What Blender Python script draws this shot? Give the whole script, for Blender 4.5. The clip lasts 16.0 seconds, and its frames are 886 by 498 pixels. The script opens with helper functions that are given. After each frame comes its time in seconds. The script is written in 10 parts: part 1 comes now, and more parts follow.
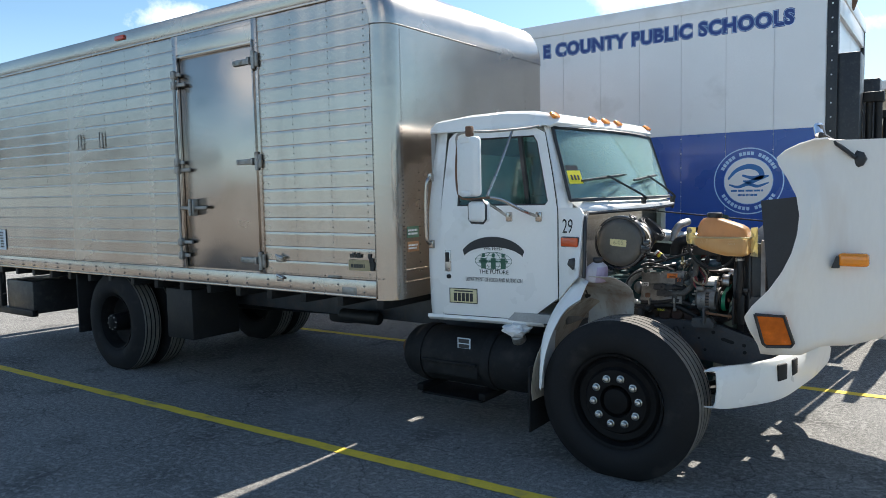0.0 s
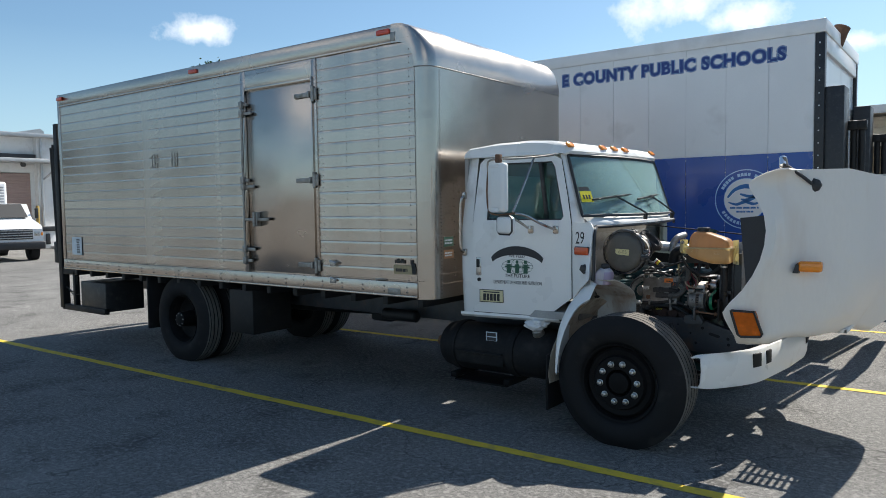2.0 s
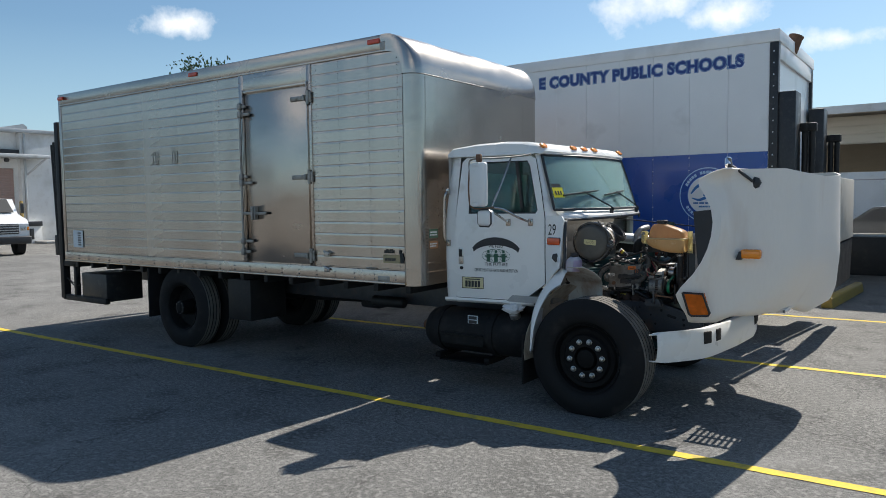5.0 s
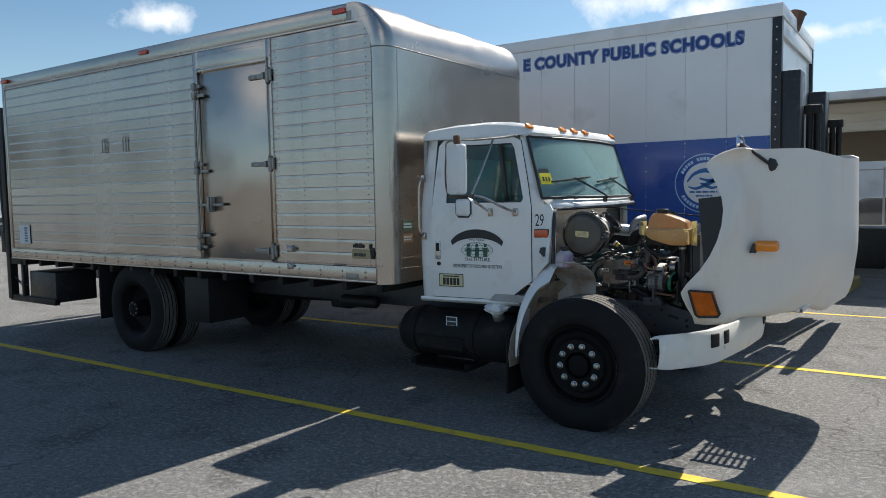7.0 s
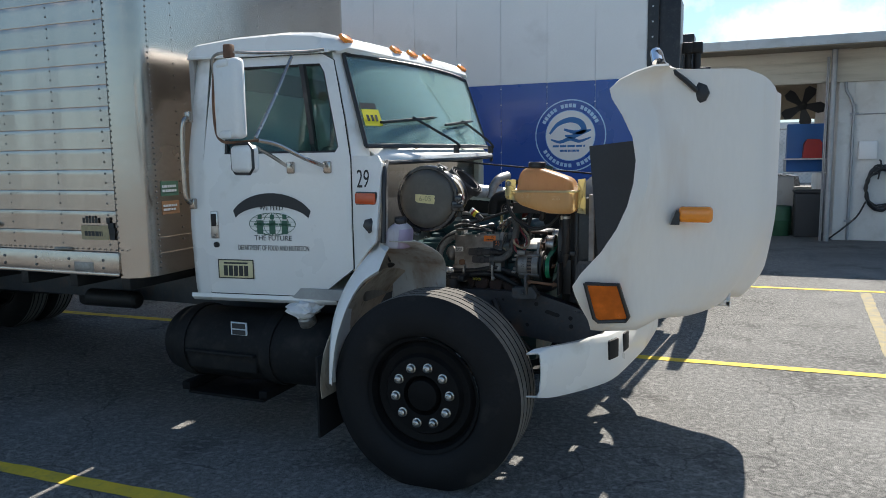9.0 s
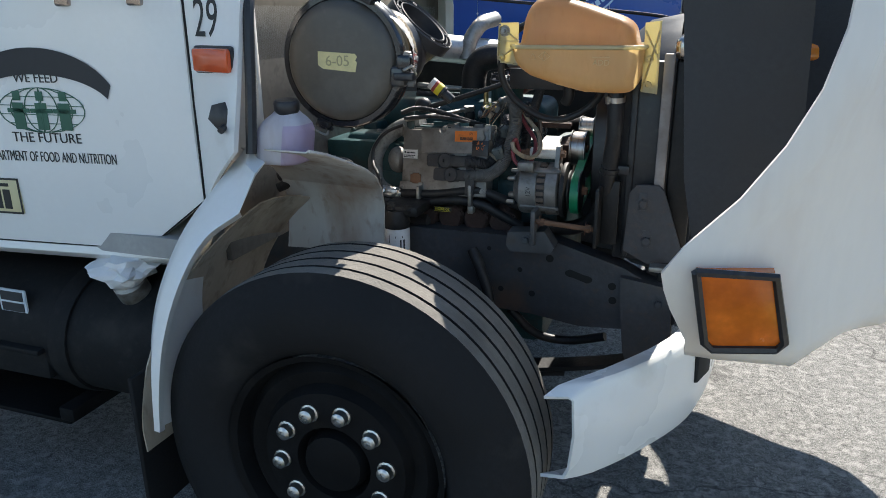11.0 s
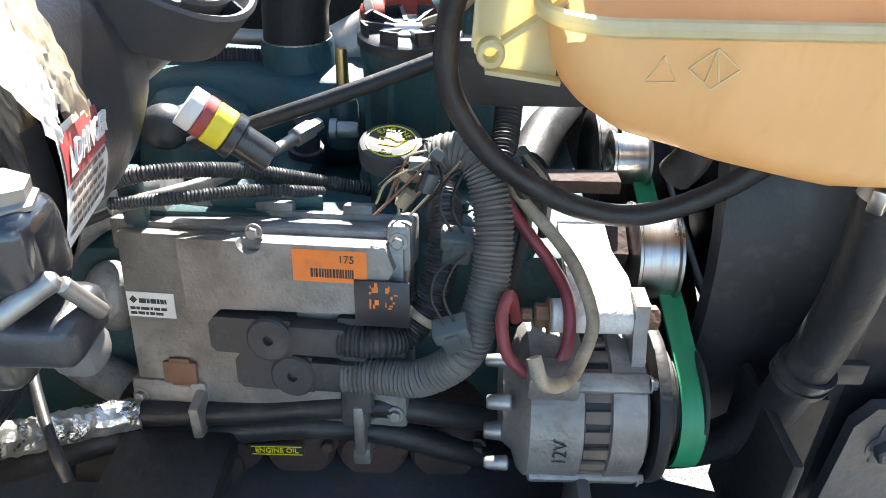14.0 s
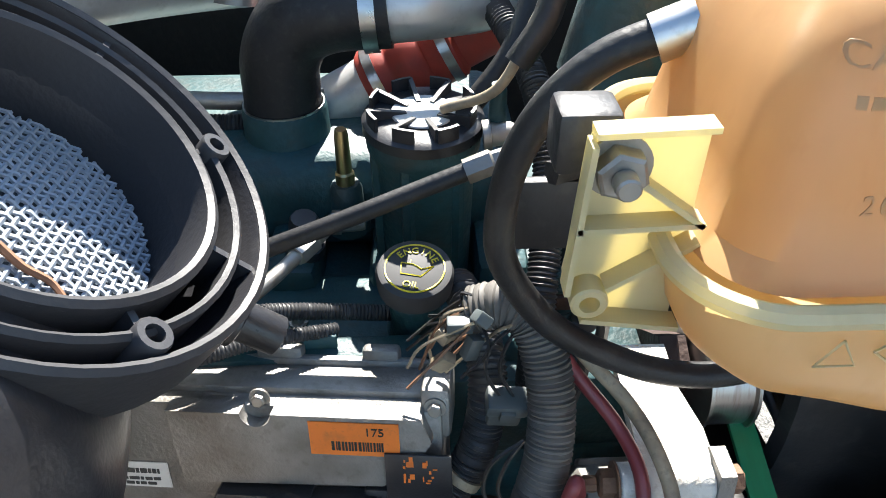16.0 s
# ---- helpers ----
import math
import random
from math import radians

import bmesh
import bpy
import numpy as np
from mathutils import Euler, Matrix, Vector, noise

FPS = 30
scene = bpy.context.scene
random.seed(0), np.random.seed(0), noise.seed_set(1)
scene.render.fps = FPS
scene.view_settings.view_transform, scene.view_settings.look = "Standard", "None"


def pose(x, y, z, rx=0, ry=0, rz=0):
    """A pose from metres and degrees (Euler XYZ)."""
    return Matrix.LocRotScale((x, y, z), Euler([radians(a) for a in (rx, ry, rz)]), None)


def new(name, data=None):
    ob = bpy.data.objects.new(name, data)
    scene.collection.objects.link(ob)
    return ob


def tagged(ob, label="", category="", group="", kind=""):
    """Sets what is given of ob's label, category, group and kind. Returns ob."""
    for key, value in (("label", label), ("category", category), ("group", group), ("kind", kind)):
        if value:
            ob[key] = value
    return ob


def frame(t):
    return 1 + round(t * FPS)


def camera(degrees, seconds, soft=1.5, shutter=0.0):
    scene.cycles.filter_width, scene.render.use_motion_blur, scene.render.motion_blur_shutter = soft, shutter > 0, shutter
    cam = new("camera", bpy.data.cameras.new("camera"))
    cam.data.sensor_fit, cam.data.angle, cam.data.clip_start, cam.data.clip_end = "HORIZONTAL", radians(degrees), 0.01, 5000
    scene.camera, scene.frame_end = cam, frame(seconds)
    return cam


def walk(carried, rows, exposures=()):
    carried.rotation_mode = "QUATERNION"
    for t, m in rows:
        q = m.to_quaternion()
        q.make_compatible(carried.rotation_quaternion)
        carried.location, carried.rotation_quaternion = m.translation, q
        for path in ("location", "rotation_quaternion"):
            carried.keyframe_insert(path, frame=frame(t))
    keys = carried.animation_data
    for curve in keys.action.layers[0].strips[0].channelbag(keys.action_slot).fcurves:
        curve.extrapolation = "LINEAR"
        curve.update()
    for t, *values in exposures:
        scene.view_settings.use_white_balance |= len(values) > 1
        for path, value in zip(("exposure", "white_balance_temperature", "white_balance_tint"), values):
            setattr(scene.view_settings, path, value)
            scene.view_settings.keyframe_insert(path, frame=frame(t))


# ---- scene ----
cam = camera(63.04, 16.0, soft=0.9)
PATH = [
    (0.0, 1.670, -4.032, 1.753, 85.60, 1.20, 35.27),
    (0.5, 1.761, -4.230, 1.763, 85.90, 1.72, 35.02),
    (1.0, 1.940, -4.352, 1.752, 86.44, 1.25, 35.12),
    (1.5, 2.065, -4.585, 1.754, 86.57, 0.75, 36.50),
    (2.0, 2.138, -4.865, 1.787, 86.57, 0.78, 36.87),
    (2.5, 2.310, -4.995, 1.785, 86.54, 0.45, 36.86),
    (3.0, 2.428, -5.160, 1.792, 86.44, 0.16, 37.15),
    (3.5, 2.458, -5.289, 1.786, 86.53, 0.17, 36.64),
    (4.0, 2.483, -5.393, 1.783, 86.26, 0.31, 35.99),
    (6.5, 2.336, -5.070, 1.762, 86.15, 0.96, 35.12),
    (7.0, 2.133, -4.756, 1.724, 85.77, 0.98, 34.18),
    (7.5, 1.912, -4.385, 1.710, 85.47, 1.98, 28.81),
    (8.0, 1.762, -3.955, 1.719, 84.82, 1.78, 25.68),
    (8.5, 1.558, -3.524, 1.662, 84.67, 1.00, 23.64),
    (9.0, 1.405, -3.054, 1.626, 82.76, 0.85, 21.95),
    (9.5, 1.212, -2.586, 1.603, 79.18, -1.54, 21.66),
    (9.7, 1.130, -2.399, 1.593, 78.38, -1.69, 20.80),
    (11.8, 0.6424, -0.7255, 1.5175, 68.153, 0.926, 19.155),
    (12.0, 0.5954, -0.5990, 1.5174, 67.585, 0.553, 18.908),
    (12.5, 0.4395, -0.2957, 1.5223, 66.563, 1.453, 16.068),
    (13.0, 0.3466, -0.0376, 1.5326, 64.919, 1.390, 11.549),
    (13.5, 0.2950, 0.1667, 1.5385, 62.385, 0.922, 8.481),
    (14.0, 0.2331, 0.2498, 1.5494, 57.892, -0.861, 1.015),
    (14.5, 0.1828, 0.3129, 1.5812, 53.836, -1.570, -6.084),
    (15.0, 0.1698, 0.3706, 1.6231, 51.856, -2.463, -5.928),
    (15.5, 0.1739, 0.4139, 1.6664, 51.433, -1.121, -3.298),
    (16.0, 0.1781, 0.4543, 1.6405, 52.690, 0.133, -2.157),
]
EXPOSURES = [(0.0, 1.1), (1.0, 0.88), (2.0, 0.65), (3.5, 0.48), (6.5, 0.43), (8.0, 0.56), (9.0, 0.78), (9.5, 1.0), (12.0, 1.62), (12.5, 2.06), (13.0, 2.58), (14.0, 2.70), (15.0, 2.56), (16.0, 2.16)]
walk(cam, [(t, pose(x, y, z, rx, ry, rz)) for t, x, y, z, rx, ry, rz in PATH], EXPOSURES)

# ---- light: clear day, sun high behind the trucks ----
SUN_WAY = Vector((-0.110, -0.945, -1.0)).normalized()
world = bpy.data.worlds.new("sky")
scene.world = world
world.use_nodes = True
wn = world.node_tree.nodes
sky = wn.new("ShaderNodeTexSky")
sky.sky_type = "NISHITA"
sky.sun_disc = False
sky.sun_elevation = math.asin(-SUN_WAY.z)
sky.sun_rotation = math.atan2(-SUN_WAY.x, -SUN_WAY.y)
sky.air_density, sky.dust_density, sky.ozone_density = 1.0, 0.6, 1.5
# a few soft fair-weather clouds laid over the sky
wl = world.node_tree.links
geo = wn.new("ShaderNodeTexCoord")
sep = wn.new("ShaderNodeSeparateXYZ")
wl.new(geo.outputs["Generated"], sep.inputs[0])
cn = wn.new("ShaderNodeTexNoise")
cn.inputs["Scale"].default_value, cn.inputs["Detail"].default_value, cn.inputs["Roughness"].default_value = 14.0, 9.0, 0.62
wl.new(geo.outputs["Generated"], cn.inputs["Vector"])


def sky_math(op, a, b):
    m = wn.new("ShaderNodeMath")
    m.operation = op
    for k, v in ((0, a), (1, b)):
        if isinstance(v, bpy.types.NodeSocket):
            wl.new(v, m.inputs[k])
        else:
            m.inputs[k].default_value = v
    return m.outputs[0]


cover = None
for way, wide, tall in (((-0.80, 0.56, 0.222), 0.040, 0.016), ((-0.325, 0.914, 0.25), 0.065, 0.028), ((-0.245, 0.944, 0.224), 0.045, 0.018), ((-0.115, 0.976, 0.184), 0.060, 0.016), ((0.12, 0.983, 0.145), 0.16, 0.035), ((0.45, 0.86, 0.26), 0.16, 0.06), ((-0.5, -0.8, 0.35), 0.3, 0.1), ((0.6, -0.7, 0.4), 0.3, 0.12)):
    away = wn.new("ShaderNodeVectorMath")
    away.operation = "SUBTRACT"
    away.inputs[1].default_value = way
    wl.new(geo.outputs["Generated"], away.inputs[0])
    size = wn.new("ShaderNodeVectorMath")
    size.operation = "MULTIPLY"
    size.inputs[1].default_value = (1 / wide, 1 / wide, 1 / tall)
    wl.new(away.outputs[0], size.inputs[0])
    far = wn.new("ShaderNodeVectorMath")
    far.operation = "LENGTH"
    wl.new(size.outputs[0], far.inputs[0])
    here = sky_math("SUBTRACT", 1.0, far.outputs["Value"])
    cover = here if cover is None else sky_math("MAXIMUM", cover, here)
cr = wn.new("ShaderNodeMapRange")
cr.inputs["From Min"].default_value, cr.inputs["From Max"].default_value = -0.15, 0.75
wl.new(sky_math("ADD", cover, sky_math("MULTIPLY", sky_math("SUBTRACT", cn.outputs["Fac"], 0.5), 3.2)), cr.inputs["Value"])
lit_cloud = sky_math("MULTIPLY", cr.outputs[0], 0.9)
# pale haze towards the horizon
low = wn.new("ShaderNodeMapRange")
low.inputs["From Min"].default_value, low.inputs["From Max"].default_value = 0.0, 0.22
low.inputs["To Min"].default_value, low.inputs["To Max"].default_value = 0.7, 0.0
wl.new(sep.outputs["Z"], low.inputs["Value"])
haze = wn.new("ShaderNodeMix")
haze.data_type = "RGBA"
haze.inputs[7].default_value = (4.5, 6.4, 7.9, 1)
wl.new(low.outputs[0], haze.inputs[0])
deep = wn.new("ShaderNodeMix")
deep.data_type, deep.blend_type = "RGBA", "MULTIPLY"
deep.inputs[0].default_value = 1.0
deep.inputs[7].default_value = (0.835, 1.0, 1.05, 1)
wl.new(sky.outputs[0], deep.inputs[6])
wl.new(deep.outputs[2], haze.inputs[6])
cloud = wn.new("ShaderNodeMix")
cloud.data_type = "RGBA"
cloud.inputs[7].default_value = (10.0, 10.4, 10.8, 1)
wl.new(lit_cloud, cloud.inputs[0])
wl.new(haze.outputs[2], cloud.inputs[6])
bg = wn["Background"]
bg.inputs["Strength"].default_value = 0.08
wl.new(cloud.outputs[2], bg.inputs["Color"])
sun_data = bpy.data.lights.new("sun", "SUN")
sun_data.energy, sun_data.angle, sun_data.color = 5.0, radians(0.53), (1.0, 0.95, 0.87)
sun = new("sun", sun_data)
sun.rotation_mode = "QUATERNION"
sun.rotation_quaternion = SUN_WAY.to_track_quat("-Z", "Y")
sun.location = (3, 20, 25)
from mathutils.bvhtree import BVHTree

# ---- builders ----
def V(*a):
    return Vector(a)


def thing(name, at, label, category, group="", kind=""):
    """An Empty at a thing's base, to which its parts are hung."""
    ob = new(name)
    ob.empty_display_size = 0.1
    ob.location = at
    return tagged(ob, label, category, group, kind)


def mesh_of(name, bm, material, smooth=40):
    bmesh.ops.recalc_face_normals(bm, faces=bm.faces)
    me = bpy.data.meshes.new(name)
    bm.to_mesh(me)
    bm.free()
    for m in material if isinstance(material, (list, tuple)) else [material]:
        me.materials.append(m)
    if smooth:
        me.polygons.foreach_set("use_smooth", [True] * len(me.polygons))
        me.set_sharp_from_angle(angle=radians(smooth))
    return me


def world_base(ob):
    m = Matrix.Translation(ob.location)
    if ob.parent:
        return world_base(ob.parent)
    return m


def part(name, bm, material, parent=None, label="", smooth=40):
    """Links a bmesh, built in world metres, as one mesh object under a thing or part."""
    ob = new(name, mesh_of(name, bm, material, smooth))
    if parent is not None:
        ob.parent = parent
        ob.matrix_parent_inverse = world_base(parent).inverted() if parent.parent is None and parent.data is None else Matrix()
    return tagged(ob, label)


def whole(name, bm, material, label, category, group="", kind="", smooth=40):
    """A thing that is a single mesh."""
    return tagged(new(name, mesh_of(name, bm, material, smooth)), label, category, group, kind)


def B():
    return bmesh.new()


def seat(obs, move=(0, 0, 0), k=1.0, about=(0, 0, 0)):
    """Sets finished parts to their size and place: scaled about a point, then moved."""
    m = Matrix.Translation(Vector(about) + Vector(move)) @ Matrix.Scale(k, 4) @ Matrix.Translation(-Vector(about))
    for ob in obs:
        for o in (ob, *ob.children_recursive):
            if o.data is not None:
                o.data.transform(m)


def box(bm, x0, x1, y0, y1, z0, z1, bevel=0.0, seg=2, m=None, mat=0):
    r = bmesh.ops.create_cube(bm, size=1)
    mm = Matrix.Translation(((x0 + x1) / 2, (y0 + y1) / 2, (z0 + z1) / 2)) @ Matrix.Diagonal((x1 - x0, y1 - y0, z1 - z0, 1))
    vs = r["verts"]
    bmesh.ops.transform(bm, matrix=mm, verts=vs)
    fs = list({f for v in vs for f in v.link_faces})
    if bevel:
        es = list({e for v in vs for e in v.link_edges})
        rb = bmesh.ops.bevel(bm, geom=es, offset=bevel, segments=seg, affect="EDGES", profile=0.5)
        vs = list({v for f in rb["faces"] for v in f.verts} | {v for v in vs if v.is_valid})
        fs = list({f for v in vs for f in v.link_faces})
    if m is not None:
        bmesh.ops.transform(bm, matrix=m, verts=vs)
    for f in fs:
        f.material_index = mat
    return vs


def frame_of(d):
    d = Vector(d).normalized()
    a = d.orthogonal().normalized()
    return a, d.cross(a), d


def lathe(bm, at, axis, profile, seg=32, up=None, mat=0, squash=None):
    """Turns a profile of (distance along the axis, radius) about the axis from the point at."""
    at = Vector(at)
    d = Vector(axis).normalized()
    a = Vector(up) if up is not None else d.orthogonal()
    a = (a - d * a.dot(d)).normalized()
    b = d.cross(a)
    sa, sb = squash or (1, 1)
    rings = []
    for h, r in profile:
        if r < 1e-6:
            rings.append([bm.verts.new(at + d * h)])
        else:
            rings.append([bm.verts.new(at + d * h + (a * math.cos(t) * sa + b * math.sin(t) * sb) * r) for t in (2 * math.pi * i / seg for i in range(seg))])
    for p, q in zip(rings, rings[1:]):
        for i in range(seg):
            j = (i + 1) % seg
            if len(p) == 1 and len(q) == 1:
                continue
            if len(p) == 1:
                f = bm.faces.new((p[0], q[j], q[i]))
            elif len(q) == 1:
                f = bm.faces.new((p[i], p[j], q[0]))
            else:
                f = bm.faces.new((p[i], p[j], q[j], q[i]))
            f.material_index = mat
    return rings


def cyl(bm, p, q, r, r2=None, seg=20, cap=0.0, mat=0):
    p, q = Vector(p), Vector(q)
    r2 = r if r2 is None else r2
    h = (q - p).length
    c = min(cap, h / 3, r * 0.8, r2 * 0.8) if cap else 0
    prof = [(0, 0), (0, r - c), (c, r), (h - c, r2), (h, r2 - c), (h, 0)] if c else [(0, 0), (0, r), (h, r2), (h, 0)]
    lathe(bm, p, q - p, prof, seg, mat=mat)


def spline(pts, n=8):
    """Points on a smooth curve through pts."""
    P = [Vector(p) for p in pts]
    P = [P[0] * 2 - P[1]] + P + [P[-1] * 2 - P[-2]]
    out = []
    for i in range(1, len(P) - 2):
        a, b, c, d = P[i - 1:i + 3]
        for k in range(n):
            t = k / n
            out.append(0.5 * ((2 * b) + (c - a) * t + (2 * a - 5 * b + 4 * c - d) * t * t + (3 * b - a - 3 * c + d) * t ** 3))
    out.append(P[-2])
    return out


def tube(bm, pts, r, seg=10, n=8, smooth=True, ribs=None, caps=True, mat=0):
    """A hose, rod or wire through pts. ribs: (pitch, depth) for a corrugated hose."""
    path = spline(pts, n) if smooth and len(pts) > 2 else [Vector(p) for p in pts]
    if ribs:
        pitch, depth = ribs
        dense, left = [], 0.0
        fine = []
        for a, b in zip(path, path[1:]):
            k = max(1, int((b - a).length / (pitch / 4)))
            fine += [a.lerp(b, i / k) for i in range(k)]
        path = fine + [path[-1]]
    t0 = (path[1] - path[0]).normalized()
    a = t0.orthogonal().normalized()
    rings, dist = [], 0.0
    for i, p in enumerate(path):
        t = (path[min(i + 1, len(path) - 1)] - path[max(i - 1, 0)]).normalized()
        a = (a - t * a.dot(t)).normalized()
        b = t.cross(a)
        if i:
            dist += (p - path[i - 1]).length
        rr = r(i / (len(path) - 1)) if callable(r) else r
        if ribs:
            rr -= ribs[1] * (0.5 + 0.5 * math.cos(2 * math.pi * dist / ribs[0]))
        rings.append([bm.verts.new(p + (a * math.cos(w) + b * math.sin(w)) * rr) for w in (2 * math.pi * k / seg for k in range(seg))])
    for p, q in zip(rings, rings[1:]):
        for i in range(seg):
            f = bm.faces.new((p[i], p[(i + 1) % seg], q[(i + 1) % seg], q[i]))
            f.material_index = mat
    if caps:
        for ring in (rings[0], rings[-1][::-1]):
            f = bm.faces.new(ring)
            f.material_index = mat


def prism(bm, poly, axis, a, b, mat=0):
    """Extrudes a polygon of two coordinates between a and b along an axis: poly is in the other two, in the order x, y, z."""
    def place(u, v, w):
        return {"x": (w, u, v), "y": (u, w, v), "z": (u, v, w)}[axis]
    lo = [bm.verts.new(place(u, v, a)) for u, v in poly]
    hi = [bm.verts.new(place(u, v, b)) for u, v in poly]
    fs = [bm.faces.new(lo), bm.faces.new(hi[::-1])]
    for i in range(len(poly)):
        j = (i + 1) % len(poly)
        fs.append(bm.faces.new((lo[i], hi[i], hi[j], lo[j])))
    for f in fs:
        f.material_index = mat
    return lo + hi


def bevel_all(bm, offset, seg=2, angle=30):
    es = [e for e in bm.edges if len(e.link_faces) == 2 and e.calc_face_angle(0) > radians(angle)]
    bmesh.ops.bevel(bm, geom=es, offset=offset, segments=seg, affect="EDGES", profile=0.5, clamp_overlap=True)


def grid_sheet(bm, rows, mat=0):
    """A sheet through rows of points."""
    vs = [[bm.verts.new(p) for p in r] for r in rows]
    for p, q in zip(vs, vs[1:]):
        for i in range(len(p) - 1):
            f = bm.faces.new((p[i], p[i + 1], q[i + 1], q[i]))
            f.material_index = mat
    return vs


def thicken(bm, t):
    bmesh.ops.recalc_face_normals(bm, faces=bm.faces)
    bmesh.ops.solidify(bm, geom=bm.faces[:], thickness=t)


def rounded(w, h, r, n=5):
    """The outline of a rounded rectangle about the origin."""
    out = []
    for cx, cy, a0 in ((w / 2 - r, h / 2 - r, 0), (-w / 2 + r, h / 2 - r, 90), (-w / 2 + r, -h / 2 + r, 180), (w / 2 - r, -h / 2 + r, 270)):
        out += [(cx + r * math.cos(radians(a0 + 90 * k / n)), cy + r * math.sin(radians(a0 + 90 * k / n))) for k in range(n + 1)]
    return out


def text_mesh(bm, words, size, m, mat=0, depth=0.0006, spread=1.0, squeeze=1.0, bold=0.0):
    """Lettering in the built-in font, centred, in the x-y plane of m."""
    cu = bpy.data.curves.new("lettering", "FONT")
    cu.body, cu.size, cu.align_x, cu.align_y, cu.extrude, cu.space_character = words, size, "CENTER", "CENTER", depth, spread
    cu.resolution_u, cu.offset = 3, bold
    ob = bpy.data.objects.new("lettering", cu)
    scene.collection.objects.link(ob)
    bpy.context.view_layer.update()
    me = bpy.data.meshes.new_from_object(ob.evaluated_get(bpy.context.evaluated_depsgraph_get()))
    n0 = len(bm.verts)
    bm.from_mesh(me)
    bm.verts.ensure_lookup_table()
    vs = bm.verts[n0:]
    bmesh.ops.transform(bm, matrix=m @ Matrix.Diagonal((squeeze, 1, 1, 1)), verts=vs)
    for f in {f for v in vs for f in v.link_faces}:
        f.material_index = mat
    bpy.data.objects.remove(ob)
    bpy.data.curves.remove(cu)
    bpy.data.meshes.remove(me)


def bars(bm, m, w, h, rows, mat=0, seed=1, depth=0.0006):
    """Small print that cannot be read: rows of plain bars in the x-y plane of m."""
    rnd = random.Random(seed)
    for i in range(rows):
        y = h / 2 - (i + 0.5) * h / rows
        x, end = -w / 2, w / 2 * rnd.uniform(0.6, 1.0)
        while x < end:
            l = min(rnd.uniform(0.06, 0.22) * w, end - x)
            box(bm, x, x + l, y - 0.28 * h / rows, y + 0.28 * h / rows, 0, depth, m=m, mat=mat)
            x += l + 0.03 * w


FACE = Matrix(((1, 0, 0, 0), (0, 0, -1, 0), (0, 1, 0, 0), (0, 0, 0, 1)))  # x right, y up, facing -y


def facing(x, y, z, turn=0.0):
    """A plane at a place whose x runs to the right and y up, seen from -y."""
    return Matrix.Translation((x, y, z)) @ Matrix.Rotation(radians(turn), 4, "Z") @ FACE


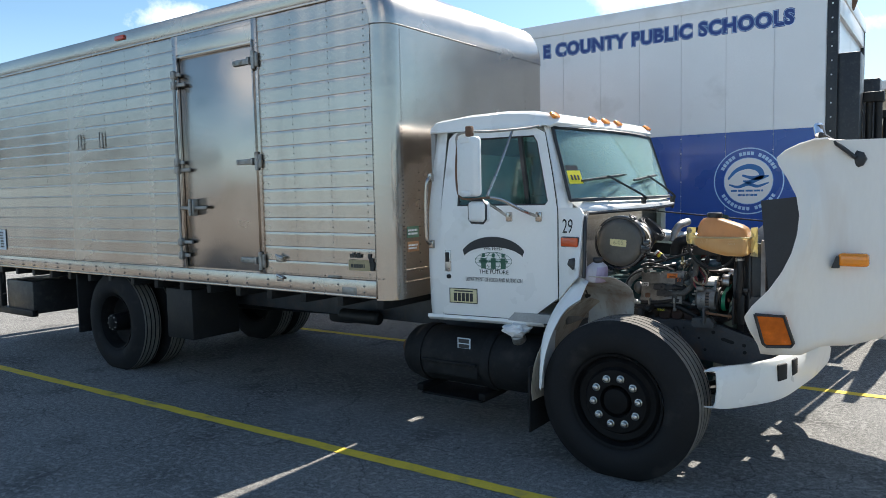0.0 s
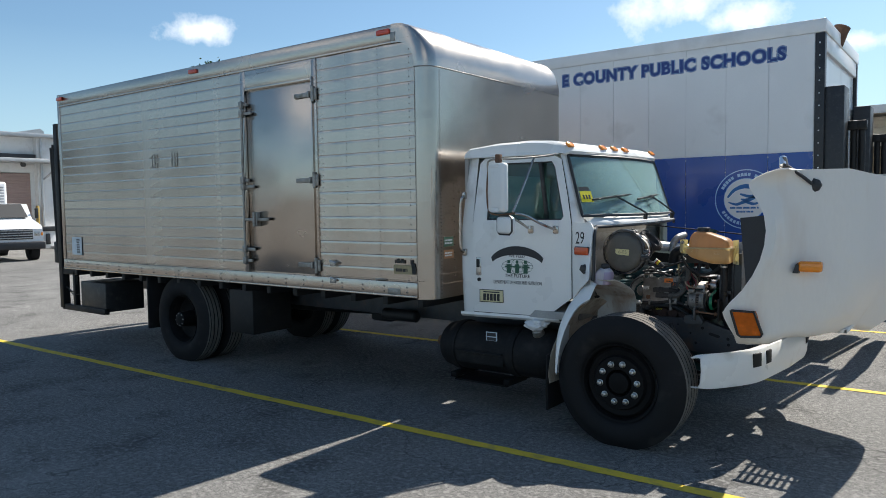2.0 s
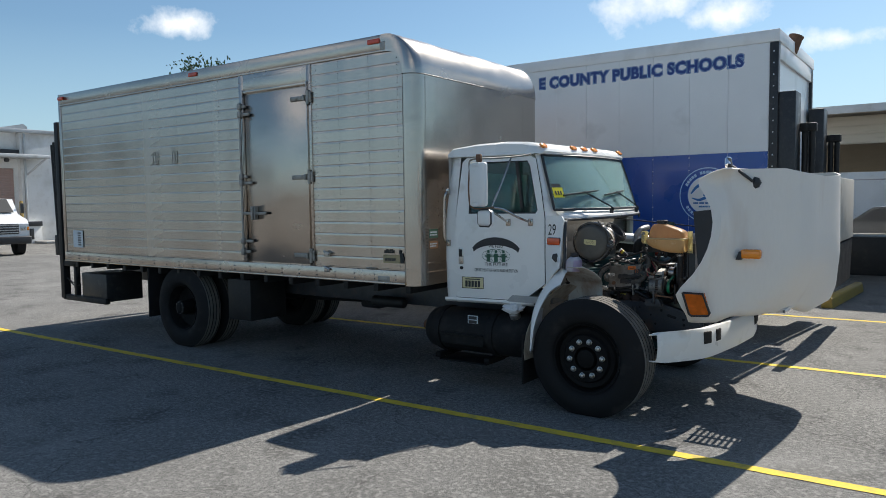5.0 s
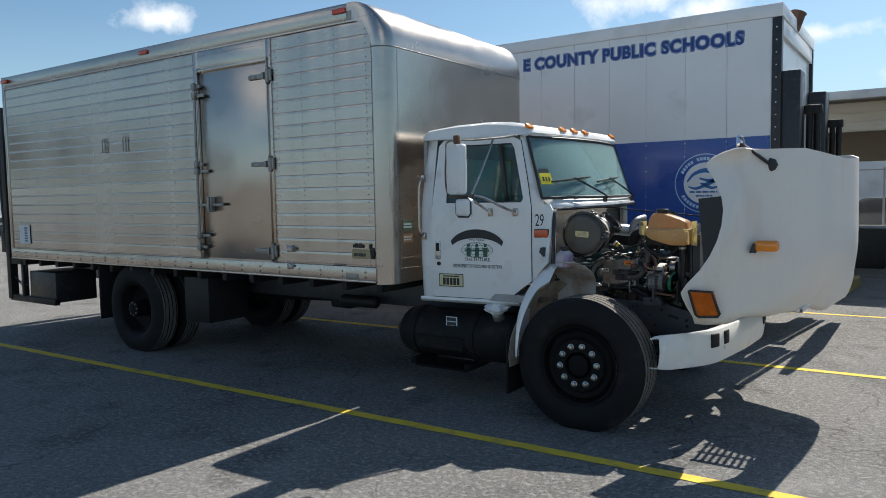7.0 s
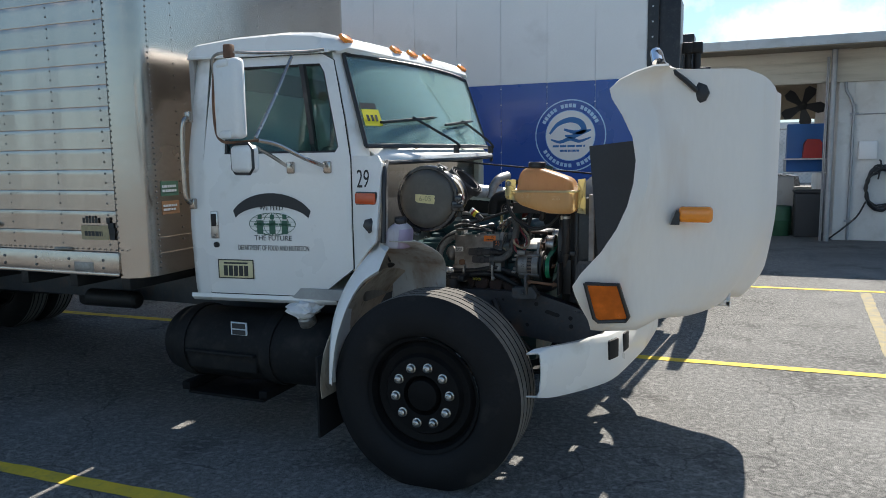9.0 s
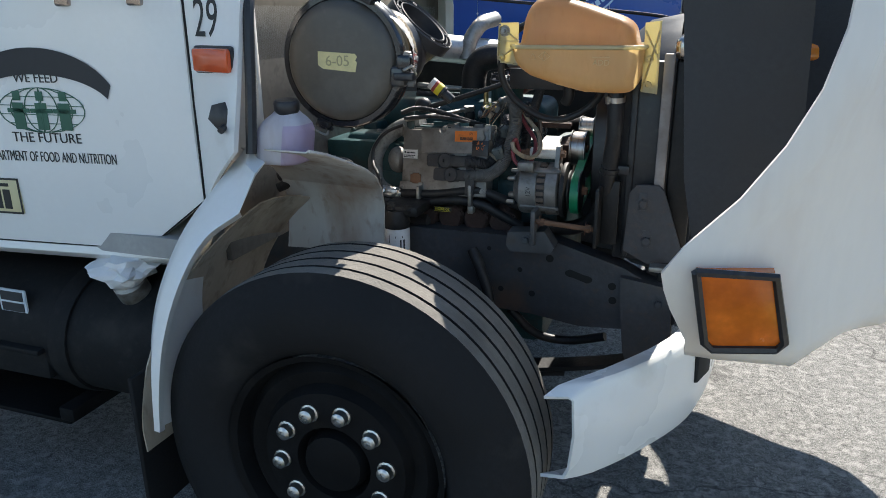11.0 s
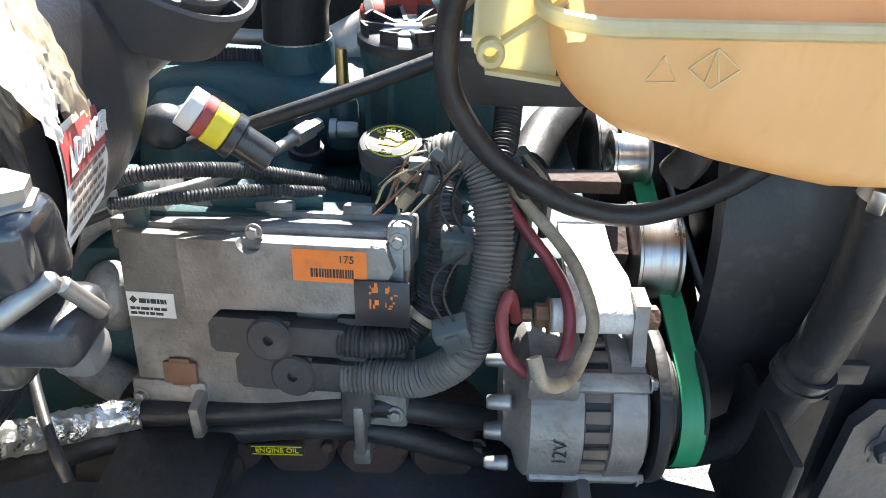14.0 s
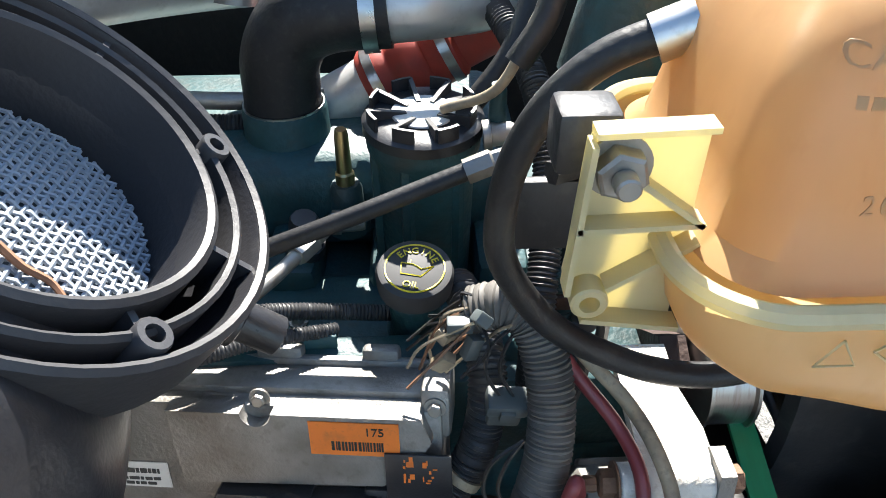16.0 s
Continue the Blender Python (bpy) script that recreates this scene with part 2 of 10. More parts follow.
# ---- materials ----
def material(name, colour, rough=0.5, metal=0.0, vary=0.12, scale=6.0, fine=60.0, bump=0.0, bump_scale=200.0, rough_vary=0.1, dirt=None, dirt_amount=0.0, dirt_scale=3.0, coat=0.0, stretch=(1, 1, 1), spec=0.5, emit=None, piece=0.0):
    """A painted, cast or moulded surface: base colour with broad and fine variation, dirt patches, uneven gloss and relief."""
    mat = bpy.data.materials.new(name)
    mat.use_nodes = True
    nt = mat.node_tree
    n, l = nt.nodes, nt.links
    p = n["Principled BSDF"]
    tc = n.new("ShaderNodeTexCoord")
    mp = n.new("ShaderNodeMapping")
    mp.inputs["Scale"].default_value = stretch
    l.new(tc.outputs["Object"], mp.inputs[0])

    def noise_at(s, detail=5.0):
        t = n.new("ShaderNodeTexNoise")
        t.inputs["Scale"].default_value, t.inputs["Detail"].default_value = s, detail
        l.new(mp.outputs[0], t.inputs["Vector"])
        return t.outputs["Fac"]

    def ramp(x, a, b, c, d):
        r = n.new("ShaderNodeMapRange")
        for k, v in zip(("From Min", "From Max", "To Min", "To Max"), (a, b, c, d)):
            r.inputs[k].default_value = v
        l.new(x, r.inputs["Value"])
        return r.outputs[0]

    def blend(fac, a, b, mode="MIX"):
        mx = n.new("ShaderNodeMix")
        mx.data_type, mx.blend_type = "RGBA", mode
        for slot, v in ((0, fac), (6, a), (7, b)):
            if isinstance(v, bpy.types.NodeSocket):
                l.new(v, mx.inputs[slot])
            else:
                mx.inputs[slot].default_value = v if slot == 0 else (*v, 1)
        return mx.outputs[2]

    broad, small = noise_at(scale), noise_at(fine)
    dark = tuple(c * (1 - vary) for c in colour)
    light = tuple(min(1, c * (1 + vary)) for c in colour)
    col = blend(ramp(broad, 0.3, 0.7, 0, 1), dark, light)
    col = blend(ramp(small, 0.35, 0.65, 0, 0.5), col, tuple(c * (1 - 0.7 * vary) for c in colour))
    if dirt:
        d = noise_at(dirt_scale, 8.0)
        col = blend(ramp(d, 0.62 - 0.3 * dirt_amount, 0.72, 0, min(1.0, 0.3 + dirt_amount)), col, dirt)
    if dirt and dirt_amount >= 0.18:
        col = blend(ramp(noise_at(dirt_scale * 6, 6.0), 0.56, 0.70, 0, 0.14 + 0.5 * dirt_amount), col, dirt)
    if piece:
        oi = n.new("ShaderNodeObjectInfo")
        v = ramp(oi.outputs["Random"], 0, 1, 1 - piece, 1 + piece)
        hs = n.new("ShaderNodeHueSaturation")
        l.new(v, hs.inputs["Value"])
        l.new(col, hs.inputs["Color"])
        col = hs.outputs[0]
    l.new(col, p.inputs["Base Color"])
    l.new(ramp(broad, 0.25, 0.75, max(0.02, rough - rough_vary), min(1, rough + rough_vary)), p.inputs["Roughness"])
    p.inputs["Metallic"].default_value = metal
    p.inputs["Specular IOR Level"].default_value = spec
    p.inputs["Coat Weight"].default_value = coat
    p.inputs["Coat Roughness"].default_value = 0.08
    if emit:
        p.inputs["Emission Color"].default_value, p.inputs["Emission Strength"].default_value = (*colour, 1), emit
    if bump:
        bp = n.new("ShaderNodeBump")
        bp.inputs["Strength"].default_value, bp.inputs["Distance"].default_value = bump, 0.01
        l.new(noise_at(bump_scale, 3.0), bp.inputs["Height"])
        l.new(bp.outputs[0], p.inputs["Normal"])
    return mat


WHITE = material("white_paint", (0.78, 0.78, 0.76), 0.32, vary=0.04, scale=2.0, dirt=(0.45, 0.42, 0.36), dirt_amount=0.1, dirt_scale=5.0, coat=0.25)
CHALK = material("chalky_white_paint", (0.77, 0.725, 0.665), 0.5, vary=0.035, scale=2.5, dirt=(0.62, 0.50, 0.40), dirt_amount=0.12, dirt_scale=4.0, stretch=(1.0, 1.0, 0.25))
BLACK = material("black_plastic", (0.022, 0.022, 0.024), 0.42, vary=0.3, scale=14, bump=0.05, dirt=(0.09, 0.085, 0.075), dirt_amount=0.18, dirt_scale=9)
RUBBER = material("tyre_rubber", (0.014, 0.014, 0.015), 0.75, vary=0.3, scale=5, bump=0.12, bump_scale=90, dirt=(0.05, 0.047, 0.042), dirt_amount=0.14, dirt_scale=6, spec=0.2)
TREAD = material("worn_tread_rubber", (0.15, 0.14, 0.125), 0.85, vary=0.25, scale=9, bump=0.4, bump_scale=160, spec=0.2)
HOSE = material("hose_rubber", (0.016, 0.016, 0.0175), 0.5, vary=0.3, scale=20, fine=150, bump=0.08, dirt=(0.065, 0.060, 0.052), dirt_amount=0.18, dirt_scale=18, spec=0.4)
GREASE = material("oily_black_frame", (0.014, 0.014, 0.0145), 0.55, vary=0.4, scale=6, bump=0.15, bump_scale=80, dirt=(0.036, 0.031, 0.026), dirt_amount=0.2, dirt_scale=8, spec=0.35)
RIMBLACK = material("grimy_rim_paint", (0.0085, 0.0085, 0.009), 0.62, vary=0.35, scale=9, bump=0.1, bump_scale=70, dirt=(0.022, 0.02, 0.017), dirt_amount=0.15, dirt_scale=10, spec=0.12)
TANKBLACK = material("dusty_tank_paint", (0.013, 0.0133, 0.014), 0.7, vary=0.3, scale=7, bump=0.08, bump_scale=60, dirt=(0.04, 0.037, 0.033), dirt_amount=0.2, dirt_scale=6, spec=0.2)
RUST = material("rusty_steel", (0.16, 0.085, 0.05), 0.8, vary=0.4, scale=12, bump=0.3, bump_scale=120)
STEEL = material("bright_steel", (0.55, 0.54, 0.52), 0.32, metal=1.0, vary=0.2, scale=30, dirt=(0.2, 0.16, 0.12), dirt_amount=0.2, dirt_scale=25)
ZINC = material("dull_zinc_steel", (0.34, 0.33, 0.31), 0.5, metal=0.85, vary=0.25, scale=20, dirt=(0.12, 0.09, 0.06), dirt_amount=0.3, dirt_scale=14)
CASTING = material("cast_aluminium", (0.255, 0.248, 0.236), 0.52, metal=0.6, vary=0.26, scale=10, bump=0.16, bump_scale=260, dirt=(0.10, 0.085, 0.068), dirt_amount=0.42, dirt_scale=14)
ALUM = material("mill_aluminium", (0.475, 0.423, 0.375), 0.235, metal=1.0, vary=0.12, scale=1.6, fine=25, rough_vary=0.08, bump=0.13, bump_scale=5.5, stretch=(1.0, 1, 1.5), dirt=(0.36, 0.325, 0.285), dirt_amount=0.16, dirt_scale=2.2, piece=0.05)
AMBER = material("amber_lens", (0.85, 0.26, 0.015), 0.15, vary=0.08, coat=0.5)
REDLENS = material("red_lens", (0.55, 0.05, 0.02), 0.2, vary=0.1, coat=0.4)
YELLOWP = material("yellow_line_paint", (0.72, 0.51, 0.045), 0.8, vary=0.15, scale=5, dirt=(0.20, 0.17, 0.11), dirt_amount=0.25, dirt_scale=7, bump=0.3, bump_scale=150)
WHITEP = material("white_line_paint", (0.55, 0.54, 0.5), 0.8, vary=0.15, scale=5, dirt=(0.2, 0.19, 0.17), dirt_amount=0.4, dirt_scale=6, bump=0.3, bump_scale=150)
DECAL_BLACK = material("black_decal", (0.02, 0.022, 0.022), 0.5, vary=0.2)
DARKGREY = material("dark_grey_spray", (0.035, 0.036, 0.038), 0.7, vary=0.2, scale=12)
BLUE = material("blue_vinyl", (0.012, 0.075, 0.36), 0.3, vary=0.06, scale=2, coat=0.3)
PALEBLUE = material("pale_blue_vinyl", (0.42, 0.62, 0.82), 0.35, vary=0.05, coat=0.2)
PANELWHITE = material("white_panel", (0.80, 0.80, 0.80), 0.35, vary=0.04, scale=1.5, dirt=(0.5, 0.49, 0.47), dirt_amount=0.1, dirt_scale=2, coat=0.15)


def thin_glass(name, tint, sky_veil=0.0, film=(0.7, 0.72, 0.7)):
    """A thin pane: clear with a tint, mirroring more at a slant, with a flat veil imitating mirrored sky."""
    mat = bpy.data.materials.new(name)
    mat.use_nodes = True
    nt = mat.node_tree
    nt.nodes.remove(nt.nodes["Principled BSDF"])
    out = nt.nodes["Material Output"]
    fr = nt.nodes.new("ShaderNodeFresnel")
    fr.inputs["IOR"].default_value = 1.52
    tr = nt.nodes.new("ShaderNodeBsdfTransparent")
    tr.inputs["Color"].default_value = (*tint, 1)
    gl = nt.nodes.new("ShaderNodeBsdfGlossy")
    gl.inputs["Roughness"].default_value = 0.02
    mx = nt.nodes.new("ShaderNodeMixShader")
    nt.links.new(fr.outputs[0], mx.inputs[0])
    nt.links.new(tr.outputs[0], mx.inputs[1])
    nt.links.new(gl.outputs[0], mx.inputs[2])
    df = nt.nodes.new("ShaderNodeBsdfDiffuse")
    df.inputs["Color"].default_value = (*film, 1)
    m2 = nt.nodes.new("ShaderNodeMixShader")
    m2.inputs[0].default_value = sky_veil
    nt.links.new(mx.outputs[0], m2.inputs[1])
    nt.links.new(df.outputs[0], m2.inputs[2])
    nt.links.new(m2.outputs[0], out.inputs["Surface"])
    return mat


GLASS = thin_glass("tinted_glass", (0.42, 0.62, 0.60), 0.01)
# teal diffuse share painted in for the sky's reflection on the windscreen
SCREENGLASS = thin_glass("sky_veiled_windscreen_glass", (0.80, 0.96, 0.93), 0.15, (0.50, 0.72, 0.74))
MIRROR = material("mirror", (0.75, 0.76, 0.77), 0.06, metal=1.0, vary=0.05)


def asphalt():
    mat = bpy.data.materials.new("asphalt")
    mat.use_nodes = True
    n, l = mat.node_tree.nodes, mat.node_tree.links
    p = n["Principled BSDF"]
    tc = n.new("ShaderNodeTexCoord")

    def tex(scale, detail=6.0, kind="ShaderNodeTexNoise"):
        t = n.new(kind)
        t.inputs["Scale"].default_value = scale
        if kind == "ShaderNodeTexNoise":
            t.inputs["Detail"].default_value = detail
        l.new(tc.outputs["Object"], t.inputs["Vector"])
        return t

    def ramp(x, a, b, c, d):
        r = n.new("ShaderNodeMapRange")
        for k, v in zip(("From Min", "From Max", "To Min", "To Max"), (a, b, c, d)):
            r.inputs[k].default_value = v
        l.new(x, r.inputs["Value"])
        return r.outputs[0]

    def mix(f, a, b):
        m = n.new("ShaderNodeMix")
        m.data_type = "RGBA"
        for s, v in ((0, f), (6, a), (7, b)):
            if isinstance(v, bpy.types.NodeSocket):
                l.new(v, m.inputs[s])
            else:
                m.inputs[s].default_value = v if s == 0 else (*v, 1)
        return m.outputs[2]

    col = mix(ramp(tex(0.5).outputs["Fac"], 0.3, 0.7, 0, 1), (0.125, 0.122, 0.116), (0.255, 0.248, 0.234))
    col = mix(ramp(tex(110, 3).outputs["Fac"], 0.42, 0.60, 0, 0.85), col, (0.075, 0.074, 0.072))
    col = mix(ramp(tex(300, 2).outputs["Fac"], 0.56, 0.66, 0, 0.8), col, (0.50, 0.49, 0.46))
    col = mix(ramp(tex(1.7, 8).outputs["Fac"], 0.54, 0.68, 0, 0.6), col, (0.055, 0.053, 0.050))
    col = mix(ramp(tex(0.33, 9).outputs["Fac"], 0.55, 0.66, 0, 0.45), col, (0.07, 0.068, 0.064))
    col = mix(ramp(tex(26, 5).outputs["Fac"], 0.50, 0.64, 0, 0.55), col, (0.34, 0.33, 0.31))
    col = mix(ramp(tex(45, 4).outputs["Fac"], 0.55, 0.68, 0, 0.7), col, (0.055, 0.054, 0.052))
    col = mix(ramp(tex(0.9, 10).outputs["Fac"], 0.56, 0.70, 0, 0.25), col, (0.34, 0.33, 0.31))
    vor = tex(0.55, kind="ShaderNodeTexVoronoi")
    vor.feature = "DISTANCE_TO_EDGE"
    wob = tex(2.5, 6)
    add = n.new("ShaderNodeMix")
    add.data_type, add.blend_type = "RGBA", "ADD"
    add.inputs[0].default_value = 0.5
    l.new(tc.outputs["Object"], add.inputs[6])
    l.new(wob.outputs["Color"], add.inputs[7])
    l.new(add.outputs[2], vor.inputs["Vector"])
    crack = ramp(vor.outputs["Distance"], 0.0, 0.004, 0.7, 0)
    col = mix(crack, col, (0.035, 0.034, 0.033))
    l.new(col, p.inputs["Base Color"])
    p.inputs["Roughness"].default_value = 0.9
    p.inputs["Specular IOR Level"].default_value = 0.25
    bp = n.new("ShaderNodeBump")
    bp.inputs["Strength"].default_value, bp.inputs["Distance"].default_value = 0.8, 0.008
    l.new(tex(180, 3).outputs["Fac"], bp.inputs["Height"])
    l.new(bp.outputs[0], p.inputs["Normal"])
    return mat


ASPHALT = asphalt()
# ---- ground, lines, buildings ----
bm = B()
grid_sheet(bm, [[(x, y, 0) for x in (-300, -60, -20, 0, 20, 60, 300)] for y in (-300, -60, -20, 0, 20, 60, 300)])
whole("ground", bm, ASPHALT, "sun-bleached grey asphalt of the parking yard", "ground", kind="structure", smooth=0)


def painted_line(name, a, b, w, mat, label):
    a, b = Vector((*a, 0.004)), Vector((*b, 0.004))
    d = (b - a).normalized()
    s = Vector((-d.y, d.x, 0))
    rnd = random.Random(int(a.x * 100 + a.y * 10))
    n = max(2, int((b - a).length / 0.12))
    bm = B()
    rows = []
    for i in range(n + 1):
        p = a.lerp(b, i / n)
        rows.append([p + s * (w / 2 + rnd.uniform(-0.006, 0.006)), p - s * (w / 2 + rnd.uniform(-0.006, 0.006))])
    grid_sheet(bm, rows)
    return whole(name, bm, mat, label, "line", "painted parking lines", kind="structure", smooth=0)


painted_line("parking_line", (-9.2, -0.64), (4.2, -0.37), 0.10, YELLOWP, "worn yellow parking line on asphalt")
painted_line("parking_line", (-9.0, 2.50), (5.0, 2.93), 0.10, YELLOWP, "worn yellow parking line on asphalt")
painted_line("parking_line", (-6.0, 6.05), (3.05, 6.47), 0.10, YELLOWP, "worn yellow parking line on asphalt")
painted_line("parking_line", (-16.0, -0.80), (-9.1, -0.66), 0.10, YELLOWP, "worn yellow parking line on asphalt")
# ---- the aluminium box truck ----
MID = 1.22          # the truck's middle, across
BOX_R, BOX_F, BOX_T, BOX_B = -8.10, -1.65, 3.37, 0.985
truck = thing("box_truck", (-3.5, MID, 0), "white cab truck with riveted aluminium box and hood tilted open", "truck")


DULLRIVET = material("dull_rivets", (0.17, 0.165, 0.16), 0.6, metal=0.5, vary=0.3, scale=9)


def rivet(bm, x, y, z, r=0.006, out=(0, -1, 0)):
    lathe(bm, (x, y, z), out, [(0, r), (r * 0.5, r * 0.8), (r * 0.7, 0)], 6)


def cargo_box():
    # body core, just inside the skins
    bm = B()
    box(bm, BOX_R, BOX_F - 0.16, 0.012, 2.428, BOX_B + 0.01, 3.19)
    box(bm, BOX_R, BOX_F - 0.32, 0.012, 2.428, 3.17, BOX_T - 0.02)
    body = part("cargo_body", bm, ALUM, truck, "bright riveted aluminium cargo box")
    # side slats
    pitch = (3.205 - 1.12) / 18
    for a, b in ((-8.095, -4.135), (-2.995, -1.80)):
        bm = B()
        prof = [(0.0003, 0.0), (-0.0005, 0.0022), (-0.0009, 0.0045), (-0.0009, 0.006), (-0.0008, 0.011), (-0.0007, 0.05), (-0.0007, 0.09), (-0.0008, pitch - 0.003), (0.0003, pitch)]
        n = 96
        amp = 0.0009 if b < -4 else 0.0017
        bow = [amp * math.sin(2 * math.pi * x / 0.405 + 0.6) + 0.5 * amp * math.sin(2 * math.pi * x / 0.21 + 1.9 * math.sin(x * 3)) for x in (a + (b - a) * i / n for i in range(n + 1))]
        rows = [[(a + (b - a) * i / n, y - 0.0012 + bow[i], z) for i in range(n + 1)] for y, z in prof]
        grid_sheet(bm, rows)
        me = mesh_of("slat", bm, ALUM)
        for k in range(18):
            ob = new("slat", me)
            ob.parent = body
            ob.location = (0, 0, 1.12 + k * pitch)
    # rivet columns and rows
    bm = B()
    for x in [-7.75 + 0.405 * i for i in range(9)] + [-2.93, -2.62, -2.22, -1.86]:
        for k in range(18):
            for dz in (0.045, 0.095):
                rivet(bm, x, -0.001, 1.12 + k * pitch + dz, 0.0065)
    for i in range(150):
        x = -8.06 + i * 0.0425
        if not -4.1 < x < -3.02:
            rivet(bm, x, -0.006, 1.135, 0.005)
        rivet(bm, x, -0.012, 3.235, 0.004)
    for i in range(24):
        x = -8.0 + i * 0.265
        rivet(bm, x, -0.018, 1.075, 0.009)
        rivet(bm, x, -0.018, 1.03, 0.009)
    for k in range(64):
        rivet(bm, -1.793, -0.006, 1.02 + k * 0.031, 0.006)
        rivet(bm, -8.085, -0.012, 1.02 + k * 0.034, 0.005)
        rivet(bm, -1.648, 0.155, 1.02 + k * 0.031, 0.006, (1, 0, 0))
    for j in range(5):
        for k in range(28):
            rivet(bm, -1.648, 0.35 + j * 0.42, 1.1 + k * 0.068, 0.005, (1, 0, 0))
    for j in range(70):
        rivet(bm, -1.648, 0.17 + j * 0.0305, 2.985, 0.005, (1, 0, 0))
    tagged(part("rivets", bm, DULLRIVET, body), kind="stuff")
    # rails
    bm = B()
    box(bm, BOX_R, -1.79, -0.016, 0.02, BOX_B, 1.118, 0.003)
    box(bm, BOX_R, -1.79, -0.024, 0.02, BOX_B, BOX_B + 0.018, 0.003)
    part("bottom_rail", bm, ALUM, body, "riveted aluminium bottom rail")
    bm = B()
    box(bm, BOX_R, -1.99, -0.010, 0.03, 3.225, BOX_T, 0.006)
    box(bm, BOX_R, -1.99, -0.013, 0.01, 3.207, 3.227, 0.003)
    part("top_rail", bm, ALUM, body, "aluminium top rail")
    bm = B()
    box(bm, -2.052, -1.995, -0.0185, 0.0, 3.222, 3.30, 0.003)
    part("rail_joint", bm, ZINC, body, "dark joint plate on the top rail")
    bm = B()
    tube(bm, [(-1.795, -0.011, 2.977)] + [(BOX_F - 0.145 + 0.150 * math.sin(a), -0.004 + 0.145 - 0.150 * math.cos(a), 2.977) for a in (radians(15 * i) for i in range(7))] + [(BOX_F + 0.005, 1.2, 2.977)], 0.004, 5, smooth=False)
    part("cap_seam", bm, DULLRIVET, body, "dark seam under the roof cap")
    bm = B()
    box(bm, BOX_R - 0.02, BOX_R + 0.045, -0.012, 2.45, BOX_B, BOX_T + 0.004, 0.008)
    part("rear_frame", bm, ALUM, body)
    # front skin with rounded posts and a rounded roof front
    bm = B()
    r = 0.145
    plan = [(-1.795, -0.004, 0)] + [(BOX_F - r + r * math.sin(a), -0.004 + r - r * math.cos(a), math.sin(a)) for a in (radians(90 * i / 8) for i in range(9))]
    plan += [(BOX_F, y, 1) for y in (0.3, 0.6, 0.9, MID, 1.5, 1.8, 2.1)]
    plan += [(BOX_F - r + r * math.cos(a), 2.444 - r + r * math.sin(a), math.cos(a)) for a in (radians(90 * i / 8) for i in range(9))]
    rows = []
    for z in (0.975, 1.4, 1.9, 2.4, 2.98):
        rows.append([(x, y, z) for x, y, w in plan])
    grid_sheet(bm, rows)
    part("front_wall", bm, ALUM, body, "flat aluminium front wall with rounded corner posts", 50)
    bm = B()
    rows = []
    for i in range(11):
        a = radians(90 * i / 10)
        row = []
        for x, y, w in plan:
            s = math.sin(a) ** 2
            across = y if y < MID else 2.44 - y
            turn = math.degrees(math.asin(min(1.0, w)))
            rise = (1 - s) * w + s * min(1.0, turn / 55)
            inset = (1 - s) * (across - 0.005) + s * (-0.014 if turn < 55 else -0.014 + (across + 0.014) * (turn - 55) / 35)
            row.append((-1.985 + (x + 1.99) * math.cos(a), inset if y < MID else 2.44 - inset, 2.975 + (0.232 + (BOX_T + 0.001 - 3.207) * rise) * math.sin(a)))
        rows.append(row)
    rows.append([(-2.045, p[1], p[2] + 0.001) for p in rows[-1]])
    grid_sheet(bm, rows)
    bmesh.ops.subdivide_edges(bm, edges=bm.edges[:], cuts=1, use_grid_fill=True)
    for v in bm.verts:
        d = noise.noise(v.co * 5.0)
        v.co += Vector((0.008, 0.0, 0.006)) * d if v.co.z > 3.05 and 0.1 < v.co.y < 2.3 else Vector()
    part("roof_cap", bm, ALUM, body, "dented rounded aluminium roof cap", 60)
    bm = B()
    box(bm, BOX_R, -1.99, 0.0, 2.44, BOX_T - 0.02, BOX_T, 0.004)
    part("roof", bm, ALUM, body)
    # side door
    door = part("side_door", panel_box(-4.045, -3.065, -0.004, 0.02, 1.135, 2.99, 0.006), ALUM, truck, "flat aluminium side door with strap hinges")
    bm = B()
    for x0, x1, z0, z1 in ((-4.135, -4.055, 1.122, 3.205), (-3.055, -2.995, 1.122, 3.205), (-4.055, -3.055, 3.0, 3.205)):
        box(bm, x0, x1, -0.014, 0.012, z0, z1, 0.003)
    for x in (-4.062, -3.048):
        box(bm, x - 0.006, x + 0.006, -0.028, 0.0, 1.122, 3.04, 0.002)
    box(bm, -4.062, -3.048, -0.024, 0.0, 3.005, 3.03, 0.003)
    part("door_frame", bm, ALUM, door, "aluminium door frame")
    bm = B()
    for i in range(34):
        rivet(bm, -4.04 + i * 0.03, -0.015, 3.16, 0.004)
    for k in range(52):
        rivet(bm, -3.006, -0.015, 1.15 + k * 0.0395, 0.004)
        rivet(bm, -4.125, -0.015, 1.15 + k * 0.0395, 0.004)
    tagged(part("door_rivets", bm, ZINC, door), kind="stuff")
    for z in (2.87, 2.05, 1.225):
        bm = B()
        box(bm, -3.30, -3.04, -0.022, -0.004, z - 0.022, z + 0.022, 0.005)
        box(bm, -3.10, -3.075, -0.04, 0, z - 0.03, z + 0.03, 0.004)
        cyl(bm, (-3.03, -0.03, z - 0.075), (-3.03, -0.03, z + 0.075), 0.017, cap=0.004)
        box(bm, -3.03, -2.985, -0.03, -0.01, z - 0.055, z + 0.055, 0.005)
        for x in (-3.27, -3.19, -3.12):
            rivet(bm, x, -0.022, z, 0.009)
        part("strap_hinge", bm, ZINC, door, "dark weathered steel strap hinge")
    bm = B()
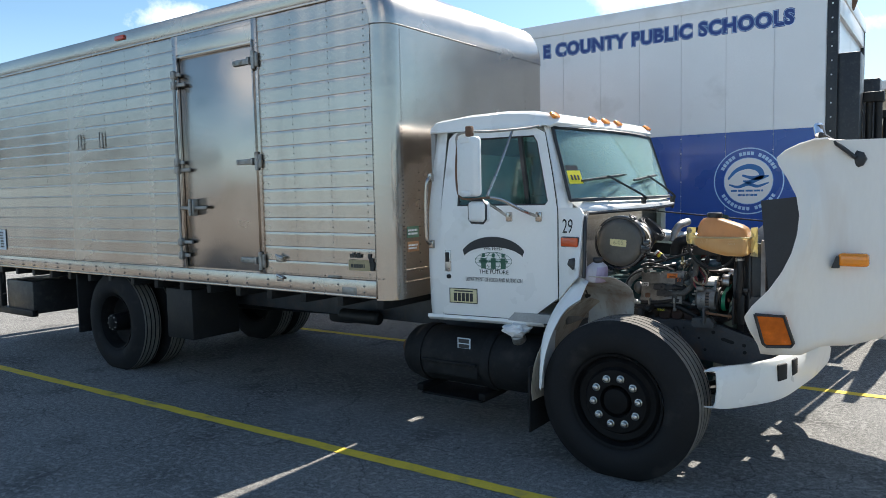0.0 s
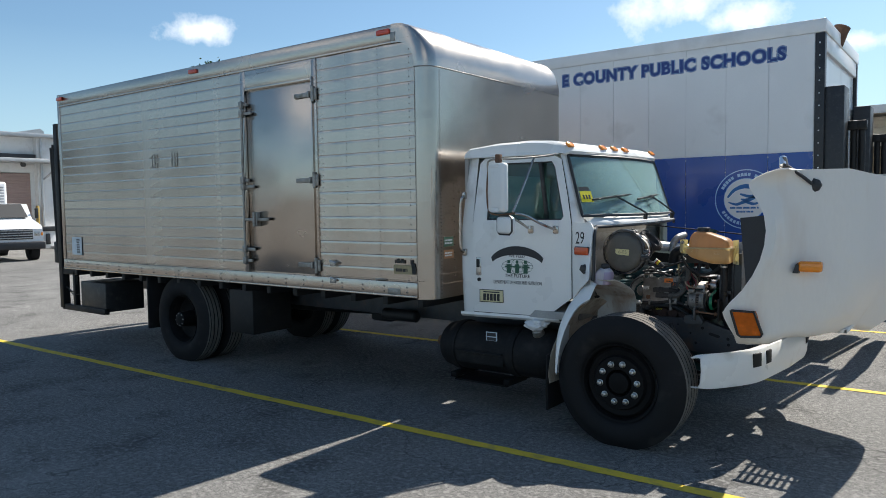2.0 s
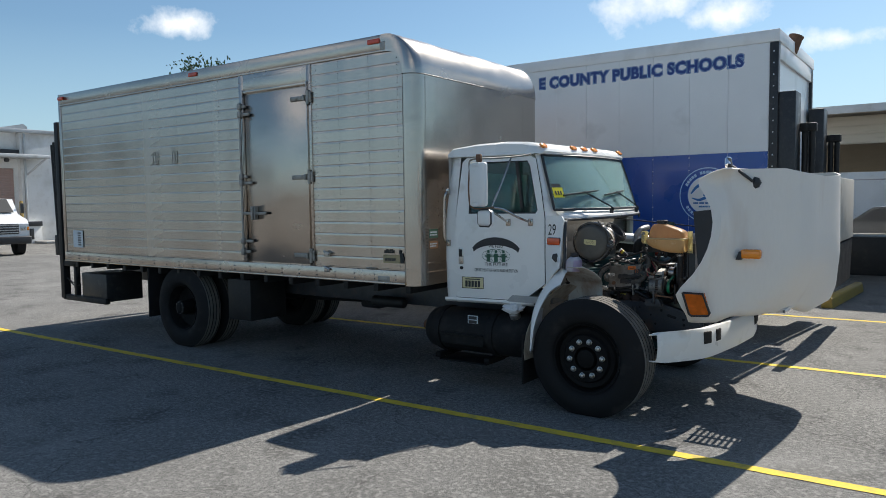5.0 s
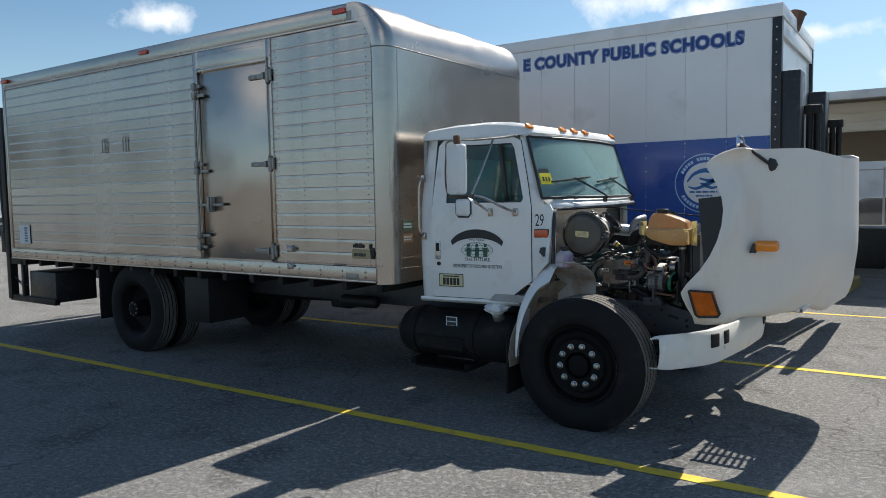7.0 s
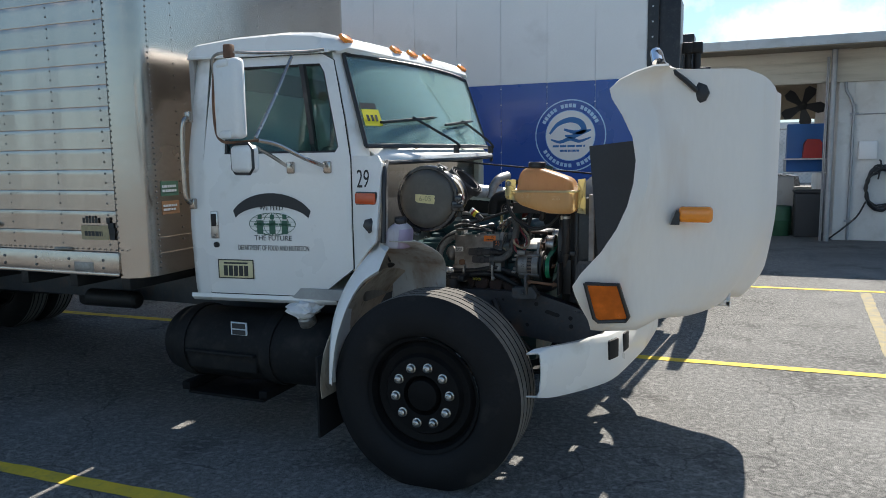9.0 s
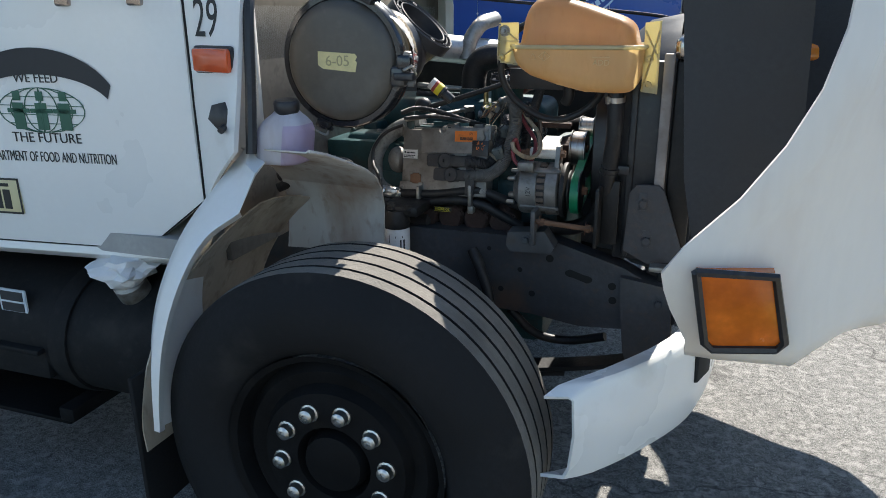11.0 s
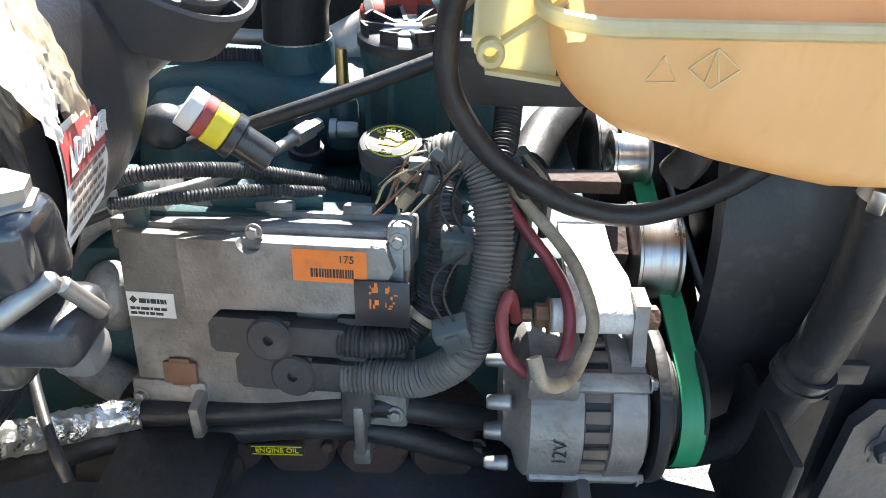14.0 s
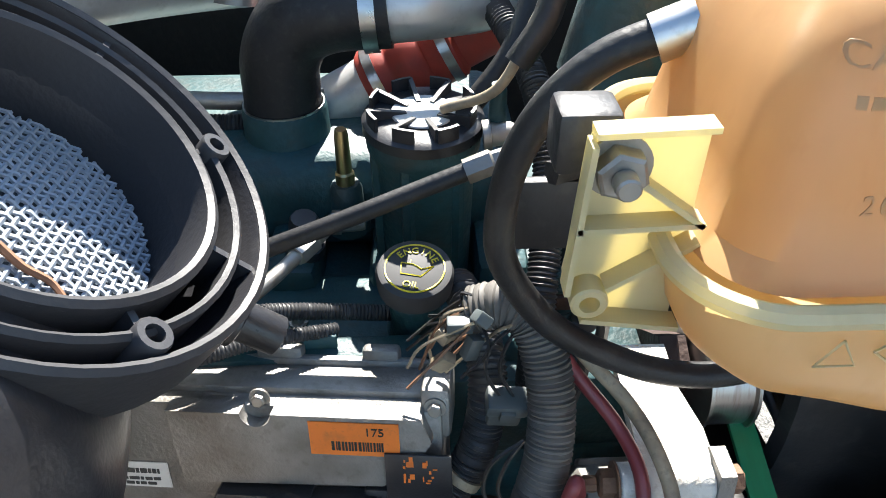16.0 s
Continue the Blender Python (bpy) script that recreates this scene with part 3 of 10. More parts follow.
    cyl(bm, (-4.095, -0.038, 1.2), (-4.095, -0.038, 2.9), 0.014, seg=12)
    part("lock_rod", bm, ZINC, door, "dull steel lock rod")
    for z, w in ((2.86, 0.05), (2.77, 0.11), (2.08, 0.05), (2.01, 0.13), (1.36, 0.12), (1.24, 0.07)):
        bm = B()
        box(bm, -4.125, -4.065 + w, -0.034, -0.012, z - 0.016, z + 0.016, 0.005)
        box(bm, -4.12, -4.07, -0.06, -0.012, z - 0.034, z + 0.034, 0.008)
        part("rod_bracket", bm, ZINC, door)
    bm = B()
    box(bm, -4.08, -3.70, -0.046, -0.028, 1.655, 1.685, 0.006)
    box(bm, -3.93, -3.87, -0.06, -0.004, 1.60, 1.75, 0.008)
    cyl(bm, (-3.90, -0.07, 1.60), (-3.90, -0.07, 1.75), 0.014, cap=0.004)
    part("door_handle", bm, ZINC, door, "steel hasp handle")
    # small fittings on the wall
    for x in (-5.78, -5.375):
        bm = B()
        pts = [(x + 0.05 * u, -0.016 - 0.006 * (abs(v) > 0.9), 2.36 + 0.075 * v) for u, v in ((-0.5, -1), (0.5, -1), (0.5, 1), (-0.5, 1), (-0.5, -1))]
        tube(bm, pts, 0.007, 6, smooth=False)
        part("tie_loop", bm, ZINC, body, "recessed steel tie loop")
    for z in (1.245, 1.085):
        bm = B()
        box(bm, -2.85, -2.78, -0.03, 0, z - 0.018, z + 0.03, 0.006)
        cyl(bm, (-2.84, -0.035, z + 0.035), (-2.76, -0.035, z + 0.01), 0.012, cap=0.003)
        part("hasp", bm, STEEL, body)
    bm = B()
    box(bm, -2.27, -2.15, -0.026, 0, 1.125, 1.138, 0.003)
    box(bm, -2.13, -1.98, -0.020, -0.014, 1.005, 1.06, 0.003)
    part("catch_plate", bm, ZINC, body)
    for x in (-8.03, -4.95, -2.13):
        bm = B()
        box(bm, x - 0.075, x + 0.075, -0.03, -0.008, 3.29, 3.335, 0.008)
        part("marker_lamp", bm, REDLENS, body, "red marker lamp")
    # builder's emblem, kept to plain shapes, and a sheet of notices
    bm = B()
    box(bm, -2.06, -1.85, -0.0125, -0.010, 1.19, 1.27, 0.0)
    part("emblem_plate", bm, BRASSY, body, "tan printed emblem plate")
    bm = B()
    for i in range(5):
        box(bm, -2.045 + i * 0.024, -2.028 + i * 0.024, -0.0125, -0.010, 1.285, 1.315 + 0.01 * (i % 2))
    for z, x0, x1 in ((1.30, -1.865, -1.84), (1.27, -1.855, -1.815), (1.24, -1.85, -1.805), (1.21, -1.845, -1.81)):
        box(bm, x0, x1, -0.0125, -0.010, z - 0.018, z + 0.018)
    bars(bm, facing(-1.955, -0.0128, 1.225), 0.16, 0.05, 1, seed=3)
    part("emblem_marks", bm, DECAL_BLACK, body)
    bm = B()
    box(bm, -7.86, -7.60, -0.0125, -0.009, 1.19, 1.43, 0.0)
    part("notice_sheet", bm, PALEPAPER, body, "pale blue printed notice sheet")
    bm = B()
    bars(bm, facing(-7.69, -0.0128, 1.31), 0.09, 0.2, 6, seed=5)
    part("notice_marks", bm, DECAL_BLACK, body)
    # stickers by the cab on the front post
    for z, h, mat_ in ((1.47, 0.085, GREENISH), (1.36, 0.075, BROWNISH)):
        bm = B()
        box(bm, BOX_F + 0.0, BOX_F + 0.0025, 0.19, 0.33, z - h / 2, z + h / 2)
        part("sticker", bm, mat_, body)
        bm = B()
        bars(bm, Matrix.Translation((BOX_F + 0.0028, 0.26, z)) @ Matrix.Rotation(radians(90), 4, "Z") @ FACE, 0.12, h * 0.6, 2, seed=int(z * 100))
        part("sticker_print", bm, PALEPAPER, body)
    bm = B()
    for z in (1.10, 1.19):
        box(bm, BOX_F, BOX_F + 0.006, 0.16, 2.3, z - 0.004, z + 0.004, 0.002)
    part("front_moulding", bm, ALUM, body)


def panel_box(x0, x1, y0, y1, z0, z1, bev):
    bm = B()
    box(bm, x0, x1, y0, y1, z0, z1, bev)
    return bm


BRASSY = material("tan_print", (0.36, 0.29, 0.16), 0.5, vary=0.2, scale=40)
PALEPAPER = material("pale_print", (0.62, 0.68, 0.72), 0.6, vary=0.1, scale=30)
GREENISH = material("green_print", (0.07, 0.16, 0.11), 0.5, vary=0.2, scale=60)
BROWNISH = material("brown_print", (0.30, 0.16, 0.08), 0.5, vary=0.3, scale=60)
cargo_box()


def wheel(x, y, mats, deep, name, label, lugs):
    """A ten-stud truck wheel whose outer face looks along -y (deep: dished as a rear wheel is)."""
    R, w = (0.496, 0.338) if name == "front_wheel" else (0.515, 0.27)
    root = thing(name, (x, y, 0), label, "wheel")
    root.parent = truck
    root.matrix_parent_inverse = Matrix.Translation(truck.location).inverted()
    z = 0.478 if name == "front_wheel" else 0.492

    def hang(nm, bm, mat, lab=""):
        ob = new(nm, mesh_of(nm, bm, mat))
        ob.parent = root
        ob.matrix_parent_inverse = Matrix.Translation(root.location).inverted()
        return tagged(ob, lab)
    bm = B()
    prof = [(w - 0.03, 0.295), (w - 0.005, 0.33), (w, 0.39), (w - 0.012, 0.44), (w - 0.035, R - 0.027), (w - 0.045, R - 0.004)]
    grooves = []
    for c in (w * 0.76, w * 0.585, w * 0.415, w * 0.24):
        grooves += [(c + 0.0055, R), (c + 0.004, R - 0.012), (c - 0.004, R - 0.012), (c - 0.0055, R)]
    prof += grooves + [(0.045, R - 0.004), (0.035, R - 0.027), (0.012, 0.44), (0.0, 0.39), (0.005, 0.33), (0.03, 0.295), (0.05, 0.285), (w - 0.05, 0.285), (w - 0.03, 0.295)]
    lathe(bm, (x, y, z), (0, 1, 0), prof, 72)
    for f in bm.faces:
        c = f.calc_center_median()
        if math.hypot(c.x - x, c.z - z) > R - 0.006:
            f.material_index = 1
    for v in bm.verts:
        if v.co.z < 0.06:  # the tyre stands flattened on the ground
            v.co.z = max(v.co.z, 0.001)
    hang("tyre", bm, [RUBBER, TREAD], "black truck tyre with worn tread")
    bm = B()
    d = 0.15 if deep else 0.05
    lathe(bm, (x, y, z), (0, 1, 0), [(0.022, 0.292), (0.030, 0.275), (0.07, 0.262), (d, 0.24), (d + 0.008, 0.205), (d - 0.018 if not deep else d + 0.02, 0.19), (d - 0.02 if not deep else d + 0.02, 0.10), (d + 0.02, 0.09), (d + 0.05, 0.0)], 48)
    hang("rim", bm, RIMBLACK, "dirty black steel rim")
    bm = B()
    hub = [(d - 0.035, 0.0), (d - 0.033, 0.05), (d - 0.025, 0.075), (d, 0.085), (d + 0.04, 0.085)] if not deep else [(-0.02, 0.0), (-0.018, 0.05), (0.0, 0.085), (0.12, 0.095), (d + 0.04, 0.1)]
    lathe(bm, (x, y, z), (0, 1, 0), hub, 32)
    hang("hub", bm, RIMBLACK)
    nut_r, n = (0.143, 10) if lugs else (0.07, 8)
    face = d - 0.02 if not deep else -0.002
    for k in range(n):
        a = 2 * math.pi * (k + 0.15) / n
        p = Vector((x + nut_r * math.cos(a), y + face, z + nut_r * math.sin(a)))
        bm = B()
        s = 1.0 if lugs else 0.4
        lathe(bm, p, (0, -1, 0), [(-0.004, 0.024 * s), (0.003, 0.024 * s), (0.005, 0.0195 * s), (0.022 * s, 0.018 * s), (0.026 * s, 0.013 * s), (0.027 * s, 0.009 * s), (0.018 * s, 0.007 * s), (0.018 * s, 0)], 12)
        hang("wheel_nut", bm, STEEL if lugs else ZINC)
    return root


wheel(0.028, 0.02, None, False, "front_wheel", "front wheel with ten bright lug nuts and dirty black rim", True)
wheel(-5.42, 0.02, None, True, "rear_wheel", "dark dual rear wheel under the cargo box", False)
wheel(-5.42, 0.33, None, True, "rear_wheel", "dark dual rear wheel under the cargo box", False)
for wx, wy in ((0.03, 2.15), (-5.42, 2.15), (-5.42, 1.84)):
    wheel(wx, wy, None, True, "rear_wheel" if wx < -1 else "front_wheel", "dark wheel on the far side of the truck", False)
# ---- the white and blue box truck behind ----
T2Y, T2X = 3.95, 0.70
PLATFORM = material("worn_grey_steel", (0.40, 0.385, 0.35), 0.6, vary=0.15, scale=3, dirt=(0.2, 0.17, 0.13), dirt_amount=0.25, dirt_scale=3)
truck2 = thing("school_truck", (-3, T2Y + 1.22, 0), "white and blue box truck with lettered side", "truck")


def second_truck():
    bm = B()
    box(bm, -6.6, T2X - 0.03, T2Y + 0.004, T2Y + 2.44, 1.12, 3.72)
    body = part("cargo_body", bm, PANELWHITE, truck2, "white panelled cargo box")
    # side panels between rivet columns, white above blue
    x = T2X - 0.09
    xs = [T2X - 0.09]
    while xs[-1] > -6.4:
        xs.append(xs[-1] - 0.465)
    for a, b in zip(xs[1:], xs):
        for z0, z1, mat_, nm in ((2.33, 3.60, PANELWHITE, "white_panel"), (1.14, 2.326, BLUE, "blue_panel")):
            bm = B()
            box(bm, a + 0.002, b - 0.002, T2Y - 0.004, T2Y + 0.006, z0, z1)
            part(nm, bm, mat_, body)
    bm = B()
    for xx in xs:
        for k in range(16):
            rivet(bm, xx, T2Y - 0.005, 1.2 + k * 0.155, 0.008)
    tagged(part("rivets", bm, PANELWHITE, body), kind="stuff")
    bm = B()
    box(bm, -6.6, T2X, T2Y - 0.014, T2Y + 0.05, 3.605, 3.75, 0.006)
    part("top_rail", bm, PANELWHITE, body)
    bm = B()
    box(bm, -6.6, T2X, T2Y - 0.014, T2Y + 0.05, 1.04, 1.135, 0.006)
    part("bottom_rail", bm, BLACK, body)
    # rear frame, facing +x
    bm = B()
    box(bm, T2X - 0.085, T2X + 0.012, T2Y - 0.012, T2Y + 0.09, 1.04, 3.60, 0.005)
    part("corner_post", bm, BLACK, body, "black riveted corner post")
    bm = B()
    box(bm, T2X - 0.06, T2X + 0.012, T2Y + 2.36, T2Y + 2.45, 1.04, 3.60, 0.005)
    part("corner_post", bm, BLACK, body, "black riveted corner post")
    bm = B()
    for k in range(18):
        rivet(bm, T2X - 0.04, T2Y - 0.013, 1.2 + k * 0.135, 0.009)
    tagged(part("post_rivets", bm, PANELWHITE, body), kind="stuff")
    bm = B()
    box(bm, T2X - 0.06, T2X + 0.02, T2Y - 0.01, T2Y + 2.45, 3.605, 3.752, 0.008)
    part("rear_sill", bm, PANELWHITE, body)
    bm = B()
    box(bm, T2X - 0.05, T2X + 0.005, T2Y + 0.09, T2Y + 2.36, 3.42, 3.605, 0.004)
    part("rear_header", bm, PANELWHITE, body, "white rear header")
    # roll-up door
    dz = (3.42 - 1.2) / 9
    for k in range(9):
        bm = B()
        box(bm, T2X - 0.075, T2X - 0.04, T2Y + 0.09, T2Y + 2.36, 1.2 + k * dz + 0.004, 1.2 + (k + 1) * dz - 0.004, 0.006)
        part("door_slat", bm, PANELWHITE, body)
    bm = B()
    box(bm, T2X - 0.04, T2X - 0.036, T2Y + 0.12, T2Y + 2.3, 3.19, 3.30)
    part("door_stripe", bm, material("grey_stripe", (0.3, 0.31, 0.33), 0.5), body)
    # lift gate columns and rams
    for y0 in (T2Y + 0.0, T2Y + 2.16):
        bm = B()
        box(bm, T2X + 0.0, T2X + 0.2, y0 + 0.02, y0 + 0.36, 0.55, 3.02, 0.01)
        gate = part("lift_column", bm, BLACK, truck2, "black lift gate column")
        for dx in (0.25, 0.33):
            bm = B()
            cyl(bm, (T2X + dx, y0 + 0.36, 0.7), (T2X + dx, y0 + 0.36, 2.62), 0.035, seg=12)
            box(bm, T2X + dx - 0.05, T2X + dx + 0.05, y0 + 0.3, y0 + 0.42, 2.56, 2.66, 0.01)
            part("ram", bm, GREASE, gate)
    bm = B()
    box(bm, T2X + 0.48, T2X + 0.575, T2Y + 0.45, T2Y + 2.36, 1.2, 2.01, 0.012)
    part("lift_platform", bm, PLATFORM, truck2, "folded grey steel lift platform")
    bm = B()
    prism(bm, [(T2X + 0.40, 1.18), (T2X + 0.57, 1.18), (T2X + 0.55, 0.62), (T2X + 0.42, 0.60)], "y", T2Y + 0.5, T2Y + 2.34)
    part("platform_ramp", bm, GREASE, truck2, "dark lower flap")
    bm = B()
    lathe(bm, (0.66, 4.95, 3.64), (0.30, 0.2, 1), [(0, 0), (0, 0.082), (0.19, 0.085), (0.195, 0.092), (0.215, 0.092), (0.22, 0.08), (0.222, 0)], 20)
    part("roof_vent", bm, RUST, truck2, "rusty roof vent stack")
    # chassis and wheels
    bm = B()
    for yy in (0.79, 1.58):
        box(bm, -9.0, T2X - 0.05, T2Y + yy, T2Y + yy + 0.08, 0.72, 0.98, 0.01)
    for xx in (-6, -4.5, -3, -1.5, 0.2):
        box(bm, xx, xx + 0.12, T2Y + 0.02, T2Y + 2.42, 0.96, 1.06, 0.006)
    part("chassis", bm, GREASE, truck2)
    bm = B()
    box(bm, -8.6, -6.75, T2Y + 0.2, T2Y + 2.24, 0.7, 2.5, 0.18, 4)
    part("cab", bm, PANELWHITE, truck2)
    for xx, ys in ((-2.3, (0.05, 0.36, 1.83, 2.14)), (-8.0, (0.1, 2.1))):
        for yy in ys:
            bm = B()
            lathe(bm, (xx, T2Y + yy, 0.488), (0, 1, 0), [(0.04, 0.0), (0.05, 0.25), (0.02, 0.29), (0.0, 0.39), (0.02, 0.47), (0.05, 0.49), (0.22, 0.49), (0.25, 0.47), (0.27, 0.39), (0.25, 0.29), (0.22, 0.0)], 40)
            part("wheel", bm, RUBBER, truck2)
    return body


t2_body = second_truck()


def fit_text(bm, x0, x1):
    lo, hi = min(v.co.x for v in bm.verts), max(v.co.x for v in bm.verts)
    for v in bm.verts:
        v.co.x = x0 + (v.co.x - lo) / (hi - lo) * (x1 - x0)


def side_lettering():
    """Bold blue letters with a pale line round their core."""
    for bold, mat_, dy, nm in ((0.019, LETTERBLUE, 0.0052, "letter_edge"), (0.0125, PALEBLUE, 0.0060, "letter_outline"), (0.0085, LETTERBLUE, 0.0068, "letter_face")):
        bm = B()
        text_mesh(bm, "E COUNTY PUBLIC SCHOOLS", 0.20, facing(-1.06, T2Y - dy, 3.42), depth=0.0003, spread=1.08, bold=bold)
        fit_text(bm, -2.45 + 0.019 - bold, 0.335 - 0.019 + bold)
        part(nm, bm, mat_, t2_body, "dark blue block lettering" if mat_ is LETTERBLUE else "pale letter outline", smooth=0)


def round_logo():
    """Round seal: pale ring, blue field, plain wave and book shapes."""
    cx, cz, y = -0.09, 1.815, T2Y - 0.005

    def ring(r0, r1, dy, mat_, nm, lab=""):
        bm = B()
        lathe(bm, (cx, y, cz), (0, -1, 0), [(0, r0), (dy, r0), (dy, r1), (0, r1)], 64)
        return part(nm, bm, mat_, seal, lab, smooth=20)
    bm = B()
    lathe(bm, (cx, y, cz), (0, -1, 0), [(0, 0.345), (0.0012, 0.345), (0.0012, 0)], 64)
    seal = part("round_seal", bm, PALEBLUE, t2_body, "round pale blue and white seal", smooth=20)
    ring(0.242, 0.333, 0.002, BLUE, "seal_band")
    bm = B()
    for k in range(32):
        a = radians(-62 + 124 * k / 16) if k < 17 else radians(180 - 58 + 116 * (k - 17) / 14)
        if k in (5, 10, 23):
            continue
        m = Matrix.Translation((cx, y - 0.002, cz)) @ Matrix.Rotation(a, 4, "Y") @ FACE
        box(bm, -0.015, 0.015, 0.268, 0.304, 0.0, 0.0008, m=m)
    part("seal_print", bm, PALEBLUE, seal, smooth=0)
    bm = B()
    lathe(bm, (cx, y, cz), (0, -1, 0), [(0, 0.235), (0.002, 0.235), (0.002, 0)], 64)
    part("seal_field", bm, PANELWHITE, seal, smooth=20)
    bm = B()
    f = facing(cx, y - 0.002, cz)
    for pts, w in (([(-0.19, -0.035), (-0.10, -0.06), (0.0, -0.03), (0.09, -0.055), (0.20, -0.02)], 0.018), ([(-0.20, 0.02), (-0.12, 0.11), (0.0, 0.15), (0.10, 0.12), (0.13, 0.05), (0.05, 0.03), (-0.06, 0.06)], 0.028), ([(-0.05, 0.0), (0.02, -0.01), (0.12, 0.03), (0.20, 0.05)], 0.022)):
        sp = spline([f @ Vector((*p, 0)) for p in pts], 8)
        L, R = [], []
        for i, p in enumerate(sp):
            d = (sp[min(i + 1, len(sp) - 1)] - sp[max(i - 1, 0)]).normalized()
            n_ = Vector((-d.z, 0, d.x)) * w * (0.35 + 0.65 * math.sin(math.pi * i / (len(sp) - 1)))
            L.append(p + n_)
            R.append(p - n_)
        grid_sheet(bm, [L, R])
    for v in bm.verts:
        v.co.y -= 0.0008
    part("seal_shapes", bm, SEALBLUE, seal, "blue wave and book shapes", smooth=0)
    bm = B()
    bars(bm, facing(cx, y - 0.0025, cz - 0.10), 0.34, 0.035, 1, seed=5)
    bars(bm, facing(cx, y - 0.0025, cz - 0.145), 0.20, 0.035, 1, seed=6)
    part("seal_motto", bm, SEALBLUE, seal, smooth=0)


SEALBLUE = material("seal_blue", (0.03, 0.16, 0.42), 0.4, vary=0.08)
LETTERBLUE = material("dark_blue_lettering", (0.012, 0.045, 0.22), 0.4, vary=0.1)
side_lettering()
round_logo()
# ---- the yard's buildings, the far truck, bins and fence ----
STUCCO = material("white_stucco", (0.70, 0.70, 0.69), 0.85, vary=0.07, scale=0.8, fine=30, bump=0.2, bump_scale=60, dirt=(0.42, 0.40, 0.36), dirt_amount=0.22, dirt_scale=0.9)
FASCIA = material("cream_fascia_board", (0.60, 0.56, 0.48), 0.8, vary=0.10, scale=1.2, stretch=(0.3, 1, 3), dirt=(0.33, 0.29, 0.23), dirt_amount=0.25, dirt_scale=1.6)
ROOFING = material("grey_roof_flashing", (0.45, 0.46, 0.47), 0.45, metal=0.5, vary=0.12, scale=1.5, dirt=(0.26, 0.25, 0.24), dirt_amount=0.25, dirt_scale=2)
SOFFIT = material("brown_ceiling_boards", (0.30, 0.26, 0.20), 0.85, vary=0.2, scale=2.0, stretch=(0.3, 3, 1))
CONCRETE = material("stained_concrete", (0.38, 0.37, 0.35), 0.9, vary=0.15, scale=0.7, fine=40, bump=0.2, bump_scale=50, dirt=(0.2, 0.19, 0.17), dirt_amount=0.3, dirt_scale=0.9)
GALV = material("galvanised_pipe", (0.36, 0.37, 0.39), 0.5, metal=0.6, vary=0.2, scale=8)
ROLLUP = material("faded_pink_brown_door", (0.36, 0.25, 0.22), 0.6, vary=0.08, scale=1.2, dirt=(0.22, 0.17, 0.15), dirt_amount=0.2, dirt_scale=1.5)
BLUEP = material("faded_blue_sheet", (0.03, 0.14, 0.42), 0.55, vary=0.15, scale=2)
REDP = material("faded_red_plastic", (0.40, 0.03, 0.03), 0.5, vary=0.15, scale=4)
GREENBIN = material("green_barrel", (0.03, 0.10, 0.05), 0.55, vary=0.2, scale=4)
DARKBIN = material("charcoal_bin", (0.03, 0.032, 0.036), 0.6, vary=0.2, scale=4)
VANWHITE = material("white_van_paint", (0.80, 0.80, 0.80), 0.25, vary=0.03, coat=0.4)
GREYCAR = material("dark_car_paint", (0.05, 0.055, 0.06), 0.25, vary=0.05, coat=0.6)
YELLOWB = material("yellow_safety_paint", (0.36, 0.25, 0.06), 0.6, vary=0.15, scale=6, dirt=(0.25, 0.15, 0.07), dirt_amount=0.3, dirt_scale=5)
YELLOWFAINT = material("faded_yellow_paint", (0.33, 0.27, 0.14), 0.85, vary=0.2, scale=5, dirt=(0.2, 0.19, 0.17), dirt_amount=0.6, dirt_scale=8)


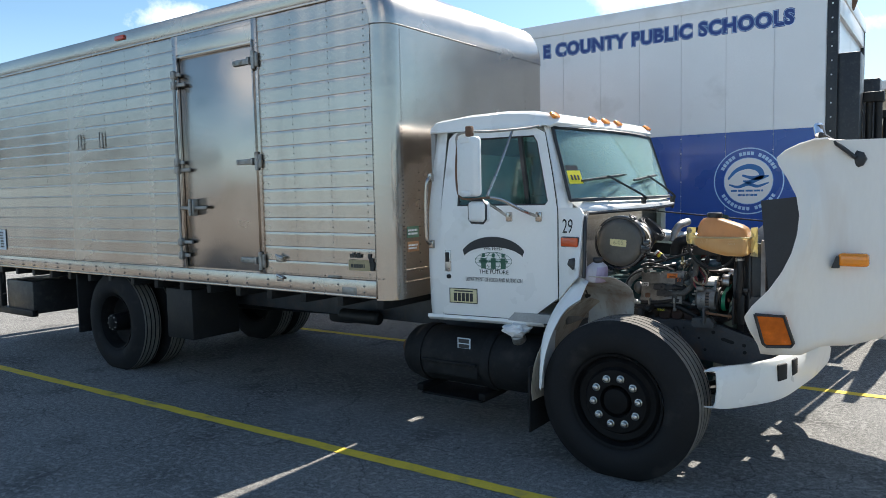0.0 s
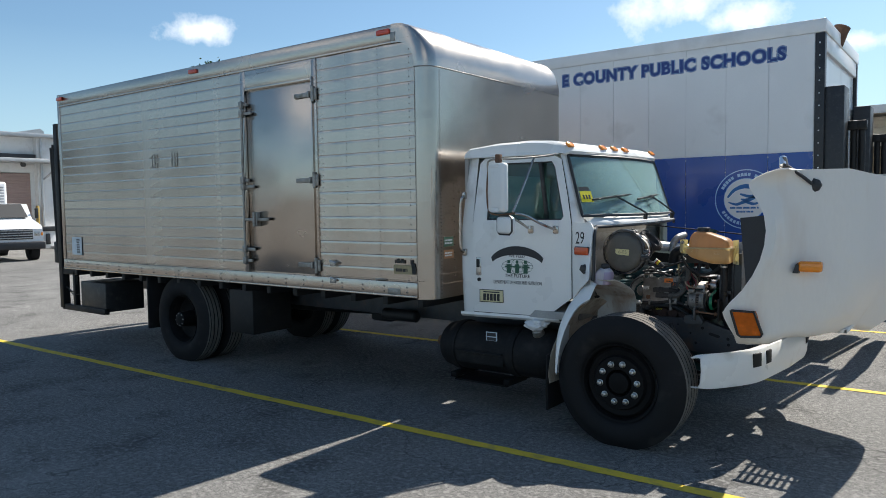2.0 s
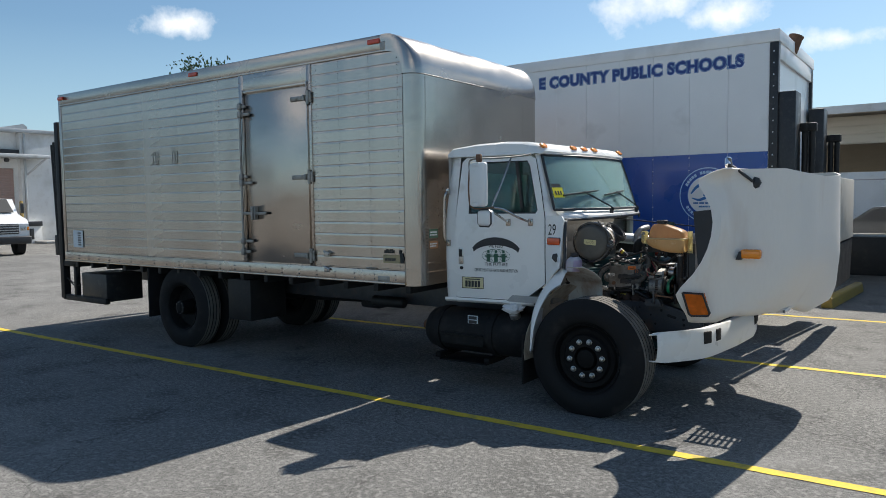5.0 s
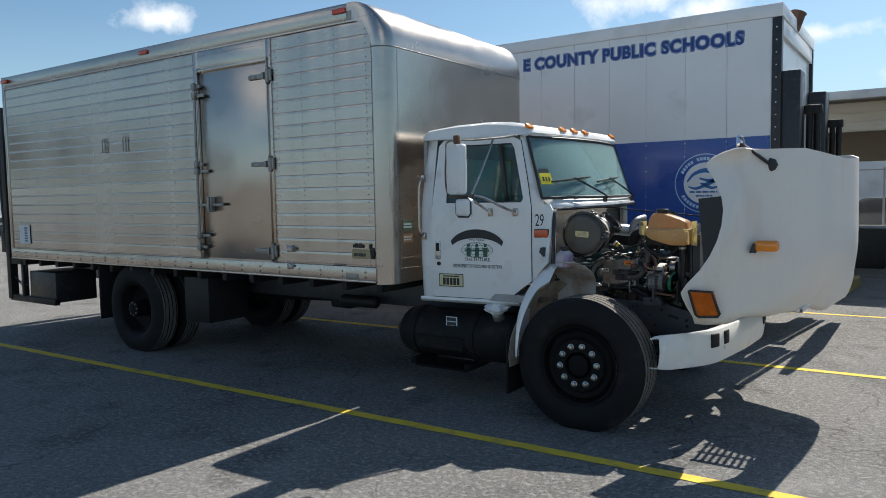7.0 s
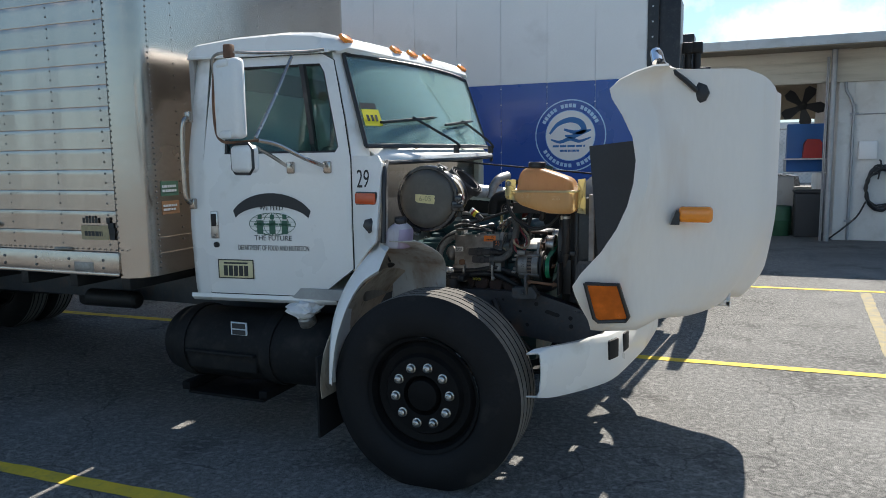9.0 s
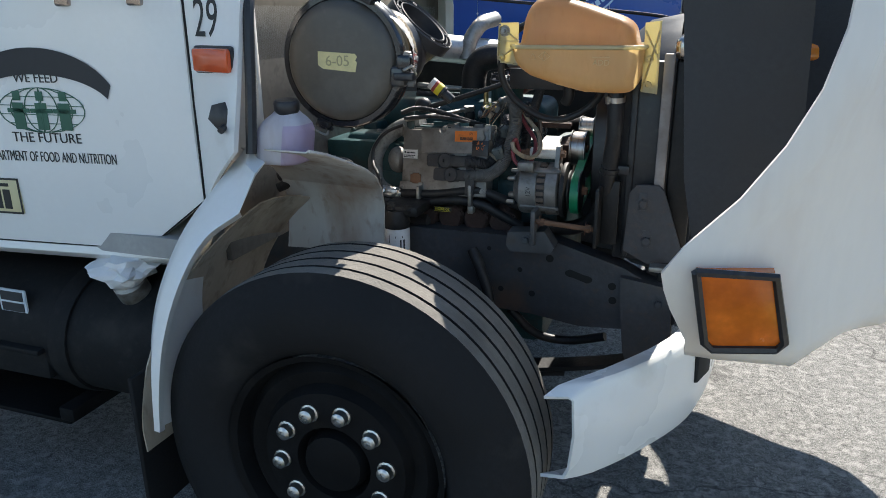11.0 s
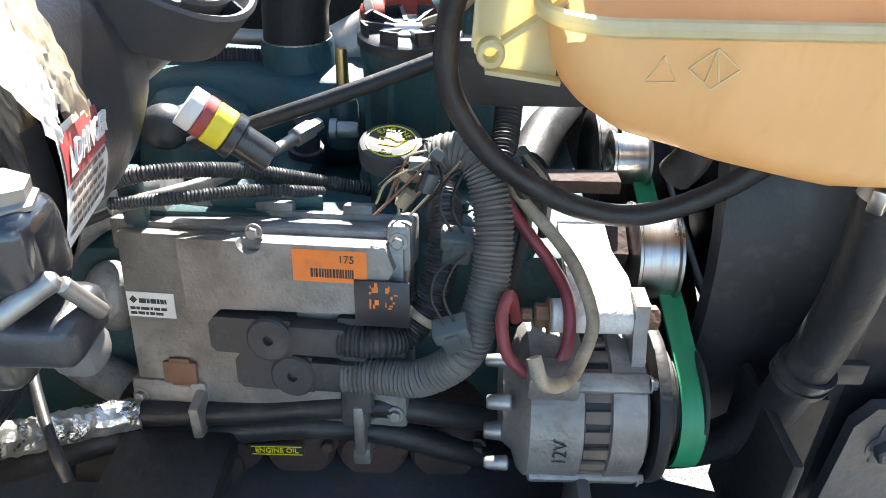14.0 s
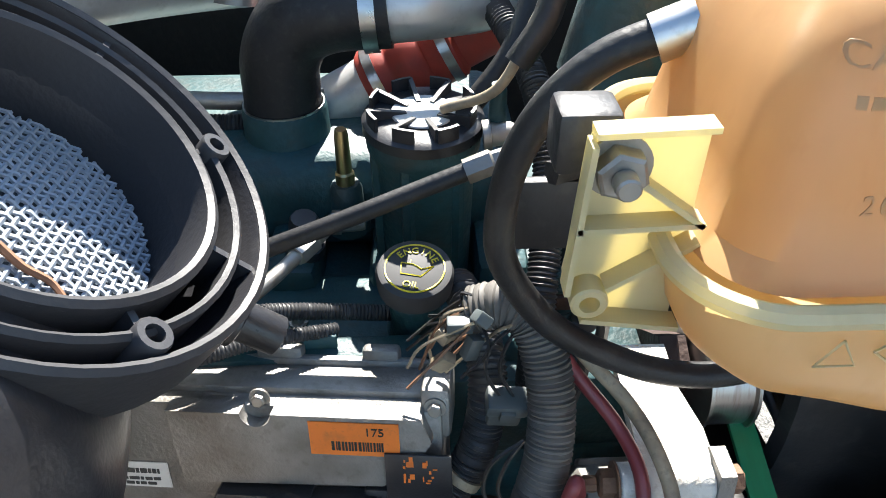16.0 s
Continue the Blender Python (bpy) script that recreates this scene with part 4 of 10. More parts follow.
def workshop():
    """Low open-fronted workshop behind the parked trucks, with a white walled end."""
    t = thing("workshop", (2, 14, 0), "low white workshop with deep eaves and an open bay", "building")
    bm = B()
    box(bm, 3.09, 16, 12.0, 12.25, 0, 2.93, 0.01)
    wall = part("wall", bm, STUCCO, t, "white painted block wall")
    bm = B()
    box(bm, 3.09, 3.34, 11.975, 12.0, 0.0, 2.93, 0.006)
    part("pilaster", bm, STUCCO, wall)
    bm = B()
    box(bm, -9, 16, 11.90, 12.05, 2.86, 3.43, 0.005)
    part("fascia_beam", bm, FASCIA, t, "cream painted timber beam above the bay")
    for k in range(3):
        bm = B()
        box(bm, -9, 3.0, 11.885, 11.90, 2.88 + k * 0.18, 3.05 + k * 0.18, 0.008)
        part("fascia_board", bm, FASCIA, t)
    bm = B()
    box(bm, 3.1, 3.62, 11.95, 12.0, 2.96, 3.06, 0.006)
    part("trim_board", bm, FASCIA, t)
    # eaves and roof
    bm = B()
    prism(bm, [(10.75, 3.37), (10.75, 3.50), (17.0, 3.98), (17.0, 3.85)], "x", -9, 16)
    part("roof", bm, SOFFIT, t, "shallow pitched roof with boarded soffit")
    bm = B()
    prism(bm, [(10.70, 3.385), (10.70, 3.535), (10.95, 3.553), (10.95, 3.518), (10.735, 3.50), (10.735, 3.385)], "x", -9, 16)
    part("gutter", bm, ROOFING, t, "grey metal roof edge")
    # inner beam, back rail, side wall
    bm = B()
    box(bm, -9, 16, 16.2, 16.45, 2.40, 3.9, 0.01)
    part("rear_beam", bm, SOFFIT, t)
    bm = B()
    box(bm, -9, 3.1, 16.25, 16.4, 0.0, 0.80, 0.01)
    part("low_wall", bm, CONCRETE, t, "low concrete wall at the back of the bay")
    bm = B()
    box(bm, 3.09, 3.3, 12.25, 16.4, 0, 3.6)
    part("side_wall", bm, STUCCO, t)
    bm = B()
    box(bm, -9.2, -9.0, 12.0, 16.4, 0, 3.6)
    part("side_wall", bm, STUCCO, t)
    bm = B()
    cyl(bm, (2.965, 11.72, 0), (2.965, 11.72, 3.42), 0.048, seg=20)
    part("post", bm, GALV, t, "grey steel pipe post")
    bm = B()
    for x in (2.86, 2.885):
        tube(bm, [(x, 11.75, 0.0), (x, 11.75, 3.3)], 0.012, 6, smooth=False)
    part("chain_guide", bm, GALV, t)
    # electrical conduit on the white wall
    bm = B()
    tube(bm, [(3.335, 11.95, 0.0), (3.335, 11.95, 2.25), (3.325, 11.95, 2.42), (3.27, 11.95, 2.58), (3.20, 11.95, 2.72), (3.19, 11.95, 2.9)], 0.026, 10)
    pipe = part("conduit", bm, GALV, t, "grey conduit pipe clipped to the wall")
    for z in (0.36, 2.29):
        bm = B()
        box(bm, 3.27, 3.41, 11.93, 11.975, z - 0.02, z + 0.02, 0.005)
        part("clip", bm, GALV, pipe)
    bm = B()
    tube(bm, [(3.34, 11.97, 2.28), (5.5, 11.98, 2.30)], 0.010, 6, smooth=False)
    part("wall_cable", bm, GALV, t)
    bm = B()
    box(bm, 3.44, 3.73, 11.90, 12.0, 1.48, 1.80, 0.012)
    part("junction_box", bm, PANELWHITE, t, "pale grey wall box")
    bm = B()
    lathe(bm, (3.42, 11.99, 3.27), (0, -1, 0), [(0, 0.03), (0.06, 0.03), (0.07, 0.02), (0.07, 0)], 12)
    tube(bm, [(3.42, 11.96, 3.27), (3.42, 11.96, 3.02)], 0.008, 6, smooth=False)
    part("wall_lamp", bm, GALV, t)
    # hanging fan
    bm = B()
    lathe(bm, (2.62, 13.6, 2.55), (0.3, -1, 0), [(-0.15, 0.0), (-0.15, 0.07), (0.02, 0.10), (0.05, 0.0)], 14)
    fan = part("fan_hub", bm, BLACK, t, "dark workshop fan hung in the bay")
    for k in range(5):
        bm = B()
        a = k * 1.2566 + 0.4
        m = Matrix.Translation((2.62, 13.56, 2.55)) @ Matrix.Rotation(a, 4, "Y") @ Matrix.Rotation(0.4, 4, "Z")
        prism(bm, [(-0.05, 0.08), (0.05, 0.08), (0.13, 0.30), (0.10, 0.40), (-0.06, 0.41), (-0.11, 0.32)], "y", -0.006, 0.006)
        bmesh.ops.transform(bm, matrix=m, verts=bm.verts)
        part("fan_blade", bm, DARKBIN, fan)
    return t


workshop()


def cable_coil():
    rnd = random.Random(8)
    bm = B()
    for k in range(6):
        rx, rz = 0.24 + rnd.uniform(-0.03, 0.04), 0.36 + rnd.uniform(-0.04, 0.05)
        cx, cz, ph = 3.83 + rnd.uniform(-0.02, 0.02), 0.95 + rnd.uniform(-0.03, 0.03), rnd.uniform(0, 6)
        pts = [(cx + rx * math.cos(a / 16 * math.tau) + 0.02 * math.sin(3 * a + ph), 11.93 - k * 0.012, cz + rz * math.sin(a / 16 * math.tau) + 0.02 * math.cos(2 * a + ph)) for a in range(17)]
        tube(bm, pts, 0.016, 7, n=3)
    tube(bm, [(3.60, 11.90, 0.72), (3.47, 11.90, 0.45), (3.25, 11.9, 0.22), (3.12, 11.92, 0.10), (3.05, 12.0, 0.02)], 0.016, 7, n=5)
    tube(bm, [(3.79, 11.99, 1.46), (3.79, 11.86, 1.44), (3.79, 11.84, 1.34), (3.76, 11.85, 1.12)], 0.014, 7, n=4)
    whole("cable_coil", bm, BLACK, "black electric cable coiled on a wall hook", "cable")


cable_coil()


def bay_things():
    bm = B()
    box(bm, 2.36, 3.05, 13.5, 13.9, 1.2, 2.19, 0.01)
    whole("blue_cabinet", bm, BLUEP, "blue painted sheet metal cabinet in the bay", "cabinet")
    bm = B()
    prism(bm, [(2.64, 1.50), (2.98, 1.50), (2.98, 1.80), (2.93, 1.87), (2.72, 1.88), (2.66, 1.80)], "y", 13.2, 13.49)
    bevel_all(bm, 0.02, 2)
    whole("red_bin", bm, REDP, "red plastic parts bin on a shelf", "bin")
    t = thing("work_shelf", (2.7, 13.4, 0), "white steel shelf in front of the cabinet", "shelf")
    for z in (1.20, 1.47):
        bm = B()
        box(bm, 2.30, 3.06, 13.1, 13.52, z, z + 0.025, 0.004)
        part("shelf_board", bm, PANELWHITE, t)
    for x in (2.32, 3.04):
        for y in (13.14, 13.48):
            bm = B()
            box(bm, x - 0.015, x + 0.015, y - 0.015, y + 0.015, 0, 1.5)
            part("leg", bm, GALV, t)
    bm = B()
    box(bm, 2.47, 2.93, 12.3, 12.75, 0.0, 0.84, 0.03, 3)
    t = whole("rubbish_bin", bm, DARKBIN, "charcoal plastic rubbish bin with lid", "bin")
    bm = B()
    box(bm, 2.45, 2.95, 12.28, 12.77, 0.842, 0.90, 0.02, 3)
    part("lid", bm, DARKBIN, t)
    bm = B()
    lathe(bm, (2.24, 12.6, 0), (0, 0, 1), [(0, 0), (0, 0.19), (0.03, 0.20), (0.28, 0.205), (0.30, 0.215), (0.32, 0.205), (0.56, 0.2), (0.58, 0.19), (0.58, 0)], 24)
    whole("barrel", bm, GREENBIN, "dark green steel barrel beside the bin", "barrel")
    bm = B()
    box(bm, 2.06, 2.48, 12.9, 13.3, 0.0, 1.14, 0.012)
    whole("grey_locker", bm, CONCRETE, "grey metal locker behind the barrel", "locker")
    t = thing("broom", (1.55, 12.2, 0), "wooden broom leaning by the bay", "broom")
    bm = B()
    tube(bm, [(1.50, 12.25, 0.10), (1.38, 12.45, 1.0)], 0.012, 6, smooth=False)
    part("handle", bm, RUST, t)
    bm = B()
    box(bm, 1.40, 1.68, 12.17, 12.28, 0.0, 0.13, 0.02)
    part("head", bm, DARKBIN, t)
    bm = B()
    box(bm, -0.2, 1.3, 13.2, 14.4, 0.0, 0.86, 0.03)
    whole("workbench", bm, GREASE, "dark cluttered workbench in the shaded bay", "workbench")
    # the lying barrier beam
    bm = B()
    prism(bm, [(-0.09, 0.0), (0.09, 0.0), (0.07, 0.15), (0.045, 0.18), (-0.045, 0.18), (-0.07, 0.15)], "y", 0, 2.6)
    bmesh.ops.transform(bm, matrix=pose(0.82, 7.45, 0.0, 0, 0, -4), verts=bm.verts)
    bevel_all(bm, 0.012, 2)
    whole("wheel_stop", bm, YELLOWB, "yellow painted wheel stop on the asphalt", "wheel stop")


bay_things()


def chain_fence():
    """Chain-link fence beyond the open bay."""
    t = thing("chain_fence", (0, 19.0, 0), "galvanised chain-link fence behind the workshop", "fence")
    for x in range(-8, 9, 3):
        bm = B()
        cyl(bm, (x - 0.05, 19, 0), (x - 0.05, 19, 2.3), 0.03, seg=8)
        part("post", bm, GALV, t)
    bm = B()
    cyl(bm, (-8, 19, 2.25), (9, 19, 2.25), 0.02, seg=6)
    part("top_rail", bm, GALV, t)
    bm = B()
    for k in range(-8, 75):
        x = -4 + k * 0.12
        for s in (1, -1):
            x0, x1 = x - s * 1.1, x + s * 1.1
            w = 0.004
            vs = [bm.verts.new(p) for p in ((x0 - w, 19, 0.05), (x0 + w, 19, 0.05), (x1 + w, 19, 2.25), (x1 - w, 19, 2.25), (x0 - w, 19.008, 0.05), (x0 + w, 19.008, 0.05), (x1 + w, 19.008, 2.25), (x1 - w, 19.008, 2.25))]
            for q in ((0, 1, 2, 3), (7, 6, 5, 4), (0, 3, 7, 4), (1, 5, 6, 2)):
                bm.faces.new([vs[i] for i in q])
    tagged(part("mesh_wire", bm, GALV, t), kind="stuff")


chain_fence()


def far_car(x, y, mat_, label):
    t = thing("parked_car", (x, y, 0), label, "car", "cars behind the workshop")
    poly = [(-2.2, 0.35), (-2.25, 0.75), (-1.4, 0.92), (-0.7, 1.42), (0.75, 1.45), (1.5, 0.98), (2.15, 0.90), (2.25, 0.45), (2.1, 0.3), (-2.1, 0.3)]
    bm = B()
    prism(bm, [(x + a, b) for a, b in poly], "y", y - 0.88, y + 0.88)
    bevel_all(bm, 0.08, 3)
    body = part("body", bm, mat_, t)
    bm = B()
    prism(bm, [(x + a, b) for a, b in ((-1.15, 0.97), (-0.62, 1.36), (0.68, 1.38), (1.2, 0.99))], "y", y - 0.887, y + 0.887)
    part("side_window", bm, DARKGREY, body)
    for dx in (-1.4, 1.4):
        for dy in (-0.8, 0.62):
            bm = B()
            lathe(bm, (x + dx, y + dy, 0.32), (0, 1, 0), [(0, 0), (0, 0.2), (-0.01, 0.22), (0.0, 0.32), (0.18, 0.32), (0.18, 0)], 20)
            part("wheel", bm, RUBBER, t)


far_car(1.0, 22.0, GREYCAR, "dark parked saloon car beyond the fence")
far_car(-4.0, 22.3, VANWHITE, "white parked saloon car beyond the fence")


def far_hall():
    bm = B()
    box(bm, -30, 25, 40, 44, 0, 3.2)
    whole("boundary_wall", bm, STUCCO, "pale boundary wall far behind the workshop", "wall", kind="structure")


far_hall()


def warehouse():
    """Loading dock building at the far end of the yard."""
    X = -34.0
    t = thing("warehouse", (X - 5, 12, 0), "white warehouse with canopy and loading door", "building")
    bm = B()
    box(bm, X - 12, X, 11.2, 60, 0, 5.3, 0.02)
    box_wall = part("wall", bm, STUCCO, t, "white rendered wall")
    bm = B()
    box(bm, X - 12, X - 0.35, -25, 11.2, 3.62, 5.3)
    part("upper_wall", bm, STUCCO, box_wall)
    bm = B()
    box(bm, X - 0.6, X - 0.35, 11.02, 11.2, 1.06, 3.62)
    part("door_jamb", bm, STUCCO, box_wall)
    bm = B()
    box(bm, X - 0.6, X - 0.35, 2.5, 8.0, 1.06, 3.62)
    part("pier", bm, STUCCO, box_wall)
    bm = B()
    box(bm, X - 12, X + 0.25, -25, 60, 5.28, 5.45, 0.02)
    roof = part("roof_edge", bm, ROOFING, t, "grey metal roof edge")
    bm = B()
    prism(bm, [(10.2, 5.45), (11.45, 5.72), (11.62, 5.60), (11.62, 5.45)], "x", X - 2.5, X - 0.1)
    part("roof_hatch", bm, ROOFING, roof, "raised roof hatch")
    n = 22
    for k in range(n):
        z = 1.06 + k * (3.56 - 1.06) / n
        bm = B()
        grid_sheet(bm, [[(X - 0.42 + dx, y, z + dz) for y in (8.0, 11.02)] for dx, dz in ((0.0, 0.0), (0.018, 0.02), (0.022, 0.06), (0.018, 0.1), (0.0, 0.114))])
        part("door_slat", bm, ROLLUP, t)
    bm = B()
    box(bm, X - 0.6, X - 0.44, 8.0, 11.02, 1.06, 3.6)
    part("door_backing", bm, ROLLUP, t)
    bm = B()
    box(bm, X - 0.6, X + 1.0, -25, 12.1, 4.05, 4.22, 0.02)
    can = part("canopy", bm, ROOFING, t, "grey metal canopy over the dock")
    bm = B()
    box(bm, X - 0.36, X - 0.1, -25, 11.2, 4.25, 4.48, 0.02)
    part("canopy_flashing", bm, DARKGREY, can)
    bm = B()
    tube(bm, [(X + 0.02, 11.45, 3.3), (X + 0.9, 11.95, 4.05)], 0.05, 6, smooth=False)
    part("canopy_brace", bm, ROOFING, can)
    bm = B()
    cyl(bm, (X + 0.08, 11.35, 0.9), (X + 0.08, 11.35, 5.25), 0.06, seg=10)
    part("downpipe", bm, ROOFING, t, "grey downpipe")
    bm = B()
    box(bm, X - 0.6, X + 0.3, -25, 11.9, 0, 1.05, 0.02)
    dock = part("dock", bm, STUCCO, t, "white loading dock")
    bm = B()
    box(bm, X + 0.3, X + 0.38, 10.6, 11.9, 0.83, 1.06, 0.02)
    part("dock_bumper", bm, BLACK, dock)
    bm = B()
    box(bm, X + 0.3, X + 0.36, 11.3, 11.5, 0.2, 0.72, 0.02)
    part("dock_bumper", bm, BLACK, dock)
    bm = B()
    lathe(bm, (X + 0.1, 11.08, 1.05), (0, 0, 1), [(0, 0.08), (0.95, 0.08), (1.0, 0.05), (1.01, 0)], 12)
    whole("bollard", bm, YELLOWB, "yellow steel bollard on the loading dock", "bollard")
    bm = B()
    lathe(bm, (X + 0.4, 10.4, 4.05), (0, 0, -1), [(0, 0.08), (0.08, 0.12), (0.18, 0.10), (0.2, 0)], 12)
    whole("dock_lamp", bm, DARKGREY, "dark lamp under the dock canopy", "lamp")
    bm = B()
    box(bm, X + 0.3, X + 1.5, 11.5, 14.5, 0.0, 0.12, 0.03)
    whole("kerb", bm, CONCRETE, "low concrete kerb before the dock", "kerb", kind="structure")


warehouse()


def far_truck():
    """White medium truck with a box body, nose towards the yard."""
    m = pose(-25.55, 6.55, 0, 0, 0, -8)
    t = thing("white_truck", (-27.5, 6.6, 0), "white medium truck with dark grille and box body", "truck")
    W = 0.98

    def put(name, bm, mat_, parent, label=""):
        bmesh.ops.transform(bm, matrix=m, verts=bm.verts)
        return part(name, bm, mat_, parent, label)
    bm = B()
    prism(bm, [(0.0, 0.72), (0.02, 1.15), (-0.10, 1.28), (-1.05, 1.48), (-1.15, 1.50), (-1.75, 2.06), (-3.0, 2.10), (-3.0, 0.6), (0.0, 0.6)], "y", -W + 0.06, W - 0.06)
    bevel_all(bm, 0.09, 3)
    cab_ = put("cab", bm, VANWHITE, t)
    bm = B()
    grid_sheet(bm, [[(-1.17, -0.78, 1.53), (-1.17, 0.78, 1.53)], [(-1.71, -0.70, 2.03), (-1.71, 0.70, 2.03)]])
    thicken(bm, 0.012)
    for v in bm.verts:
        v.co.x += 0.03
        v.co.z += 0.03
    put("windscreen", bm, DARKGREY, cab_)
    bm = B()
    box(bm, -0.02, 0.035, -0.55, 0.60, 0.78, 1.16, 0.03)
    g = put("grille", bm, BLACKISH, cab_, "dark grille with chrome bars")
    for k in range(4):
        bm = B()
        box(bm, 0.03, 0.055, -0.53, 0.58, 0.82 + k * 0.09, 0.855 + k * 0.09, 0.008)
        put("grille_bar", bm, STEEL, g)
    for s in (-1, 1):
        bm = B()
        box(bm, -0.03, 0.03, s * 0.74 - 0.10, s * 0.74 + 0.10, 0.90, 1.06, 0.02)
        put("headlight", bm, STEEL, cab_)
        bm = B()
        box(bm, -0.10, 0.015, s * 0.89 - 0.045, s * 0.89 + 0.045, 0.90, 1.05, 0.02)
        put("corner_lamp", bm, AMBER, cab_)
        bm = B()
        box(bm, -1.35, -1.28, s * 1.12 - 0.06, s * 1.12 + 0.06, 1.52, 1.90, 0.02)
        put("door_mirror", bm, BLACK, cab_)
        for x in (-0.55, -4.6):
            bm = B()
            lathe(bm, (x, s * 0.72 - 0.14, 0.42), (0, 1, 0), [(0, 0), (0.0, 0.2), (0.02, 0.24), (0.0, 0.42), (0.28, 0.42), (0.28, 0)], 24)
            put("wheel", bm, RUBBER, t)
    bm = B()
    box(bm, -0.06, 0.14, -W, W, 0.42, 0.70, 0.05, 3)
    put("bumper", bm, BLACKISH, t, "dark steel bumper")
    bm = B()
    box(bm, -8.5, -3.1, -1.0, 0.62, 0.95, 2.95, 0.10, 3)
    put("cargo_box", bm, PANELWHITE, t)
    for k in range(6):
        bm = B()
        box(bm, -3.1, -3.07, -0.9, 0.5, 2.15 + k * 0.11, 2.21 + k * 0.11, 0.01)
        put("box_slat", bm, GALV, t)
    bm = B()
    box(bm, -8.3, -0.3, -0.4, 0.4, 0.55, 0.8)
    put("chassis", bm, GREASE, t)


BLACKISH = material("dark_trim", (0.03, 0.03, 0.032), 0.4, vary=0.2)
far_truck()


def tree(at, h, spread, seed, name="tree", label="leafy green tree behind the warehouse"):
    rnd = random.Random(seed)
    t = thing(name, at, label, "tree")
    at = Vector(at)
    bm = B()
    tube(bm, [at, at + Vector((0.2, 0.1, h * 0.35)), at + Vector((0.1, 0.3, h * 0.7))], 0.22, 8)
    tips = []
    for k in range(26):
        a, e = rnd.uniform(0, math.tau), rnd.uniform(0.15, 1.0)
        r = spread * (0.35 + 0.65 * rnd.random()) * math.sin(math.pi * min(0.95, 0.25 + 0.6 * e))
        p = at + Vector((math.cos(a) * r, math.sin(a) * r, h * (0.45 + 0.5 * e)))
        q = at + Vector((0.1, 0.2, h * (0.35 + 0.3 * e)))
        tube(bm, [q, q.lerp(p, 0.5) + Vector((0, 0, 0.2)), p], 0.05, 5, n=3)
        tips.append(p)
    part("trunk", bm, BARK, t)
    vs, fs = [], []
    for p in tips:
        for k in range(130):
            d = Vector((rnd.gauss(0, 1), rnd.gauss(0, 1), rnd.gauss(0, 0.7))) * spread * 0.17
            c = p + d
            u = Vector((rnd.gauss(0, 1), rnd.gauss(0, 1), rnd.gauss(0, 1))).normalized()
            w = u.orthogonal().normalized()
            l = rnd.uniform(0.10, 0.2)
            i = len(vs)
            vs += [c - u * l, c + w * l * 0.45, c + u * l, c - w * l * 0.45]
            fs.append((i, i + 1, i + 2, i + 3))
    me = bpy.data.meshes.new("crown")
    me.from_pydata(vs, [], fs)
    me.materials.append(LEAF)
    ob = new("crown", me)
    ob.parent = t
    ob.matrix_parent_inverse = Matrix.Translation(t.location).inverted()
    tagged(ob, kind="stuff")


BARK = material("bark", (0.12, 0.09, 0.06), 0.9, vary=0.3, scale=6)
LEAF = material("leaves", (0.05, 0.09, 0.025), 0.6, vary=0.4, scale=1.5)
tree((-50.5, 35, 0), 14.9, 3.4, 4)
painted_line("faded_line", (2.83, 6.35), (2.60, 3.4), 0.11, YELLOWFAINT, "faded yellow cross line on asphalt")
# ---- the cab ----
RAILPAINT = material("worn_rail_paint", (0.055, 0.058, 0.066), 0.45, vary=0.35, scale=6, bump=0.15, bump_scale=80, dirt=(0.12, 0.075, 0.05), dirt_amount=0.3, dirt_scale=7)
# near-black that stands in for the shade inside holes, slots and gaps
GAPSHADE = material("gap_shade", (0.012, 0.012, 0.012), 0.8)
def taper(ob):
    """The cab narrows towards the front: pulls the sides of a mesh inwards by its place along the truck."""
    for v in ob.data.vertices:
        d = abs(v.co.y - MID)
        k = 0.112 * (min(max(v.co.x, -1.49), -0.30) + 1.49) * min(1.0, max(0.0, (d - 0.72) / 0.2))
        v.co.x += 0.06 * max(0.0, v.co.y - 0.4) * min(1.0, max(0.0, (v.co.x + 1.1) / 0.5))
        v.co.y += k if v.co.y < MID else -k
    return ob


def side_y(z):
    """How far out the cab's right side stands at a height."""
    pts = ((0.80, 0.245), (0.95, 0.228), (1.25, 0.215), (1.60, 0.222), (1.70, 0.232), (2.15, 0.300), (2.30, 0.33))
    for (a, p), (b, q) in zip(pts, pts[1:]):
        if z <= b:
            return p + (q - p) * max(0, (z - a) / (b - a))
    return pts[-1][1]


def side_plate(poly, hole=None, lift=0.0, thick=0.02, far=False):
    """A panel of the cab's side from its outline in x and z, following the side's lean, with an opening if one is given."""
    bm = B()

    def loop(pp):
        vs = [bm.verts.new((x, 0, z)) for x, z in pp]
        return [bm.edges.new((vs[i], vs[(i + 1) % len(vs)])) for i in range(len(vs))]
    es = loop(poly) + (loop(hole) if hole else [])
    bmesh.ops.triangle_fill(bm, use_beauty=True, use_dissolve=False, edges=es)
    for zc in (0.95, 1.1, 1.25, 1.4, 1.6, 1.7, 1.9, 2.05):
        bmesh.ops.bisect_plane(bm, geom=bm.verts[:] + bm.edges[:] + bm.faces[:], plane_co=(0, 0, zc), plane_no=(0, 0, 1))
    for v in bm.verts:
        v.co.y = side_y(v.co.z) - lift
    r = bmesh.ops.extrude_face_region(bm, geom=bm.faces[:])
    for v in [g for g in r["geom"] if isinstance(g, bmesh.types.BMVert)]:
        v.co.y += thick
    if far:
        for v in bm.verts:
            v.co.y = 2 * MID - v.co.y
    return bm


